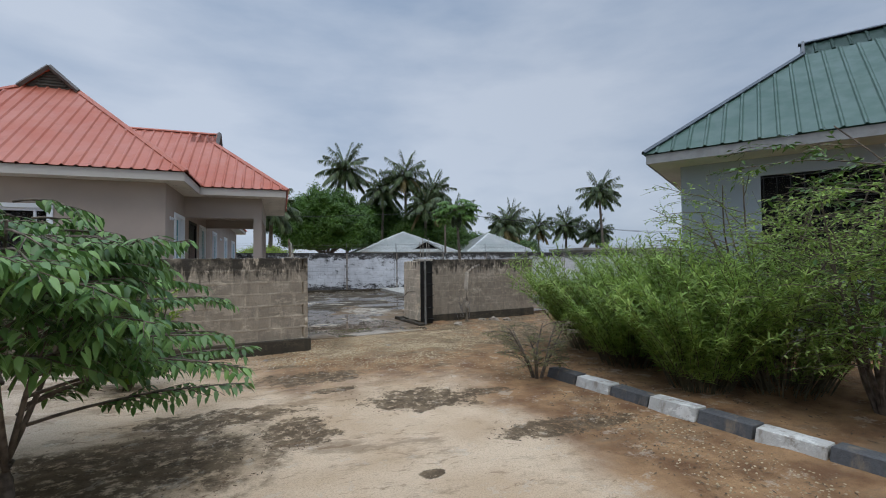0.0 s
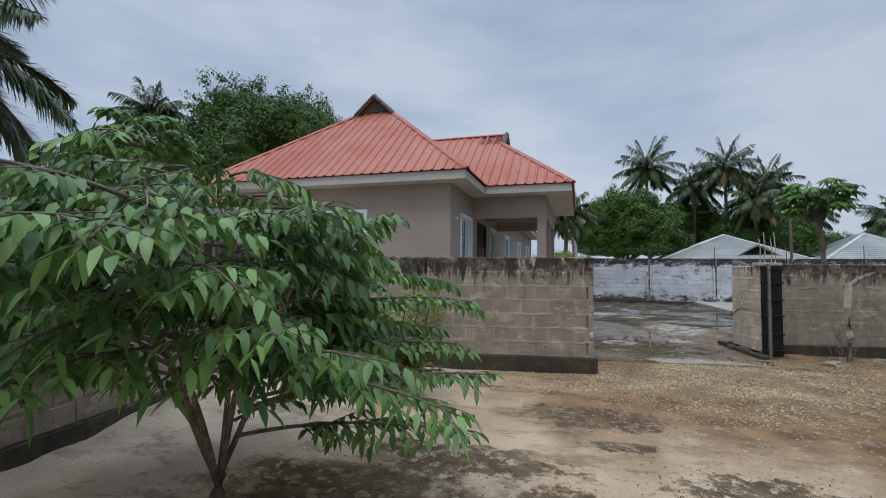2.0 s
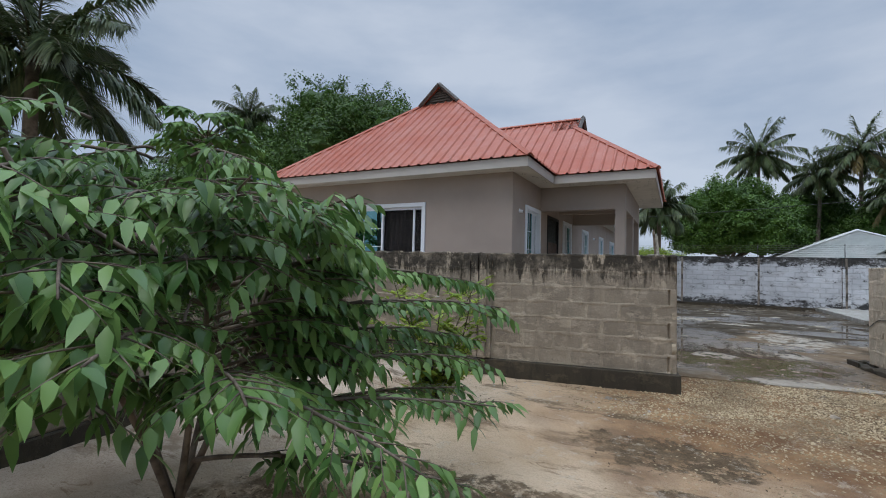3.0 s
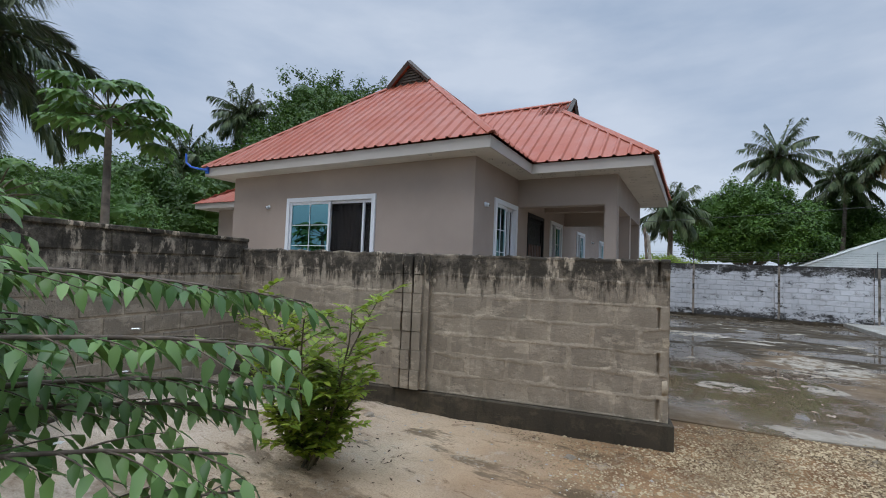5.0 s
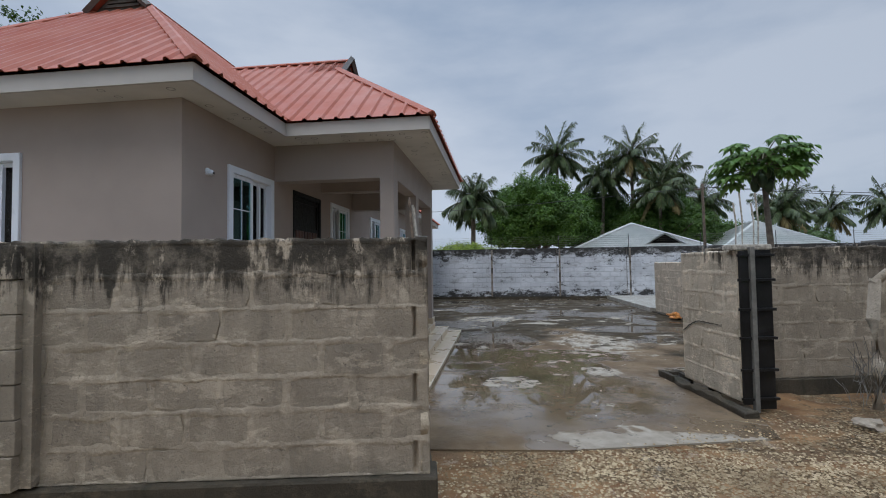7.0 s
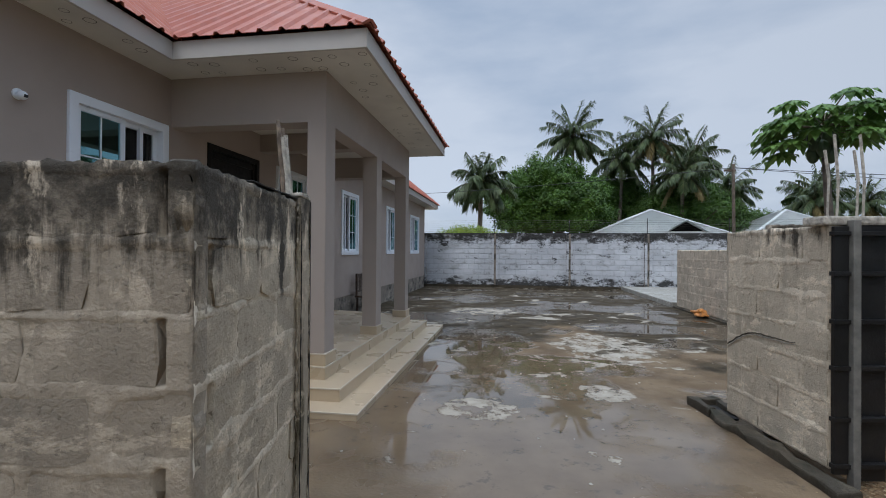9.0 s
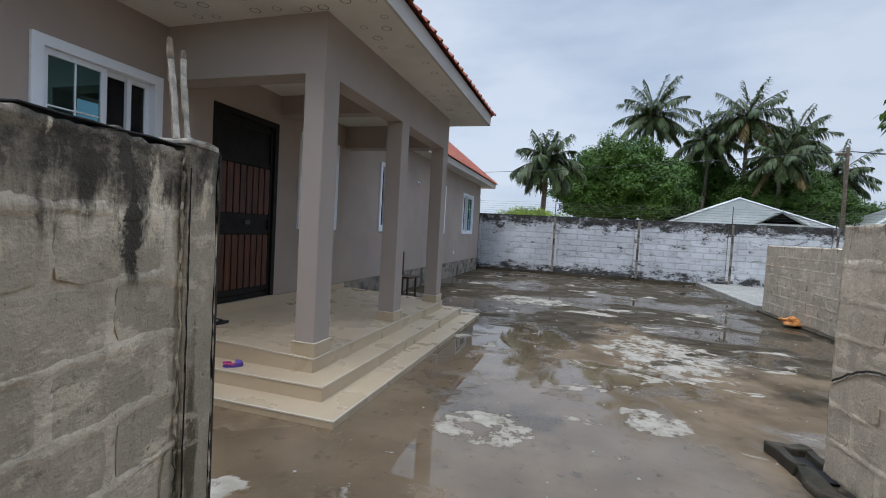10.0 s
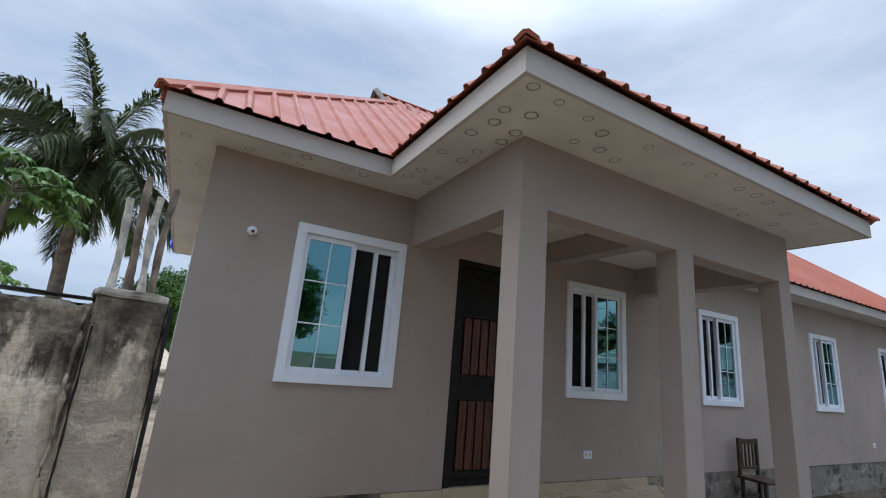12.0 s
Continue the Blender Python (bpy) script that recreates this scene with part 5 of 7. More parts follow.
# ---- plants ----
class Leaves:
    """Collects leaf blades into one mesh."""

    def __init__(self):
        self.v, self.f = [], []

    def blade(self, p, d, n, length, width, fold=0.25, curl=0.25):
        """A pointed leaf from p along d, n its upper side, folded along its midrib and curling down."""
        d = d.normalized()
        s = d.cross(n).normalized() if d.cross(n).length > 1e-4 else Vector((1, 0, 0))
        n = s.cross(d)
        k = len(self.v)
        at = lambda t, w, up=0.0: p + d * (length * t) + s * (w * width) + n * (abs(w) * width * fold * 2 - curl * length * t * t + up)
        self.v += [at(0, 0), at(0.28, -0.5), at(0.3, 0), at(0.28, 0.5), at(0.65, -0.38), at(0.66, 0), at(0.65, 0.38), at(1.0, 0)]
        self.f += [(k, k + 1, k + 2), (k, k + 2, k + 3), (k + 1, k + 4, k + 5, k + 2), (k + 2, k + 5, k + 6, k + 3), (k + 4, k + 7, k + 5), (k + 5, k + 7, k + 6)]

    def strip(self, p, d, n, length, width, curl=0.3):
        """A narrow leaflet of three vertices a side at most."""
        d = d.normalized()
        s = d.cross(n)
        s = s.normalized() if s.length > 1e-4 else Vector((1, 0, 0))
        k = len(self.v)
        m = p + d * length * 0.5 - Vector((0, 0, curl * length * 0.25))
        t = p + d * length - Vector((0, 0, curl * length))
        self.v += [p - s * width * 0.3, p + s * width * 0.3, m + s * width * 0.5, m - s * width * 0.5, t]
        self.f += [(k, k + 1, k + 2, k + 3), (k + 3, k + 2, k + 4)]

    def oval(self, p, d, n, length, width):
        d = d.normalized()
        s = d.cross(n)
        s = s.normalized() if s.length > 1e-4 else Vector((1, 0, 0))
        k = len(self.v)
        self.v += [p, p + d * length * 0.45 + s * width * 0.5, p + d * length - n * length * 0.15, p + d * length * 0.45 - s * width * 0.5]
        self.f += [(k, k + 1, k + 2, k + 3)]

    def put(self, name, mat, parent, label=""):
        return part(name, raw_mesh(name, self.v, self.f, mat), None, parent, label)


def rand_dir(rng, zlo=-1.0, zhi=1.0):
    z, a = rng.uniform(zlo, zhi), rng.uniform(0, 2 * math.pi)
    r = math.sqrt(max(0, 1 - z * z))
    return Vector((r * math.cos(a), r * math.sin(a), z))


def arc(start, d, length, droop, n, rng, wob=0.06):
    pts, p, d = [Vector(start)], Vector(start), d.normalized()
    for _ in range(n):
        d = (d + Vector((rng.uniform(-wob, wob), rng.uniform(-wob, wob), rng.uniform(-wob, wob) - droop / n))).normalized()
        p = p + d * (length / n)
        pts.append(p.copy())
    return pts


def along(pts, t):
    x = t * (len(pts) - 1)
    i = min(int(x), len(pts) - 2)
    return pts[i].lerp(pts[i + 1], x - i), (pts[i + 1] - pts[i]).normalized()


def leafy_twig(lv, rng, pts, step, size, start=0.15, droop=0.5):
    """Leaves in two ranks along a twig, spread to both sides and drooping."""
    total = sum((b - a).length for a, b in zip(pts, pts[1:]))
    n = max(3, int(total * (1 - start) / step))
    for k in range(n + 1):
        t = start + (1 - start) * (k + rng.random() * 0.4) / n
        p, d = along(pts, min(t, 0.999))
        side = d.cross(Vector((0, 0, 1)))
        side = side.normalized() if side.length > 1e-3 else Vector((1, 0, 0))
        sg = 1 if k % 2 else -1
        q = side * sg * rng.uniform(0.45, 0.9) + d * rng.uniform(0.35, 0.8) - Vector((0, 0, droop * rng.uniform(0.3, 1.6))) + rand_dir(rng) * 0.2
        if p.z + q.normalized().z * size < 0.6:
            continue
        lv.blade(p, q, Vector((0, 0, 1)) + side * sg * 0.25 + rand_dir(rng) * 0.3, size * rng.uniform(0.65, 1.2), size * rng.uniform(0.29, 0.37), 0.12, rng.uniform(0.1, 0.4))


def cherry_tree():
    """A low spreading tree: forked stems, flat tiers of long sprays, a few white flowers."""
    rng = random.Random(11)
    base = Vector((-1.42, 3.98, ground_height(-1.42, 3.98) - 0.03))
    ob = thing("spreading_tree", "low spreading tree with drooping sprays of green leaves", "tree", at=Matrix.Translation(base))
    wood, limbs, lv, fl = bmesh.new(), bmesh.new(), Leaves(), Leaves()
    tube(wood, [(0, 0, 0), (0.02, 0.0, 0.12), (0.0, 0.02, 0.24), (0.02, 0.01, 0.36)], [0.062, 0.05, 0.047, 0.044], 9)
    open_side = Vector((0.92, 0.38, 0))

    def ceiling_at(q):
        """The crown's upper limit: steep towards the house, nearly level on the far side."""
        r = math.hypot(q.x, q.y)
        e = (q.x * open_side.x + q.y * open_side.y) / max(r, 0.05)
        f = min(1.0, max(0.0, 0.5 + 0.9 * e))
        return 2.5 - (0.7 * f + 0.08 * (1 - f)) * r - 0.1 * r * r * f

    def spray(p, d, reach, droop, size, sub=1.0, low=0.72, under=True):
        """A flat spray: an arching rib with alternate side twigs, leaves on all."""
        n = 9
        for rise in (d.z, 0.12, -0.15):
            br = arc(p, Vector((d.x, d.y, rise)), reach, droop, n, rng, 0.05)
            while len(br) > 4 and ((under and br[-1].z > ceiling_at(br[-1]) + 0.05) or br[-1].z < low):
                br.pop()
            if len(br) > 6:
                break
        reach *= (len(br) - 1) / n
        tube(limbs, br, [0.012 * (1 - 0.82 * i / (len(br) - 1)) * (0.5 + 0.4 * reach) + 0.002 for i in range(len(br))], 5)
        leafy_twig(lv, rng, br, 0.034, size, 0.3)
        twigs = int(reach * 11 * sub)
        for w in range(twigs):
            t = 0.22 + 0.74 * (w + 0.5 * rng.random()) / twigs
            q, qd = along(br, t)
            sd = qd.cross(Vector((0, 0, 1)))
            sd = (sd.normalized() if sd.length > 1e-3 else Vector((1, 0, 0))) * (1 if w % 2 else -1)
            tw = arc(q, qd * 0.75 + sd * rng.uniform(0.5, 0.85) + Vector((0, 0, rng.uniform(-0.1, 0.2))), rng.uniform(0.2, 0.46) * (1.1 - 0.55 * t), 0.35, 4, rng, 0.06)
            tube(limbs, tw, [0.004, 0.0035, 0.003, 0.002, 0.0015], 4)
            leafy_twig(lv, rng, tw, 0.032, size * 0.95, 0.12)
            if rng.random() < 0.05:
                for k in range(5):
                    fl.oval(q + Vector((0, 0, 0.03)), Vector((math.cos(k * 1.257), math.sin(k * 1.257), 0.2)), Vector((0, 0, 1)), 0.018, 0.016)

    stems = []
    for s in range(6):
        a = 2 * math.pi * s / 6 + rng.uniform(-0.25, 0.25)
        lean = 0.15 if s == 0 else rng.uniform(0.4, 0.62)
        pts = arc((0.01, 0.01, rng.uniform(0.26, 0.36)), Vector((math.cos(a) * lean, math.sin(a) * lean, 1.0)), 2.15 if s == 0 else rng.uniform(1.8, 2.2), 0.02, 8, rng, 0.08)
        while len(pts) > 4 and pts[-1].z > ceiling_at(pts[-1]) - 0.02:
            pts.pop()
        tube(limbs, pts, [0.017 * (1 - 0.75 * i / 8) + 0.004 for i in range(len(pts))], 7)
        stems.append((a, pts))
        leafy_twig(lv, rng, pts, 0.05, 0.12, 0.55)
    # tiers of sprays off every stem, longer low down
    for a, pts in stems:
        for b in range(16):
            t = 0.4 + 0.59 * (b + rng.random() * 0.5) / 16
            p, _ = along(pts, min(t, 0.99))
            ang = a + rng.uniform(-1.5, 1.5)
            west = 0.5 - 0.5 * math.cos(ang - 0.39)
            spray(p, Vector((math.cos(ang), math.sin(ang), 0.35 + 0.3 * rng.random())), rng.uniform(0.6, 1.0) * (1.25 - 0.6 * t + 0.45 * west), 0.45 + 0.3 * rng.random(), 0.132, 0.85, 1.0)
    # short sprays that fill the head of the crown
    for k in range(26):
        ang, rr = k * 2.39996, 0.55 * math.sqrt((k + 0.5) / 26)
        top = Vector((rr * math.cos(ang) - 0.05, rr * math.sin(ang), 0))
        top.z = ceiling_at(top) - 0.12 - 0.3 * rng.random()
        spray(top, Vector((math.cos(ang), math.sin(ang), 0.3)), rng.uniform(0.35, 0.6), 0.8, 0.118, 1.3, 1.0)
    # long low sprays that reach out past the crown
    for ang, z, reach, up in ((1.08, 1.5, 2.05, 0.3), (1.2, 1.0, 1.85, 0.22), (1.0, 0.72, 1.75, 0.26), (1.38, 0.66, 1.55, 0.2), (0.8, 0.98, 1.7, 0.25), (0.22, 0.6, 1.5, 0.3), (0.45, 0.8, 1.6, 0.3), (0.0, 0.95, 1.5, 0.3), (-0.35, 1.0, 1.45, 0.35), (-0.7, 1.25, 1.4, 0.4), (-1.3, 1.25, 1.3, 0.45), (-2.1, 1.2, 1.5, 0.45), (2.6, 1.05, 1.9, 0.35), (3.0, 1.3, 2.0, 0.45), (3.5, 1.1, 1.9, 0.4), (3.8, 1.35, 1.9, 0.45), (2.1, 0.9, 1.7, 0.3), (1.75, 0.85, 1.5, 0.3), (1.12, 1.1, 2.1, 0.3), (0.95, 1.25, 1.9, 0.3), (3.2, 1.65, 1.9, 0.6), (3.6, 1.6, 1.8, 0.6), (2.8, 1.6, 1.8, 0.6), (4.2, 1.55, 1.6, 0.6), (0.1, 1.5, 1.15, 0.7), (-0.4, 1.55, 1.1, 0.7)):
        spray(Vector((0.12 * math.cos(ang), 0.12 * math.sin(ang), z)), Vector((math.cos(ang), math.sin(ang), up)), reach, 0.42, 0.118, 1.1, 0.66, False)
    smooth(part("trunk", wood, M_BARK, ob))
    smooth(part("branchwork", limbs, M_BARK, ob))
    smooth(lv.put("crown", M_LEAF, ob))
    fl.put("flowers", M_FLOWER, ob, "small white flowers")


cherry_tree()


def pinnate_shrub(base, height, stems, spread, seed, mat, name, label, size=0.05):
    rng = random.Random(seed)
    ob = thing(name, label, "shrub", at=Matrix.Translation((base[0], base[1], ground_height(base[0], base[1]) - 0.02)))
    limbs, lv = bmesh.new(), Leaves()
    for s in range(stems):
        a = rng.uniform(0, 2 * math.pi)
        d = Vector((math.cos(a) * spread, math.sin(a) * spread, 1))
        pts = arc((rng.uniform(-0.05, 0.05), rng.uniform(-0.05, 0.05), 0), d, height * rng.uniform(0.55, 1.12), -0.25, 6, rng, 0.1)
        tube(limbs, pts, [0.012 * (1 - 0.75 * i / 6) + 0.002 for i in range(7)], 5)
        for b in range(17):
            t = 0.1 + 0.9 * b / 16.5
            p, pd = along(pts, min(t, 0.99))
            ang = rng.uniform(0, 2 * math.pi)
            d2 = Vector((math.cos(ang), math.sin(ang), 0.45)) + pd * 0.3
            tw = arc(p, d2, rng.uniform(0.2, 0.36), 0.35, 5, rng, 0.05)
            tube(limbs, tw, [0.003] * 6, 3)
            for k in range(8):
                q, qd = along(tw, 0.15 + 0.84 * k / 8)
                side = qd.cross(Vector((0, 0, 1))).normalized()
                for sg in (-1, 1):
                    lv.blade(q, side * sg * 0.8 + qd * 0.6 + Vector((0, 0, 0.15)) + rand_dir(rng) * 0.4, Vector((0, 0, 1)) + rand_dir(rng) * 0.3, size * rng.uniform(0.7, 1.3), size * 0.5, 0.1, 0.2)
    part("stemwork", limbs, M_TWIG, ob)
    lv.put("foliage", mat, ob)


pinnate_shrub((-1.5, 7.02), 1.36, 12, 0.5, 5, M_SHRUB, "young_shrub", "young yellow-green shrub growing in pale sand", 0.085)


def feathery_bush(x, y, height, radius, seed, name, label, mat=None, fronds=150, leaf=0.16, arch=0.6):
    """A dense bush of thin arching stems with fine hanging leaves."""
    rng = random.Random(seed)
    ob = thing(name, label, "bush", at=Matrix.Translation((x, y, -0.1)))
    limbs, lv = bmesh.new(), Leaves()
    for s in range(fronds):
        a, r = rng.uniform(0, 2 * math.pi), radius * 0.55 * math.sqrt(rng.random())
        d = Vector((math.cos(a) * 0.45, math.sin(a) * 0.45, 1))
        pts = arc((r * math.cos(a), r * math.sin(a), 0), d, height * rng.uniform(0.6, 1.2), arch, 7, rng, 0.08)
        tube(limbs, pts, [0.007 * (1 - 0.8 * i / 7) + 0.0015 for i in range(8)], 3)
        for k in range(26):
            q, qd = along(pts, 0.2 + 0.79 * k / 26)
            for j in range(4):
                lv.strip(q, rand_dir(rng, -0.4, 0.7) + qd * 0.8, Vector((0, 0, 1)) + rand_dir(rng) * 0.4, leaf * rng.uniform(0.6, 1.4), leaf * 0.125, 0.3)
    part("stemwork", limbs, M_TWIG, ob)
    lv.put("foliage", mat or M_FEATHER, ob)


HEDGE = "dense feathery green bush growing behind the painted kerb"
for i, (x, y, h, r) in enumerate(((6.4, 7.3, 2.0, 0.95), (7.4, 7.0, 2.1, 1.0), (6.0, 6.0, 1.75, 0.8), (6.7, 5.2, 2.15, 0.95), (5.85, 4.5, 1.65, 0.75), (6.7, 4.0, 2.1, 0.9), (7.7, 5.9, 2.2, 1.0))):
    feathery_bush(x, y, h, r, 30 + i, "hedge_bush", HEDGE)


def loose_tree(x, y, height, seed, name, label, mat, reach=1.2, n=9, size=0.06, flat=0.5, density=1.0):
    """A slim tree with long arching branches and small leaves."""
    rng = random.Random(seed)
    ob = thing(name, label, "tree", at=Matrix.Translation((x, y, -0.1)))
    limbs, lv = bmesh.new(), Leaves()
    for s in range(n):
        a = 2 * math.pi * s / n + rng.uniform(-0.3, 0.3)
        pts = arc((0.06 * math.cos(a), 0.06 * math.sin(a), 0), Vector((math.cos(a) * 0.28, math.sin(a) * 0.28, 1)), height * rng.uniform(0.75, 1.05), 0.3, 8, rng, 0.12)
        tube(limbs, pts, [0.024 * (1 - 0.8 * i / 8) + 0.003 for i in range(9)], 6)
        for b in range(9):
            p, pd = along(pts, 0.25 + 0.74 * b / 9)
            ang = a + rng.uniform(-1.3, 1.3)
            br = arc(p, Vector((math.cos(ang), math.sin(ang), flat)), reach * rng.uniform(0.5, 1.0), 0.35, 6, rng, 0.12)
            tube(limbs, br, [0.006 * (1 - 0.7 * i / 6) + 0.0015 for i in range(7)], 4)
            for w in range(int(7 * density)):
                q, qd = along(br, 0.15 + 0.84 * (w + rng.random()) / (7 * density + 1))
                tw = arc(q, qd + rand_dir(rng, -0.3, 0.5) * 0.9, reach * 0.32, 0.3, 3, rng, 0.1)
                tube(limbs, tw, [0.002] * 4, 3)
                for k in range(9):
                    r, rd = along(tw, k / 9.2)
                    lv.oval(r, rand_dir(rng, -0.6, 0.5) + rd * 0.6, Vector((0, 0, 1)) + rand_dir(rng) * 0.5, size * rng.uniform(0.6, 1.3), size * 0.45)
    part("branchwork", limbs, M_BARK, ob)
    lv.put("crown", mat, ob)


loose_tree(6.75, 2.95, 2.75, 71, "lime_tree", "slim green tree with arching branches behind the kerb", M_FEATHER, 1.3, 10, 0.065, 0.5, 1.5)
loose_tree(7.3, 4.6, 3.0, 72, "lime_tree", "slim green tree with arching branches behind the kerb", M_FEATHER, 1.3, 9, 0.06, 0.5, 1.5)
loose_tree(6.95, 1.35, 4.0, 74, "shade_tree", "tall dark-leaved tree overhanging the kerb", M_MANGO, 1.6, 6, 0.1, 0.3, 1.2)
loose_tree(4.05, 5.75, 0.95, 73, "dry_shrub", "small half-bare twiggy shrub on brown earth", M_DRY_LEAF, 0.5, 6, 0.035, 0.5, 1.2)


def crown_lump(d, c):
    """How far the crown bulges in a direction: big boughs and smaller clumps on them."""
    q = d + c * 0.37
    return 0.8 + 0.26 * noise.noise(q * 2.1) + 0.2 * abs(noise.noise(q * 4.7)) + 0.08 * noise.noise(q * 10)


def clump_crown(lv, rng, c, radii, clumps, leaves, size):
    """An uneven crown: many small clumps of leaves on a lumpy shell, with gaps."""
    for k in range(clumps):
        d = rand_dir(rng, -0.55, 1.0)
        p = c + Vector((d.x * radii[0], d.y * radii[1], d.z * radii[2])) * crown_lump(d, c) * rng.uniform(0.9, 1.03)
        cr = size * rng.uniform(0.9, 1.9)
        for j in range(leaves):
            e = rand_dir(rng)
            q = p + e * cr * rng.random() ** 0.4
            lv.oval(q, Vector((e.x, e.y, e.z * 0.3 - 0.35)) + rand_dir(rng) * 0.6, (d * 0.6 + e * 0.9 + Vector((0, 0, 0.5))).normalized(), size * rng.uniform(0.7, 1.3), size * 0.55)


def broad_tree(x, y, c, radii, seed, clumps=420, leaves=16, size=0.34, label="broad dark green mango tree with a dense rounded crown", mat=None):
    rng = random.Random(seed)
    ob = thing("broadleaf_tree", label, "tree", at=Matrix.Translation((x, y, -0.1)))
    limbs, lv = bmesh.new(), Leaves()
    r = 0.05 * radii[0]
    tube(limbs, [(0, 0, 0), (0.1, 0, c * 0.25), (0, 0.1, c * 0.5)], [r * 1.3, r, r * 0.9], 9)
    smooth(part("trunk", limbs, M_BARK, ob))
    limbs = bmesh.new()
    for k in range(9):
        a = 2 * math.pi * k / 9
        pts = arc((0, 0.1, c * 0.46), Vector((math.cos(a), math.sin(a), 0.8)), radii[0] * 0.9, 0.1, 5, rng, 0.1)
        tube(limbs, pts, [r * 0.6, r * 0.45, r * 0.35, r * 0.25, r * 0.15, r * 0.06], 6)
    part("branchwork", limbs, M_BARK, ob)
    clumps, leaves, size = int(clumps * 3.1), leaves + 2, size * 0.62
    clump_crown(lv, rng, Vector((0, 0, c)), radii, clumps, leaves, size)
    lv.put("crown", mat or M_MANGO, ob)
    bm = bmesh.new()
    bmesh.ops.create_icosphere(bm, subdivisions=5, radius=1.0)
    cc = Vector((0, 0, c))
    for v in bm.verts:
        d = v.co.normalized()
        k = crown_lump(d, cc) * 0.85 + 0.05 * noise.noise(d * 24)
        v.co = cc + Vector((d.x * radii[0], d.y * radii[1], max(d.z, -0.6) * radii[2])) * k
    part("inner_foliage", bm, mat or M_MANGO, ob, "dense shaded foliage inside the crown")


broad_tree(4.9, 46.5, 5.4, (6.0, 5.4, 4.3), 81, 620, 16, 0.34, mat=M_ROUND)
broad_tree(-20.0, 28.2, 8.6, (8.2, 7.0, 5.8), 82, 1100, 16, 0.33)
broad_tree(-29.0, 27.0, 7.0, (6.5, 6, 4.2), 83, 380, 14, 0.42)
broad_tree(-17.5, 17.5, 3.2, (4.2, 3.6, 3.3), 84, 300, 14, 0.26)
broad_tree(-20.5, 14.0, 3.2, (4.6, 3.8, 3.0), 85, 300, 14, 0.28)
broad_tree(-26.5, 12.0, 3.2, (5.0, 4.4, 3.0), 86, 300, 14, 0.3)
broad_tree(-14.2, 10.6, 2.4, (2.3, 2.3, 1.8), 87, 220, 14, 0.2, "light green garden tree beyond the boundary wall", M_PAPAYA)
broad_tree(18.0, 53.0, 5.0, (6.0, 4.5, 3.9), 88, 320, 14, 0.36)
broad_tree(24.0, 57.0, 3.6, (5.0, 4.0, 2.6), 89, 300, 14, 0.36)
broad_tree(-0.5, 33.5, 2.0, (2.4, 1.6, 1.2), 90, 160, 12, 0.2, "yellow-green bushes beyond the white wall", M_SHRUB)
broad_tree(12.0, 58.0, 6.0, (7.0, 5.0, 4.6), 91, 300, 14, 0.36)
broad_tree(24.0, 15.0, 4.6, (3.6, 3.4, 3.6), 93, 260, 14, 0.36)
broad_tree(33.0, 60.0, 3.2, (5.5, 4.0, 2.6), 92, 260, 14, 0.36)


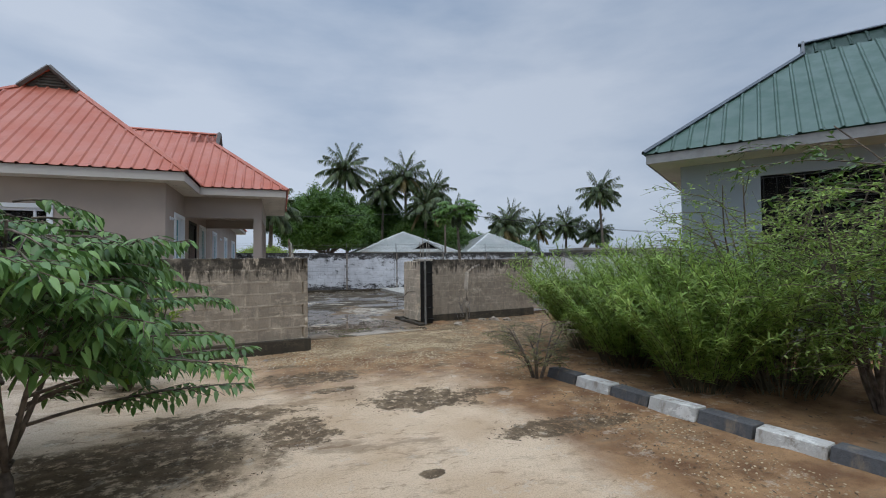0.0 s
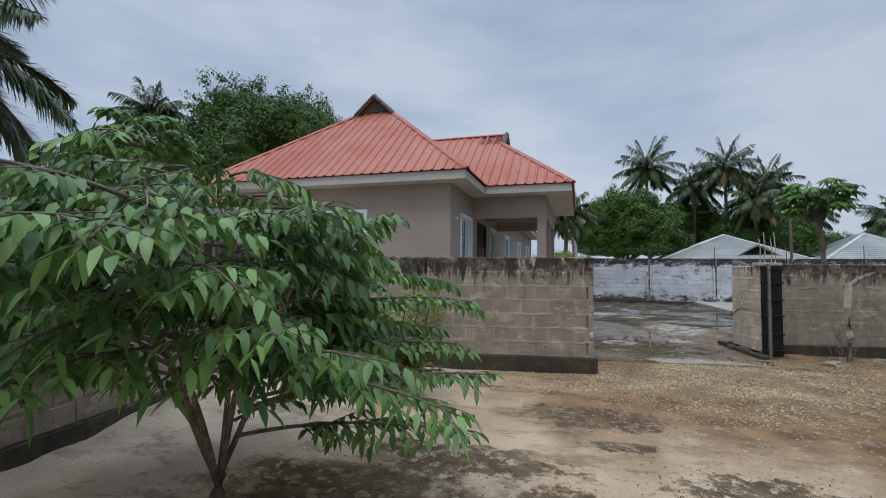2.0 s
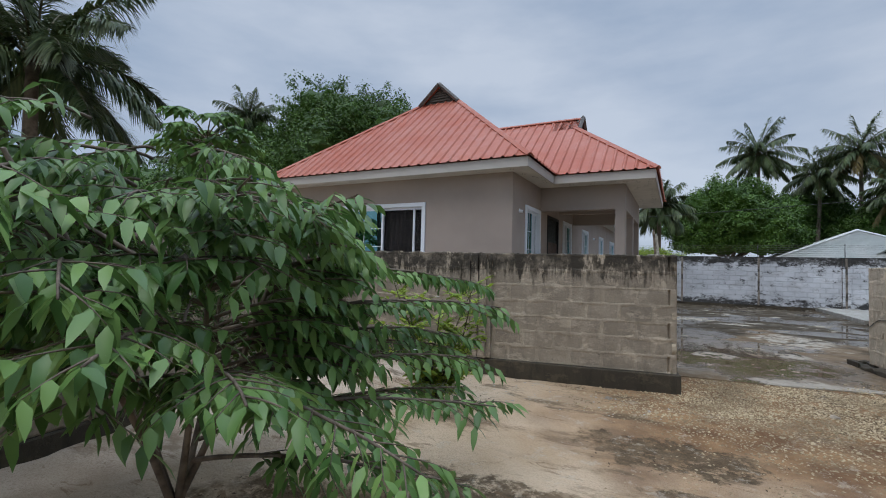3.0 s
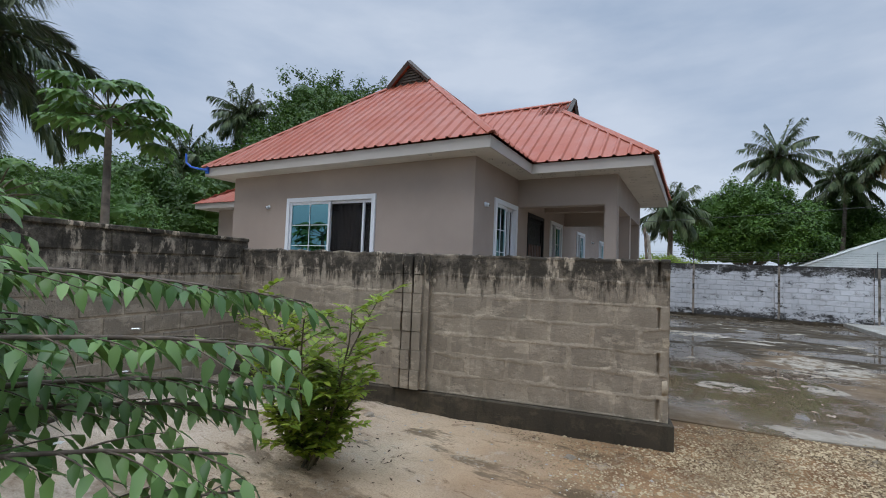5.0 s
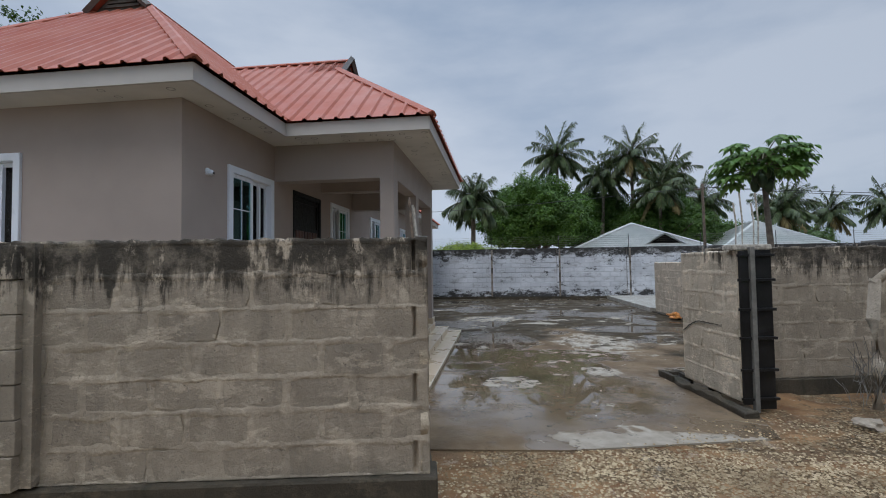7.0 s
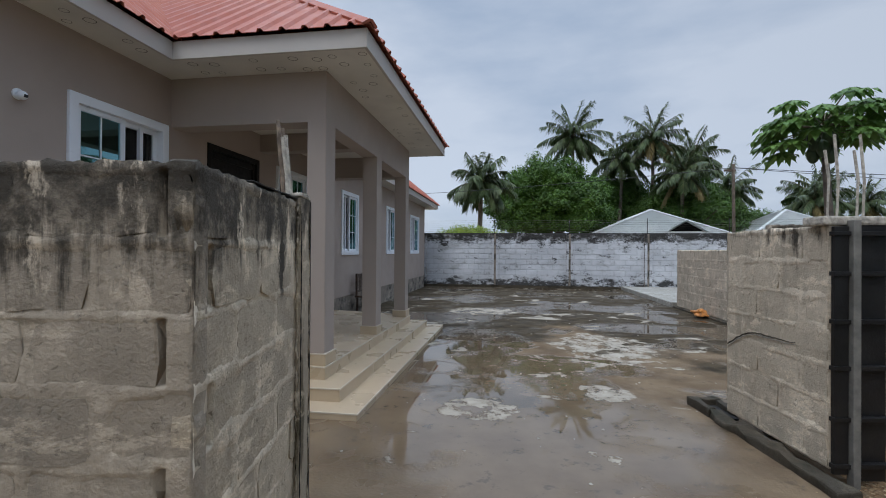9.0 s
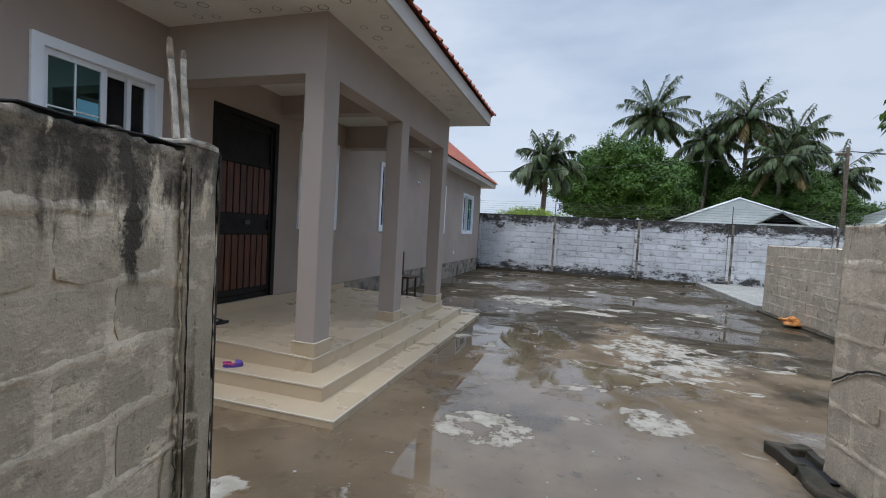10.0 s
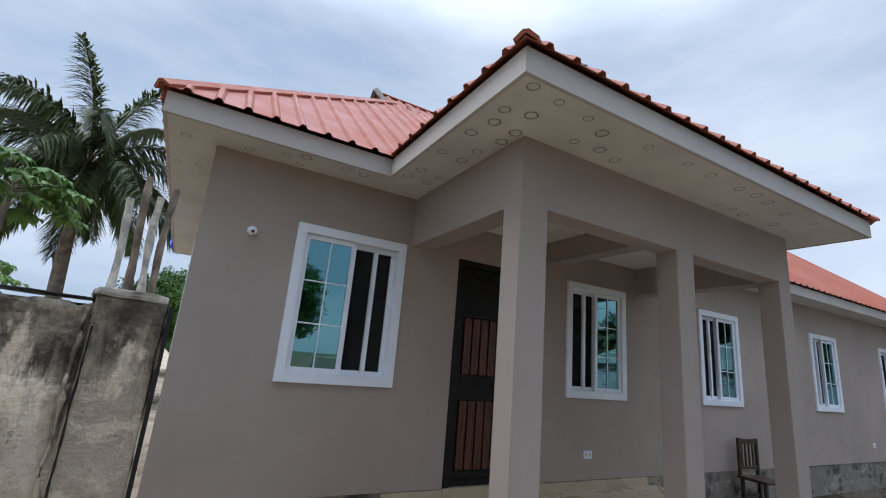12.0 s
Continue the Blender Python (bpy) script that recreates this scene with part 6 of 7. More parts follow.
def coconut_palm(x, y, crown, seed, frond=3.3, lean=0.6, n=24, name="coconut_palm", label="tall coconut palm with feathery drooping fronds", leaflet=0.62, pairs=26, trunk=0.17, upright=False, width=0.06):
    rng = random.Random(seed)
    ob = thing(name, label, "palm tree", at=Matrix.Translation((x, y, -0.1)))
    a0 = rng.uniform(0, 6.28)
    bx, by = lean * math.cos(a0), lean * math.sin(a0)
    bm = bmesh.new()
    steps = 12
    pts = [Vector((bx * (1 - t) ** 2, by * (1 - t) ** 2, crown * t)) for t in (k / steps for k in range(steps + 1))]
    tube(bm, pts, [trunk * (1.25 - 0.5 * k / steps) for k in range(steps + 1)], 9)
    smooth(part("trunk", bm, M_PALM_BARK, ob, "grey ringed palm trunk"))
    top = Vector((0, 0, crown))
    lv, ribs, dry = Leaves(), bmesh.new(), Leaves()
    for k in range(n):
        a = k * 2.39996
        el = (1.3 - 1.7 * (k / n) ** 1.2) if upright else 1.42 - 2.0 * (k / n) + rng.uniform(-0.15, 0.15)
        d = Vector((math.cos(a) * math.cos(el), math.sin(a) * math.cos(el), math.sin(el)))
        L = frond * rng.uniform(0.85, 1.1)
        rp = arc(top, d, L if upright else L * 0.94, 1.45 if upright else 1.05, 9, rng, 0.05)
        tube(ribs, rp, [0.03 * (1 - 0.85 * i / 9) * frond / 3.3 + 0.004 for i in range(10)], 4)
        old = el < -0.28 and not upright
        for j in range(pairs):
            t = 0.14 + 0.85 * j / pairs
            p, pd = along(rp, t)
            side = pd.cross(Vector((0, 0, 1)))
            side = side.normalized() if side.length > 1e-3 else Vector((1, 0, 0))
            ln = leaflet * (math.sin(math.pi * (0.12 + 0.85 * t)) ** 0.6) * rng.uniform(0.85, 1.1)
            for sg in (-1, 1):
                q = side * sg * 0.6 + pd * 0.75 + Vector((0, 0, rng.uniform(-1.0, 0.15) if not upright else rng.uniform(-0.9, 0.6)))
                (dry if old else lv).strip(p, q, Vector((0, 0, 1)), ln, width, rng.uniform(0.3, 0.8))
    part("frond_ribs", ribs, M_TWIG, ob)
    lv.put("fronds", M_PALM, ob)
    if dry.v:
        dry.put("old_fronds", M_PALM_DRY if seed % 3 == 0 else M_PALM, ob, "hanging older fronds")
    if not upright:
        nuts = bmesh.new()
        for k in range(6):
            r = bmesh.ops.create_icosphere(nuts, subdivisions=1, radius=0.14)
            bmesh.ops.translate(nuts, verts=r["verts"], vec=top + Vector((0.3 * math.cos(k), 0.3 * math.sin(k), -0.3)))
        part("coconuts", nuts, M_FRUIT, ob)


for i, (x, y, z, f) in enumerate((
    (7.35, 51.0, 12.3, 3.7), (12.4, 54.2, 10.7, 3.4), (14.9, 53.0, 12.4, 3.7), (19.2, 55.2, 10.9, 3.4), (21.7, 53.6, 7.6, 3.3), (28.3, 52.6, 6.4, 3.2),
    (-0.2, 38.0, 6.2, 2.6), (34.3, 62.0, 8.2, 3.6), (41.0, 65.0, 7.4, 3.3), (39.5, 55.0, 7.0, 3.2), (40.6, 49.0, 10.9, 3.4), (41.4, 51.0, 5.6, 3.0),
    (-29.0, 26.4, 12.7, 2.9), (-29.0, 22.0, 8.0, 3.0), (16.5, 50.0, 8.5, 3.2),
)):
    coconut_palm(x, y, z, 100 + i, f, 0.8, 32, pairs=36, width=0.1, leaflet=0.8)
coconut_palm(-12.9, 7.35, 6.3, 131, 3.4, 0.3, 26, "royal_palm", "royal palm with dense dark plumed fronds", 0.72, 150, 0.17, True, 0.05)


def papaya(x, y, crown, seed, spread=1.05, fruits=9, n=18, label="papaya tree with lobed leaves and green fruit"):
    rng = random.Random(seed)
    ob = thing("papaya_tree", label, "tree", at=Matrix.Translation((x, y, -0.1)))
    bm = bmesh.new()
    tube(bm, [(0.3, 0, 0), (0.12, 0, crown * 0.5), (0, 0, crown)], [0.08, 0.065, 0.045], 8)
    smooth(part("trunk", bm, M_PALM_BARK, ob, "slender pale trunk"))
    stalks, lv = bmesh.new(), Leaves()
    for k in range(n):
        a = k * 2.39996
        el = 0.85 - 0.95 * k / n
        L = spread * rng.uniform(0.55, 1.05)
        pts = arc((0, 0, crown - 0.15 * k / n), Vector((math.cos(a) * math.cos(el), math.sin(a) * math.cos(el), math.sin(el))), L, 0.35, 5, rng, 0.04)
        tube(stalks, pts, [0.014, 0.013, 0.012, 0.011, 0.01, 0.008], 5)
        tip, td = pts[-1], (pts[-1] - pts[-2]).normalized()
        flat = Vector((td.x, td.y, 0)).normalized()
        side = Vector((-flat.y, flat.x, 0))
        for j in range(9):
            b = (j - 4) * 0.62
            ld = flat * math.cos(b) + side * math.sin(b) + Vector((0, 0, -0.35 - 0.1 * rng.random()))
            ln = 0.46 * (1 - 0.09 * abs(j - 4)) * rng.uniform(0.85, 1.1)
            lv.blade(tip, ld, Vector((0, 0, 1)), ln, ln * 0.38, 0.08, 0.35)
            for sg in (-1, 1):
                for w in (0.42, 0.68):
                    s2 = ld.normalized().cross(Vector((0, 0, 1))).normalized()
                    lv.blade(tip + ld.normalized() * ln * w, ld.normalized() * 0.8 + s2 * sg * 0.8, Vector((0, 0, 1)), ln * 0.36, ln * 0.2, 0.05, 0.35)
    part("stalkwork", stalks, M_TWIG, ob)
    lv.put("crown", M_PAPAYA, ob)
    for k in range(fruits):
        bm = bmesh.new()
        bmesh.ops.create_uvsphere(bm, u_segments=12, v_segments=9, radius=1.0)
        a, z = k * 2.39996, crown - 0.2 - 0.035 * k
        bmesh.ops.transform(bm, matrix=Matrix.Translation((0.13 * math.cos(a), 0.13 * math.sin(a), z)) @ Matrix.Diagonal((0.095, 0.095, 0.16, 1)), verts=bm.verts)
        smooth(part("fruit", bm, M_FRUIT, ob, "hanging green papaya"))


papaya(7.1, 16.6, 3.82, 141, 0.72, 11, 28)
papaya(-6.85, 7.8, 3.95, 142, 0.78, 0, 20, "papaya tree with lobed leaves beyond the boundary wall")
papaya(-8.3, 7.0, 2.6, 143, 0.8, 0, 13, "young papaya tree with lobed leaves beyond the wall")


# ---- neighbouring buildings ----
def green_house():
    d, n = Vector((0.5636, -0.826)), Vector((0.826, 0.5636))
    m = Matrix(((d.x, n.x, 0, 7.81), (d.y, n.y, 0, 7.46), (0, 0, 1, 0), (0, 0, 0, 1)))
    ob = thing("green_roofed_house", "grey house with a green metal roof behind the hedge", "house", at=m)
    wall = plain("grey_wall_paint", (0.33, 0.37, 0.42), 0.75, 0.06, 1.0)
    w0 = 0.85
    for r in ((0.6, 2.05, w0, w0 + 0.2, -0.1, 3.75), (5.0, 14, w0, w0 + 0.2, -0.1, 3.75), (2.05, 5.0, w0, w0 + 0.2, -0.1, 1.3), (2.05, 5.0, w0, w0 + 0.2, 3.35, 3.75)):
        part("wall", boxes(r), wall, ob)
    part("wall", boxes((0.6, 0.8, w0 + 0.2, 10, -0.1, 3.75)), wall, ob)
    part("wall", boxes((0.8, 14, 9.8, 10, -0.1, 3.75), (13.8, 14, w0 + 0.2, 9.8, -0.1, 3.75)), wall, ob)
    win = part("window", boxes((2.05, 5.0, w0 + 0.08, w0 + 0.1, 1.3, 3.35)), M_SCREEN, ob, "wide dark window with burglar bars")
    for k in range(14):
        x = 2.1 + 2.85 * k / 13
        part("bar", boxes((x - 0.008, x + 0.008, w0 + 0.03, w0 + 0.046, 1.3, 3.35)), M_BLACK_STEEL, win)
    for k in range(5):
        z = 1.35 + 1.95 * k / 4
        part("bar", boxes((2.05, 5.0, w0 + 0.048, w0 + 0.06, z, z + 0.016)), M_BLACK_STEEL, win)
    # back wall blackened so the window opens onto painted shade
    part("room_back", boxes((1.0, 13, w0 + 2.2, w0 + 2.3, -0.1, 3.7)), M_PAINTED_SHADE, ob)
    t = 0.84
    roof_face("roof_sheet", (0, 0, 3.93), (1, 0), (0, 1), 14.5, 2.9, 2.9 * t, [((0, 0), (1, -1))], M_GREEN_ROOF, ob, 0.3)
    roof_face("roof_sheet", (0, 0, 3.93), (0, 1), (1, 0), 10.4, 2.9, 2.9 * t, [((0, 0), (-1, 1))], M_GREEN_ROOF, ob, 0.3)
    z = 3.93 + 2.9 * t
    roof_face("roof_sheet", (2.9, 2.9, z), (1, 0), (0, 1), 11.6, 0.5, 0.5 * t, [], M_GREEN_ROOF, ob, 0.3)
    roof_face("roof_sheet", (2.9, 10.4, 3.93), (1, 0), (0, -1), 11.6, 7.0, 3.4 * t, [], M_GREEN_ROOF, ob, 0.3)
    part("gablet", boxes((2.9, 2.95, 2.9, 3.9, z, z + 0.34)), wall, ob)
    cap((0, 0, 3.98), (2.9, 2.9, z + 0.05), M_GREEN_TRIM, ob, name="hip_cap")
    cap((2.86, 3.4, z + 0.5 * t + 0.05), (14.5, 3.4, z + 0.5 * t + 0.05), M_GREEN_TRIM, ob)
    part("fascia", boxes((0.05, 14.5, 0.04, 0.08, 3.72, 3.91)), plain("grey_fascia", (0.3, 0.3, 0.3), 0.7), ob, "weathered grey fascia board")
    part("fascia", boxes((0.05, 0.09, 0.08, 10.4, 3.72, 3.91)), M_GREEN_TRIM, ob)
    part("soffit", boxes((0.09, 14.4, 0.08, w0, 3.72, 3.735), (0.09, 0.6, w0, 10.3, 3.72, 3.735)), M_SOFFIT, ob)


green_house()


def pale_hut(x0, x1, y0, y1, eave, apex, ridge, label, dormer=False):
    ob = thing("pale_roofed_house", label, "house", at=pose(0, 0, 0))
    cx, cy = (x0 + x1) / 2, (y0 + y1) / 2
    part("wall", boxes((x0 + 0.6, x1 - 0.6, y0 + 0.6, y1 - 0.6, -0.1, eave)), plain("cream_wall_paint", (0.4, 0.38, 0.34), 0.8), ob)
    bm = bmesh.new()
    c = [bm.verts.new(v) for v in ((x0, y0, eave), (x1, y0, eave), (x1, y1, eave), (x0, y1, eave))]
    a, b = bm.verts.new((cx, cy - ridge, apex)), bm.verts.new((cx, cy + ridge, apex))
    for f in ((c[0], c[1], a), (c[1], c[2], b, a), (c[2], c[3], b), (c[3], c[0], a, b)):
        bm.faces.new(f)
    bmesh.ops.solidify(bm, geom=list(bm.faces), thickness=0.06)
    part("roof", bm, M_WHITE_ROOF, ob, "pale iron sheet roof")
    for p, q in ((c0, c1) for c0, c1 in (((x0, y0, eave), (cx, cy - ridge, apex)), ((x1, y0, eave), (cx, cy - ridge, apex)))):
        cap(p, q, M_WHITE_ROOF, ob, 0.16, 0.05, "hip_cap")
    if dormer:
        gx, gy = cx + 1.75, y0 + 0.3
        bm = bmesh.new()
        f = [bm.verts.new(v) for v in ((gx - 1.9, gy, eave), (gx + 1.9, gy, eave), (gx, gy, eave + 1.15), (gx - 1.9, gy + 3, eave + 0.02), (gx + 1.9, gy + 3, eave + 0.02), (gx, gy + 3, eave + 1.15))]
        bm.faces.new((f[0], f[2], f[5], f[3]))
        bm.faces.new((f[2], f[1], f[4], f[5]))
        bmesh.ops.solidify(bm, geom=list(bm.faces), thickness=0.08)
        part("dormer_roof", bm, M_WHITE_ROOF, ob)
        bm = bmesh.new()
        bm.faces.new([bm.verts.new(v) for v in ((gx - 1.7, gy + 0.15, eave), (gx + 1.7, gy + 0.15, eave), (gx, gy + 0.15, eave + 1.02))])
        bmesh.ops.solidify(bm, geom=list(bm.faces), thickness=0.05)
        part("dormer_gable", bm, M_BLACK_STEEL, ob, "dark gable under the pale roof")


pale_hut(7.2, 17.6, 42.0, 50.0, 2.72, 4.85, 1.2, "house with a pale iron roof beyond the white wall", True)
pale_hut(20.2, 29.2, 46.5, 55.0, 2.85, 5.25, 0.6, "small house with a pale pyramid roof beyond the wall")
shed = thing("long_shed", "long low grey building far beyond the wall", "building", at=pose(0, 0, 0))
part("wall", boxes((34, 58, 44, 50, -0.1, 2.9)), plain("grey_shed_wall", (0.3, 0.29, 0.27), 0.9), shed)
part("roof", boxes((33.5, 58.5, 43.5, 50.5, 2.9, 3.25), bevel=0.05), plain("grey_shed_roof", (0.25, 0.24, 0.22), 0.8, 0.3, 0.5), shed)


def utility_pole():
    ob = thing("utility_pole", "old timber utility pole with crossing wires", "pole", at=pose(10.9, 28.3, -0.1))
    bm = bmesh.new()
    tube(bm, [(0, 0, 0), (0.03, 0, 2.6), (0, 0, 5.3)], [0.08, 0.07, 0.06], 8)
    smooth(part("shaft", bm, M_BARK, ob))
    part("cross_arm", boxes((-0.35, 0.1, -0.04, 0.04, 5.0, 5.08)), M_BARK, ob)
    for k, (x, y, z) in enumerate(((28, 6, 4.6), (-26, 12, 5.6), (26, -4, 3.4))):
        bm = bmesh.new()
        pts = [(x * t, y * t, 5.15 + (z - 5.15) * t - 1.2 * t * (1 - t)) for t in (i / 14 for i in range(15))]
        tube(bm, pts, [0.012] * 15, 4)
        part("wire", bm, M_BLACK_STEEL, ob)


utility_pole()

# ---- kerb ----
KERB = "painted cement kerb stone in black and white stripes"
M_KERB_W = concrete("white_kerb_paint", (0.6, 0.585, 0.54), (0.46, 0.43, 0.37), (0.17, 0.125, 0.08), wear=0.85)
M_KERB_B = concrete("black_kerb_paint", (0.07, 0.07, 0.072), (0.1, 0.1, 0.1), (0.24, 0.18, 0.12), wear=0.7)
for k in range(13):
    y = -1.5 + 0.56 * k
    x = 4.44 + 0.176 * (5.1 - y)
    bm = bmesh.new()
    box(bm, -0.16, 0.12, 0, 0.545, -0.14, 0.1, bevel=0.018)
    for v in bm.verts:
        if v.co.z > 0.05 and v.co.x < -0.05:
            v.co.x += 0.07
        v.co += Vector((0.008 * noise.noise(v.co * 5 + Vector((k, 0, 0))), 0.006 * noise.noise(v.co * 6 + Vector((0, k, 0))), 0.01 * noise.noise(v.co * 4 + Vector((k, k, 0)))))
    st = thing("kerb_stone", KERB, "kerb", group="kerb stones", at=pose(x, y, -0.06 + 0.01 * math.sin(k * 2.3), 0, 1.2 * math.sin(k * 1.7), 10 + 2 * math.sin(k * 2.9)), data=mesh_of(bm, "kerb_stone", M_KERB_W if k % 2 else M_KERB_B))


# ---- small things ----
def wooden_chair():
    ob = thing("wooden_chair", "dark wooden chair with slatted back by the wall", "chair", at=pose(-1.42, 18.15, 0, 0, 0, 80))
    wood = plain("dark_brown_wood", (0.05, 0.028, 0.016), 0.45, 0.3, 12)
    part("seat", boxes((-0.22, 0.22, -0.22, 0.22, 0.43, 0.47), bevel=0.012), wood, ob)
    for x, y in ((-0.19, -0.19), (0.15, -0.19), (-0.19, 0.15), (0.15, 0.15)):
        part("leg", boxes((x, x + 0.04, y, y + 0.04, 0, 0.43), bevel=0.004), wood, ob)
    for x in (-0.2, 0.16):
        part("back_post", boxes((x, x + 0.04, 0.17, 0.21, 0.47, 0.98), bevel=0.005), wood, ob)
    part("top_rail", boxes((-0.16, 0.16, 0.175, 0.205, 0.9, 0.97), bevel=0.006), wood, ob)
    part("low_rail", boxes((-0.16, 0.16, 0.175, 0.205, 0.55, 0.59), bevel=0.004), wood, ob)
    for k in range(4):
        x = -0.125 + 0.075 * k
        part("slat", boxes((x - 0.015, x + 0.015, 0.18, 0.2, 0.59, 0.9), bevel=0.003), wood, ob)
    for y in (-0.18, 0.16):
        part("stretcher", boxes((-0.15, 0.15, y, y + 0.02, 0.2, 0.23)), wood, ob)


wooden_chair()


def sole(length, width, h, mat, name, parent, z=0.0):
    bm = bmesh.new()
    n = 20
    lo, hi = [], []
    for k in range(n):
        a = 2 * math.pi * k / n
        y = length / 2 * math.cos(a)
        x = width / 2 * math.sin(a) * (1.0 + 0.18 * math.cos(a))
        lo.append(bm.verts.new((x, y, z)))
        hi.append(bm.verts.new((x, y, z + h)))
    bm.faces.new(list(reversed(lo)))
    bm.faces.new(hi)
    for k in range(n):
        bm.faces.new((lo[k], lo[(k + 1) % n], hi[(k + 1) % n], hi[k]))
    return part(name, bm, mat, parent)


M_FOAM = plain("black_foam", (0.012, 0.012, 0.013), 0.7)
M_PINK = plain("pink_rubber", (0.55, 0.06, 0.22), 0.55)
M_PURPLE = plain("purple_rubber", (0.13, 0.07, 0.36), 0.55)


def flip_flop(x, y, z, turn):
    ob = thing("flip_flop", "black rubber flip-flop on the tiled porch floor", "sandal", group="pair of flip-flops", at=pose(x, y, z, 0, 0, turn))
    sole(0.27, 0.1, 0.018, M_FOAM, "sole", ob)
    for sg in (-1, 1):
        bm = bmesh.new()
        tube(bm, [(0, 0.07, 0.018), (sg * 0.03, 0.02, 0.05), (sg * 0.045, -0.04, 0.016)], [0.006, 0.008, 0.007], 6)
        part("strap", bm, M_FOAM, ob)


flip_flop(-1.56, 12.62, FL + 0.059, 25)
flip_flop(-1.46, 12.86, FL + 0.055, -12)


def clog(x, y, z, turn):
    ob = thing("child_clog", "small pink and purple rubber clog on the step", "shoe", group="pair of clogs", at=pose(x, y, z, 0, 0, turn))
    sole(0.17, 0.075, 0.02, M_PURPLE, "sole", ob)
    bm = bmesh.new()
    bmesh.ops.create_uvsphere(bm, u_segments=16, v_segments=10, radius=1.0)
    bmesh.ops.transform(bm, matrix=Matrix.Translation((0, 0.035, 0.02)) @ Matrix.Diagonal((0.037, 0.05, 0.042, 1)), verts=bm.verts)
    bmesh.ops.delete(bm, geom=[v for v in bm.verts if v.co.z < 0.018 or v.co.y < 0.01], context="VERTS")
    bmesh.ops.solidify(bm, geom=list(bm.faces), thickness=0.004)
    smooth(part("upper", bm, M_PURPLE, ob))
    bm = bmesh.new()
    tube(bm, [(0.036 * math.cos(a), -0.015 - 0.065 * math.sin(a), 0.028 + 0.012 * math.sin(a)) for a in (math.pi * k / 10 for k in range(11))], [0.009] * 11, 6)
    part("heel_rim", bm, M_PINK, ob)
    sole(0.13, 0.055, 0.004, M_PINK, "insole", ob, 0.019)


clog(-0.69, 12.25, S2, -50)
clog(-1.62, 12.27, S2, 200)


def wall_fitting(name, label, m, kind):
    ob = thing(name, label, "socket" if kind == "socket" else "camera", at=m)
    if kind == "socket":
        part("plate", boxes((-0.07, 0.07, -0.01, 0, -0.045, 0.045), bevel=0.003), M_UPVC, ob)
        for x in (-0.045, 0.015):
            part("outlet", boxes((x, x + 0.03, -0.013, -0.009, -0.02, 0.02)), M_NOSING, ob)
    else:
        bm = bmesh.new()
        tube(bm, [(0, 0, 0), (0, -0.012, 0), (0, -0.02, 0)], [0.042, 0.042, 0.03], 14)
        part("base", bm, M_UPVC, ob)
        bm = bmesh.new()
        bmesh.ops.create_uvsphere(bm, u_segments=14, v_segments=9, radius=0.034)
        bmesh.ops.translate(bm, verts=bm.verts, vec=(0, -0.045, -0.012))
        smooth(part("dome", bm, M_UPVC, ob))
        part("lens", boxes((-0.012, 0.012, -0.085, -0.07, -0.03, -0.008), bevel=0.003), M_BLACK_STEEL, ob, "dark lens")


wall_fitting("wall_socket", "white double wall socket on the porch wall", east_at(15.03, 0.77), "socket")
wall_fitting("wall_socket", "white socket low on the side wall", east_at(23.2, 0.8), "socket")
for y in (10.91, 19.6):
    wall_fitting("security_camera", "small white security camera on the taupe wall", east_at(y, 2.66), "camera")
wall_fitting("security_camera", "small white security camera on the front wall", Matrix.Translation((-6.35, Y1, 2.7)), "camera")

bracket = thing("blue_pipe", "bent bright blue pipe fixed to the roof corner", "pipe", at=pose(0, 0, 0))
M_BLUE = plain("blue_plastic", (0.02, 0.12, 0.55), 0.4)
bm = bmesh.new()
tube(bm, [(-7.75, 10.06, 3.47), (-8.0, 10.02, 3.5), (-8.25, 10.0, 3.56), (-8.4, 9.98, 3.66), (-8.43, 9.98, 3.85)], [0.022] * 5, 8)
part("pipe", bm, M_BLUE, bracket)
part("clamp", boxes((-7.85, -7.76, 10.06, 10.1, 3.4, 3.53), bevel=0.008), M_BLUE, bracket)


def crumpled(name, label, x, y, z, mat, r, seed, category):
    bm = bmesh.new()
    bmesh.ops.create_icosphere(bm, subdivisions=3, radius=r)
    for v in bm.verts:
        v.co *= 1 + 0.55 * noise.noise(v.co * (3.0 / r) * 0.5 + Vector((seed, 0, 0)))
        v.co.z = max(v.co.z * 0.6, -r * 0.3)
    return thing(name, label, category, at=pose(x, y, z + r * 0.3), data=mesh_of(bm, name, mat))


crumpled("plastic_bag", "crumpled orange plastic bag by the low wall", 6.2, 19.3, 0.05, plain("orange_plastic", (0.6, 0.24, 0.06), 0.4, 0.3, 12), 0.17, 3, "bag")
for i, (x, y, r) in enumerate(((4.9, 11.0, 0.12), (6.2, 11.55, 0.14), (5.9, 11.7, 0.1), (6.6, 11.5, 0.12), (2.55, 9.1, 0.05), (0.2, 8.55, 0.05), (-1.9, 8.3, 0.06))):
    crumpled("stone", "rough grey stone lying on the earth", x, y, ground_height(x, y) - 0.02, M_BLOCK, r, i, "stone")


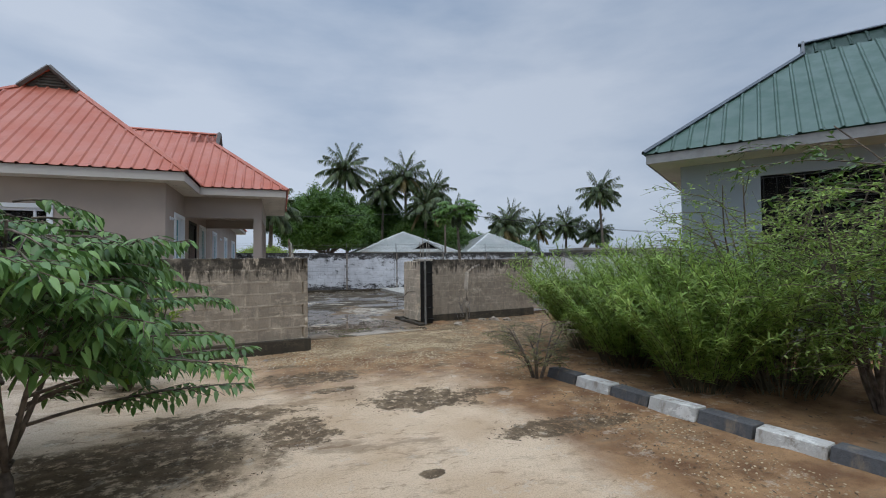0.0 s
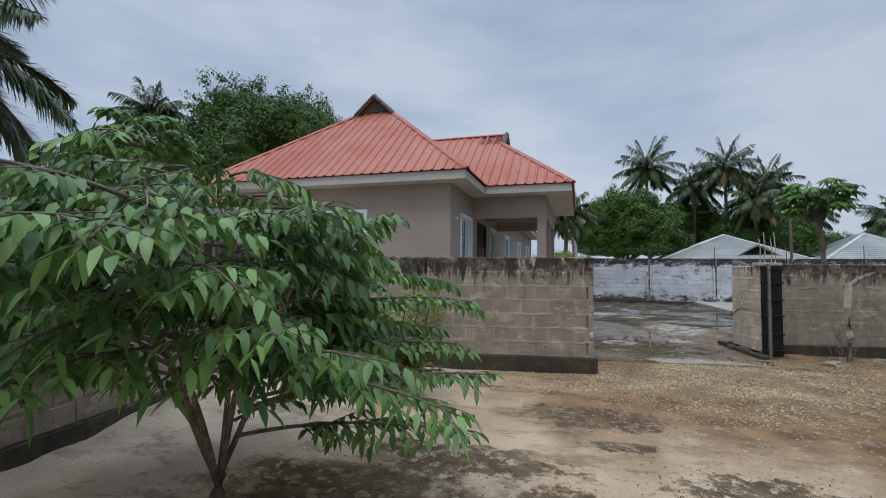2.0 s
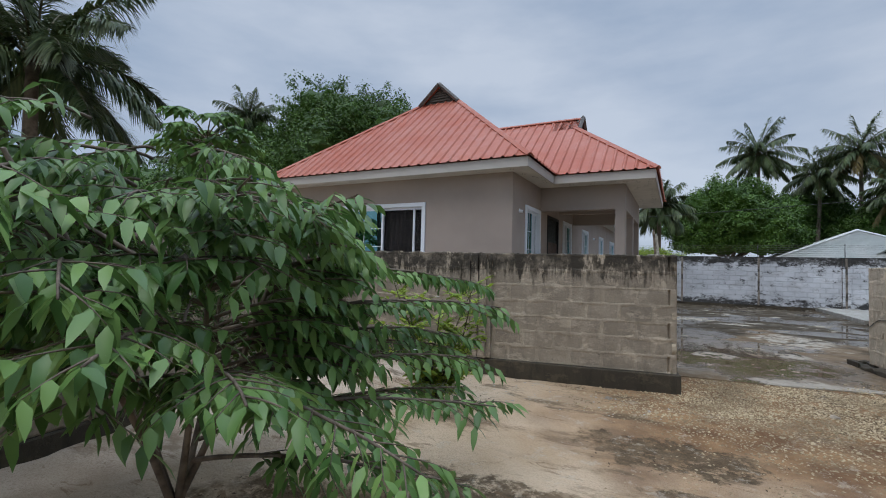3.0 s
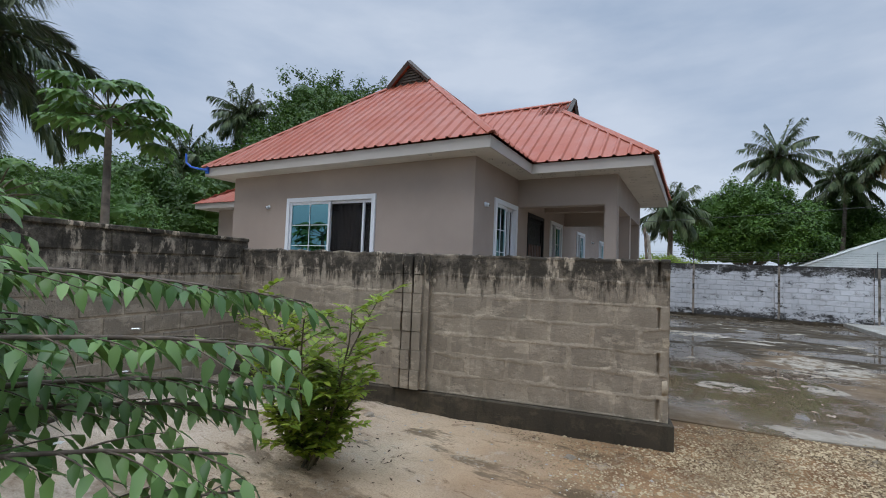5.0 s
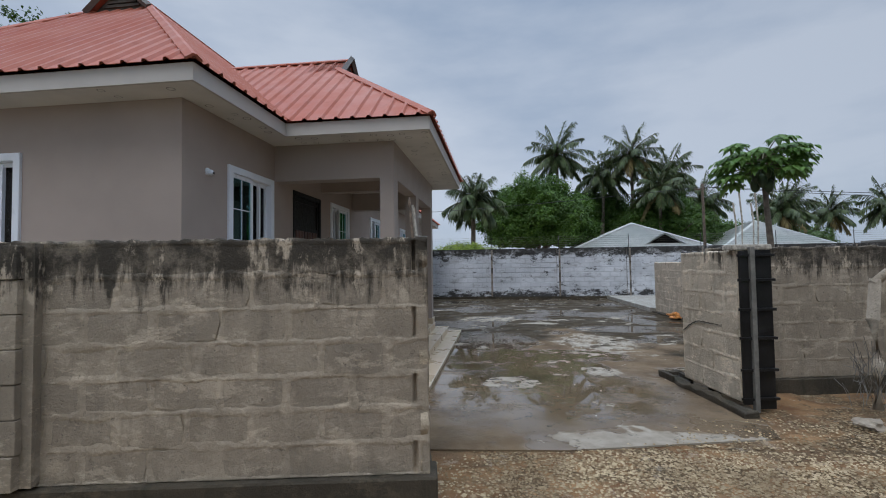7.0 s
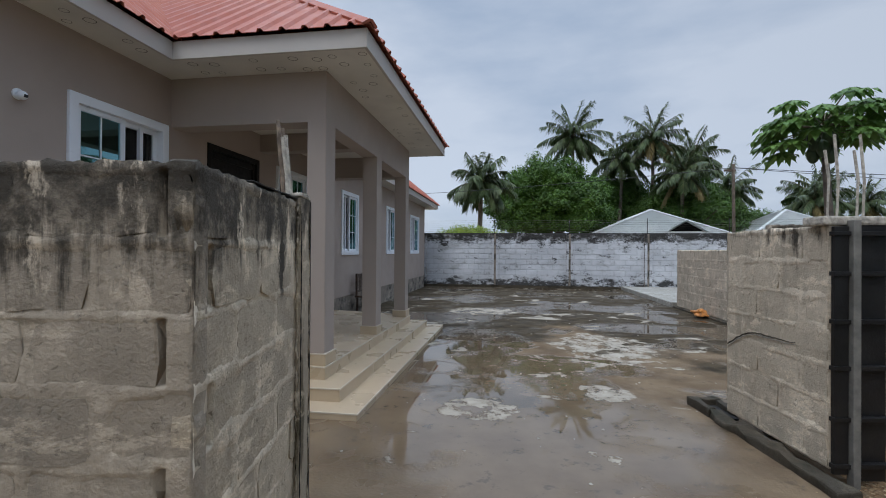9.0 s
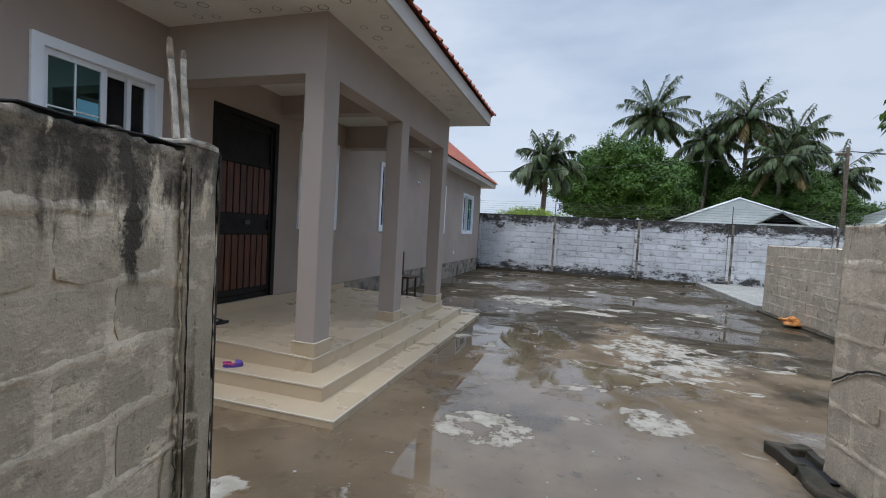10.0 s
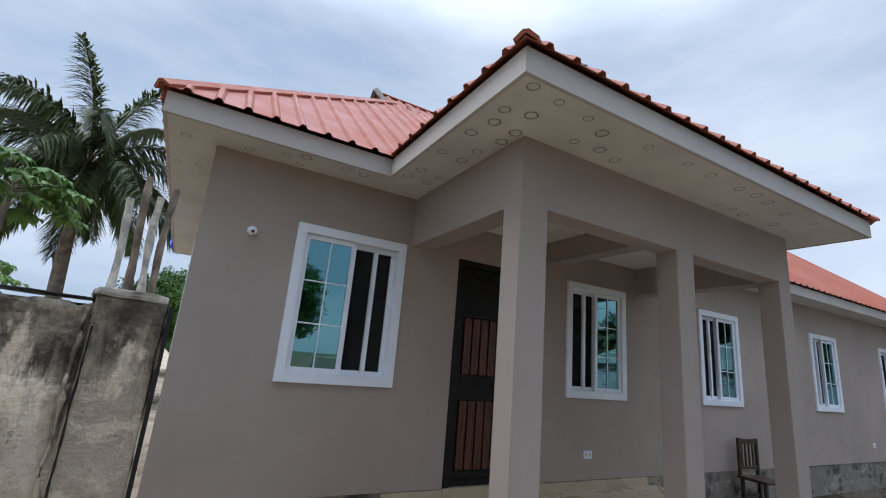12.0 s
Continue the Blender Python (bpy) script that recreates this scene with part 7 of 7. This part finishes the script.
def scatter(name, label, mat, rows, flat=False, seed=1):
    """Small stones or fallen leaves strewn over patches (x, y, rx, ry, count, size)."""
    rng = random.Random(seed)
    v, f = [], []
    for x0, y0, rx, ry, count, size in rows:
        for _ in range(count):
            a, r = rng.uniform(0, 6.283), math.sqrt(rng.random()) * (1 + 0.5 * rng.random())
            x, y = x0 + rx * r * math.cos(a), y0 + ry * r * math.sin(a)
            on_yard = y > 10.35 and 0.6 < x
            z = 0.0 if on_yard else ground_height(x, y)
            s = size * rng.uniform(0.5, 1.5)
            k = len(v)
            if flat:
                b, t = rng.uniform(0, 6.283), rng.uniform(0.1, 0.5)
                d, e = Vector((math.cos(b), math.sin(b), 0)), Vector((-math.sin(b), math.cos(b), t))
                p = Vector((x, y, z + 0.006))
                v += [p - d * s, p - d * s * 0.1 + e * s * 0.35, p + d * s + Vector((0, 0, s * 0.3)), p - d * s * 0.1 - e * s * 0.35 + Vector((0, 0, s * 0.3))]
                f += [(k, k + 1, k + 2, k + 3)]
            else:
                b = rng.uniform(0, 1.57)
                ring = [Vector((x + s * rng.uniform(0.7, 1.2) * math.cos(b + q * 1.571), y + s * rng.uniform(0.7, 1.2) * math.sin(b + q * 1.571), z + s * 0.15)) for q in range(4)]
                v += ring + [Vector((x, y, z + s * rng.uniform(0.5, 0.9))), Vector((x, y, z - s * 0.3))]
                for q in range(4):
                    f += [(k + q, k + (q + 1) % 4, k + 4), (k + (q + 1) % 4, k + q, k + 5)]
    return tagged(new(name, raw_mesh(name, v, f, mat)), label, name, kind="stuff")


scatter("gravel", "yellow-brown gravel strewn before the gateway", M_GRAVEL, [(2.6, 9.3, 1.6, 0.7, 9000, 0.0115), (2.2, 8.3, 1.7, 0.8, 4500, 0.0105), (4.6, 9.9, 1.3, 1.0, 3500, 0.0115), (0.6, 8.5, 1.0, 0.5, 1100, 0.01), (3.2, 10.0, 1.2, 0.3, 1800, 0.012), (2.6, 8.9, 2.2, 1.0, 700, 0.02), (2.6, 6.6, 1.6, 0.9, 900, 0.011), (4.0, 2.6, 0.4, 1.8, 900, 0.011)], seed=4)
M_CRUMB = plain("pale_crumbs", (0.4, 0.37, 0.32), 0.9)
scatter("crumbs", "small pale mortar crumbs on the wet yard", M_CRUMB, [(2.2, 12.8, 1.8, 1.8, 40, 0.011), (3.5, 17.0, 2.0, 3.0, 35, 0.016), (-0.8, 11.2, 0.8, 0.4, 25, 0.012), (-0.5, 8.2, 1.2, 0.5, 60, 0.014)], seed=5)
scatter("leaf_litter", "dark fallen leaves and bark bits on the ground", M_LITTER, [(-0.8, 4.4, 1.0, 0.8, 420, 0.016), (2.15, 5.4, 0.7, 0.4, 500, 0.016), (0.6, 4.8, 0.35, 0.45, 260, 0.014), (3.25, 3.9, 0.7, 0.25, 300, 0.018), (3.9, 3.2, 0.5, 1.4, 500, 0.02), (4.3, 5.6, 0.6, 1.2, 260, 0.02), (0.9, 7.0, 0.7, 0.4, 160, 0.014), (-1.6, 7.3, 0.7, 0.6, 120, 0.02), (5.6, 4.5, 0.8, 2.5, 500, 0.025), (-0.4, 8.85, 1.3, 0.12, 260, 0.014), (1.1, 9.2, 0.3, 0.2, 60, 0.014), (5.8, 11.6, 1.0, 0.3, 260, 0.018)], True, 6)
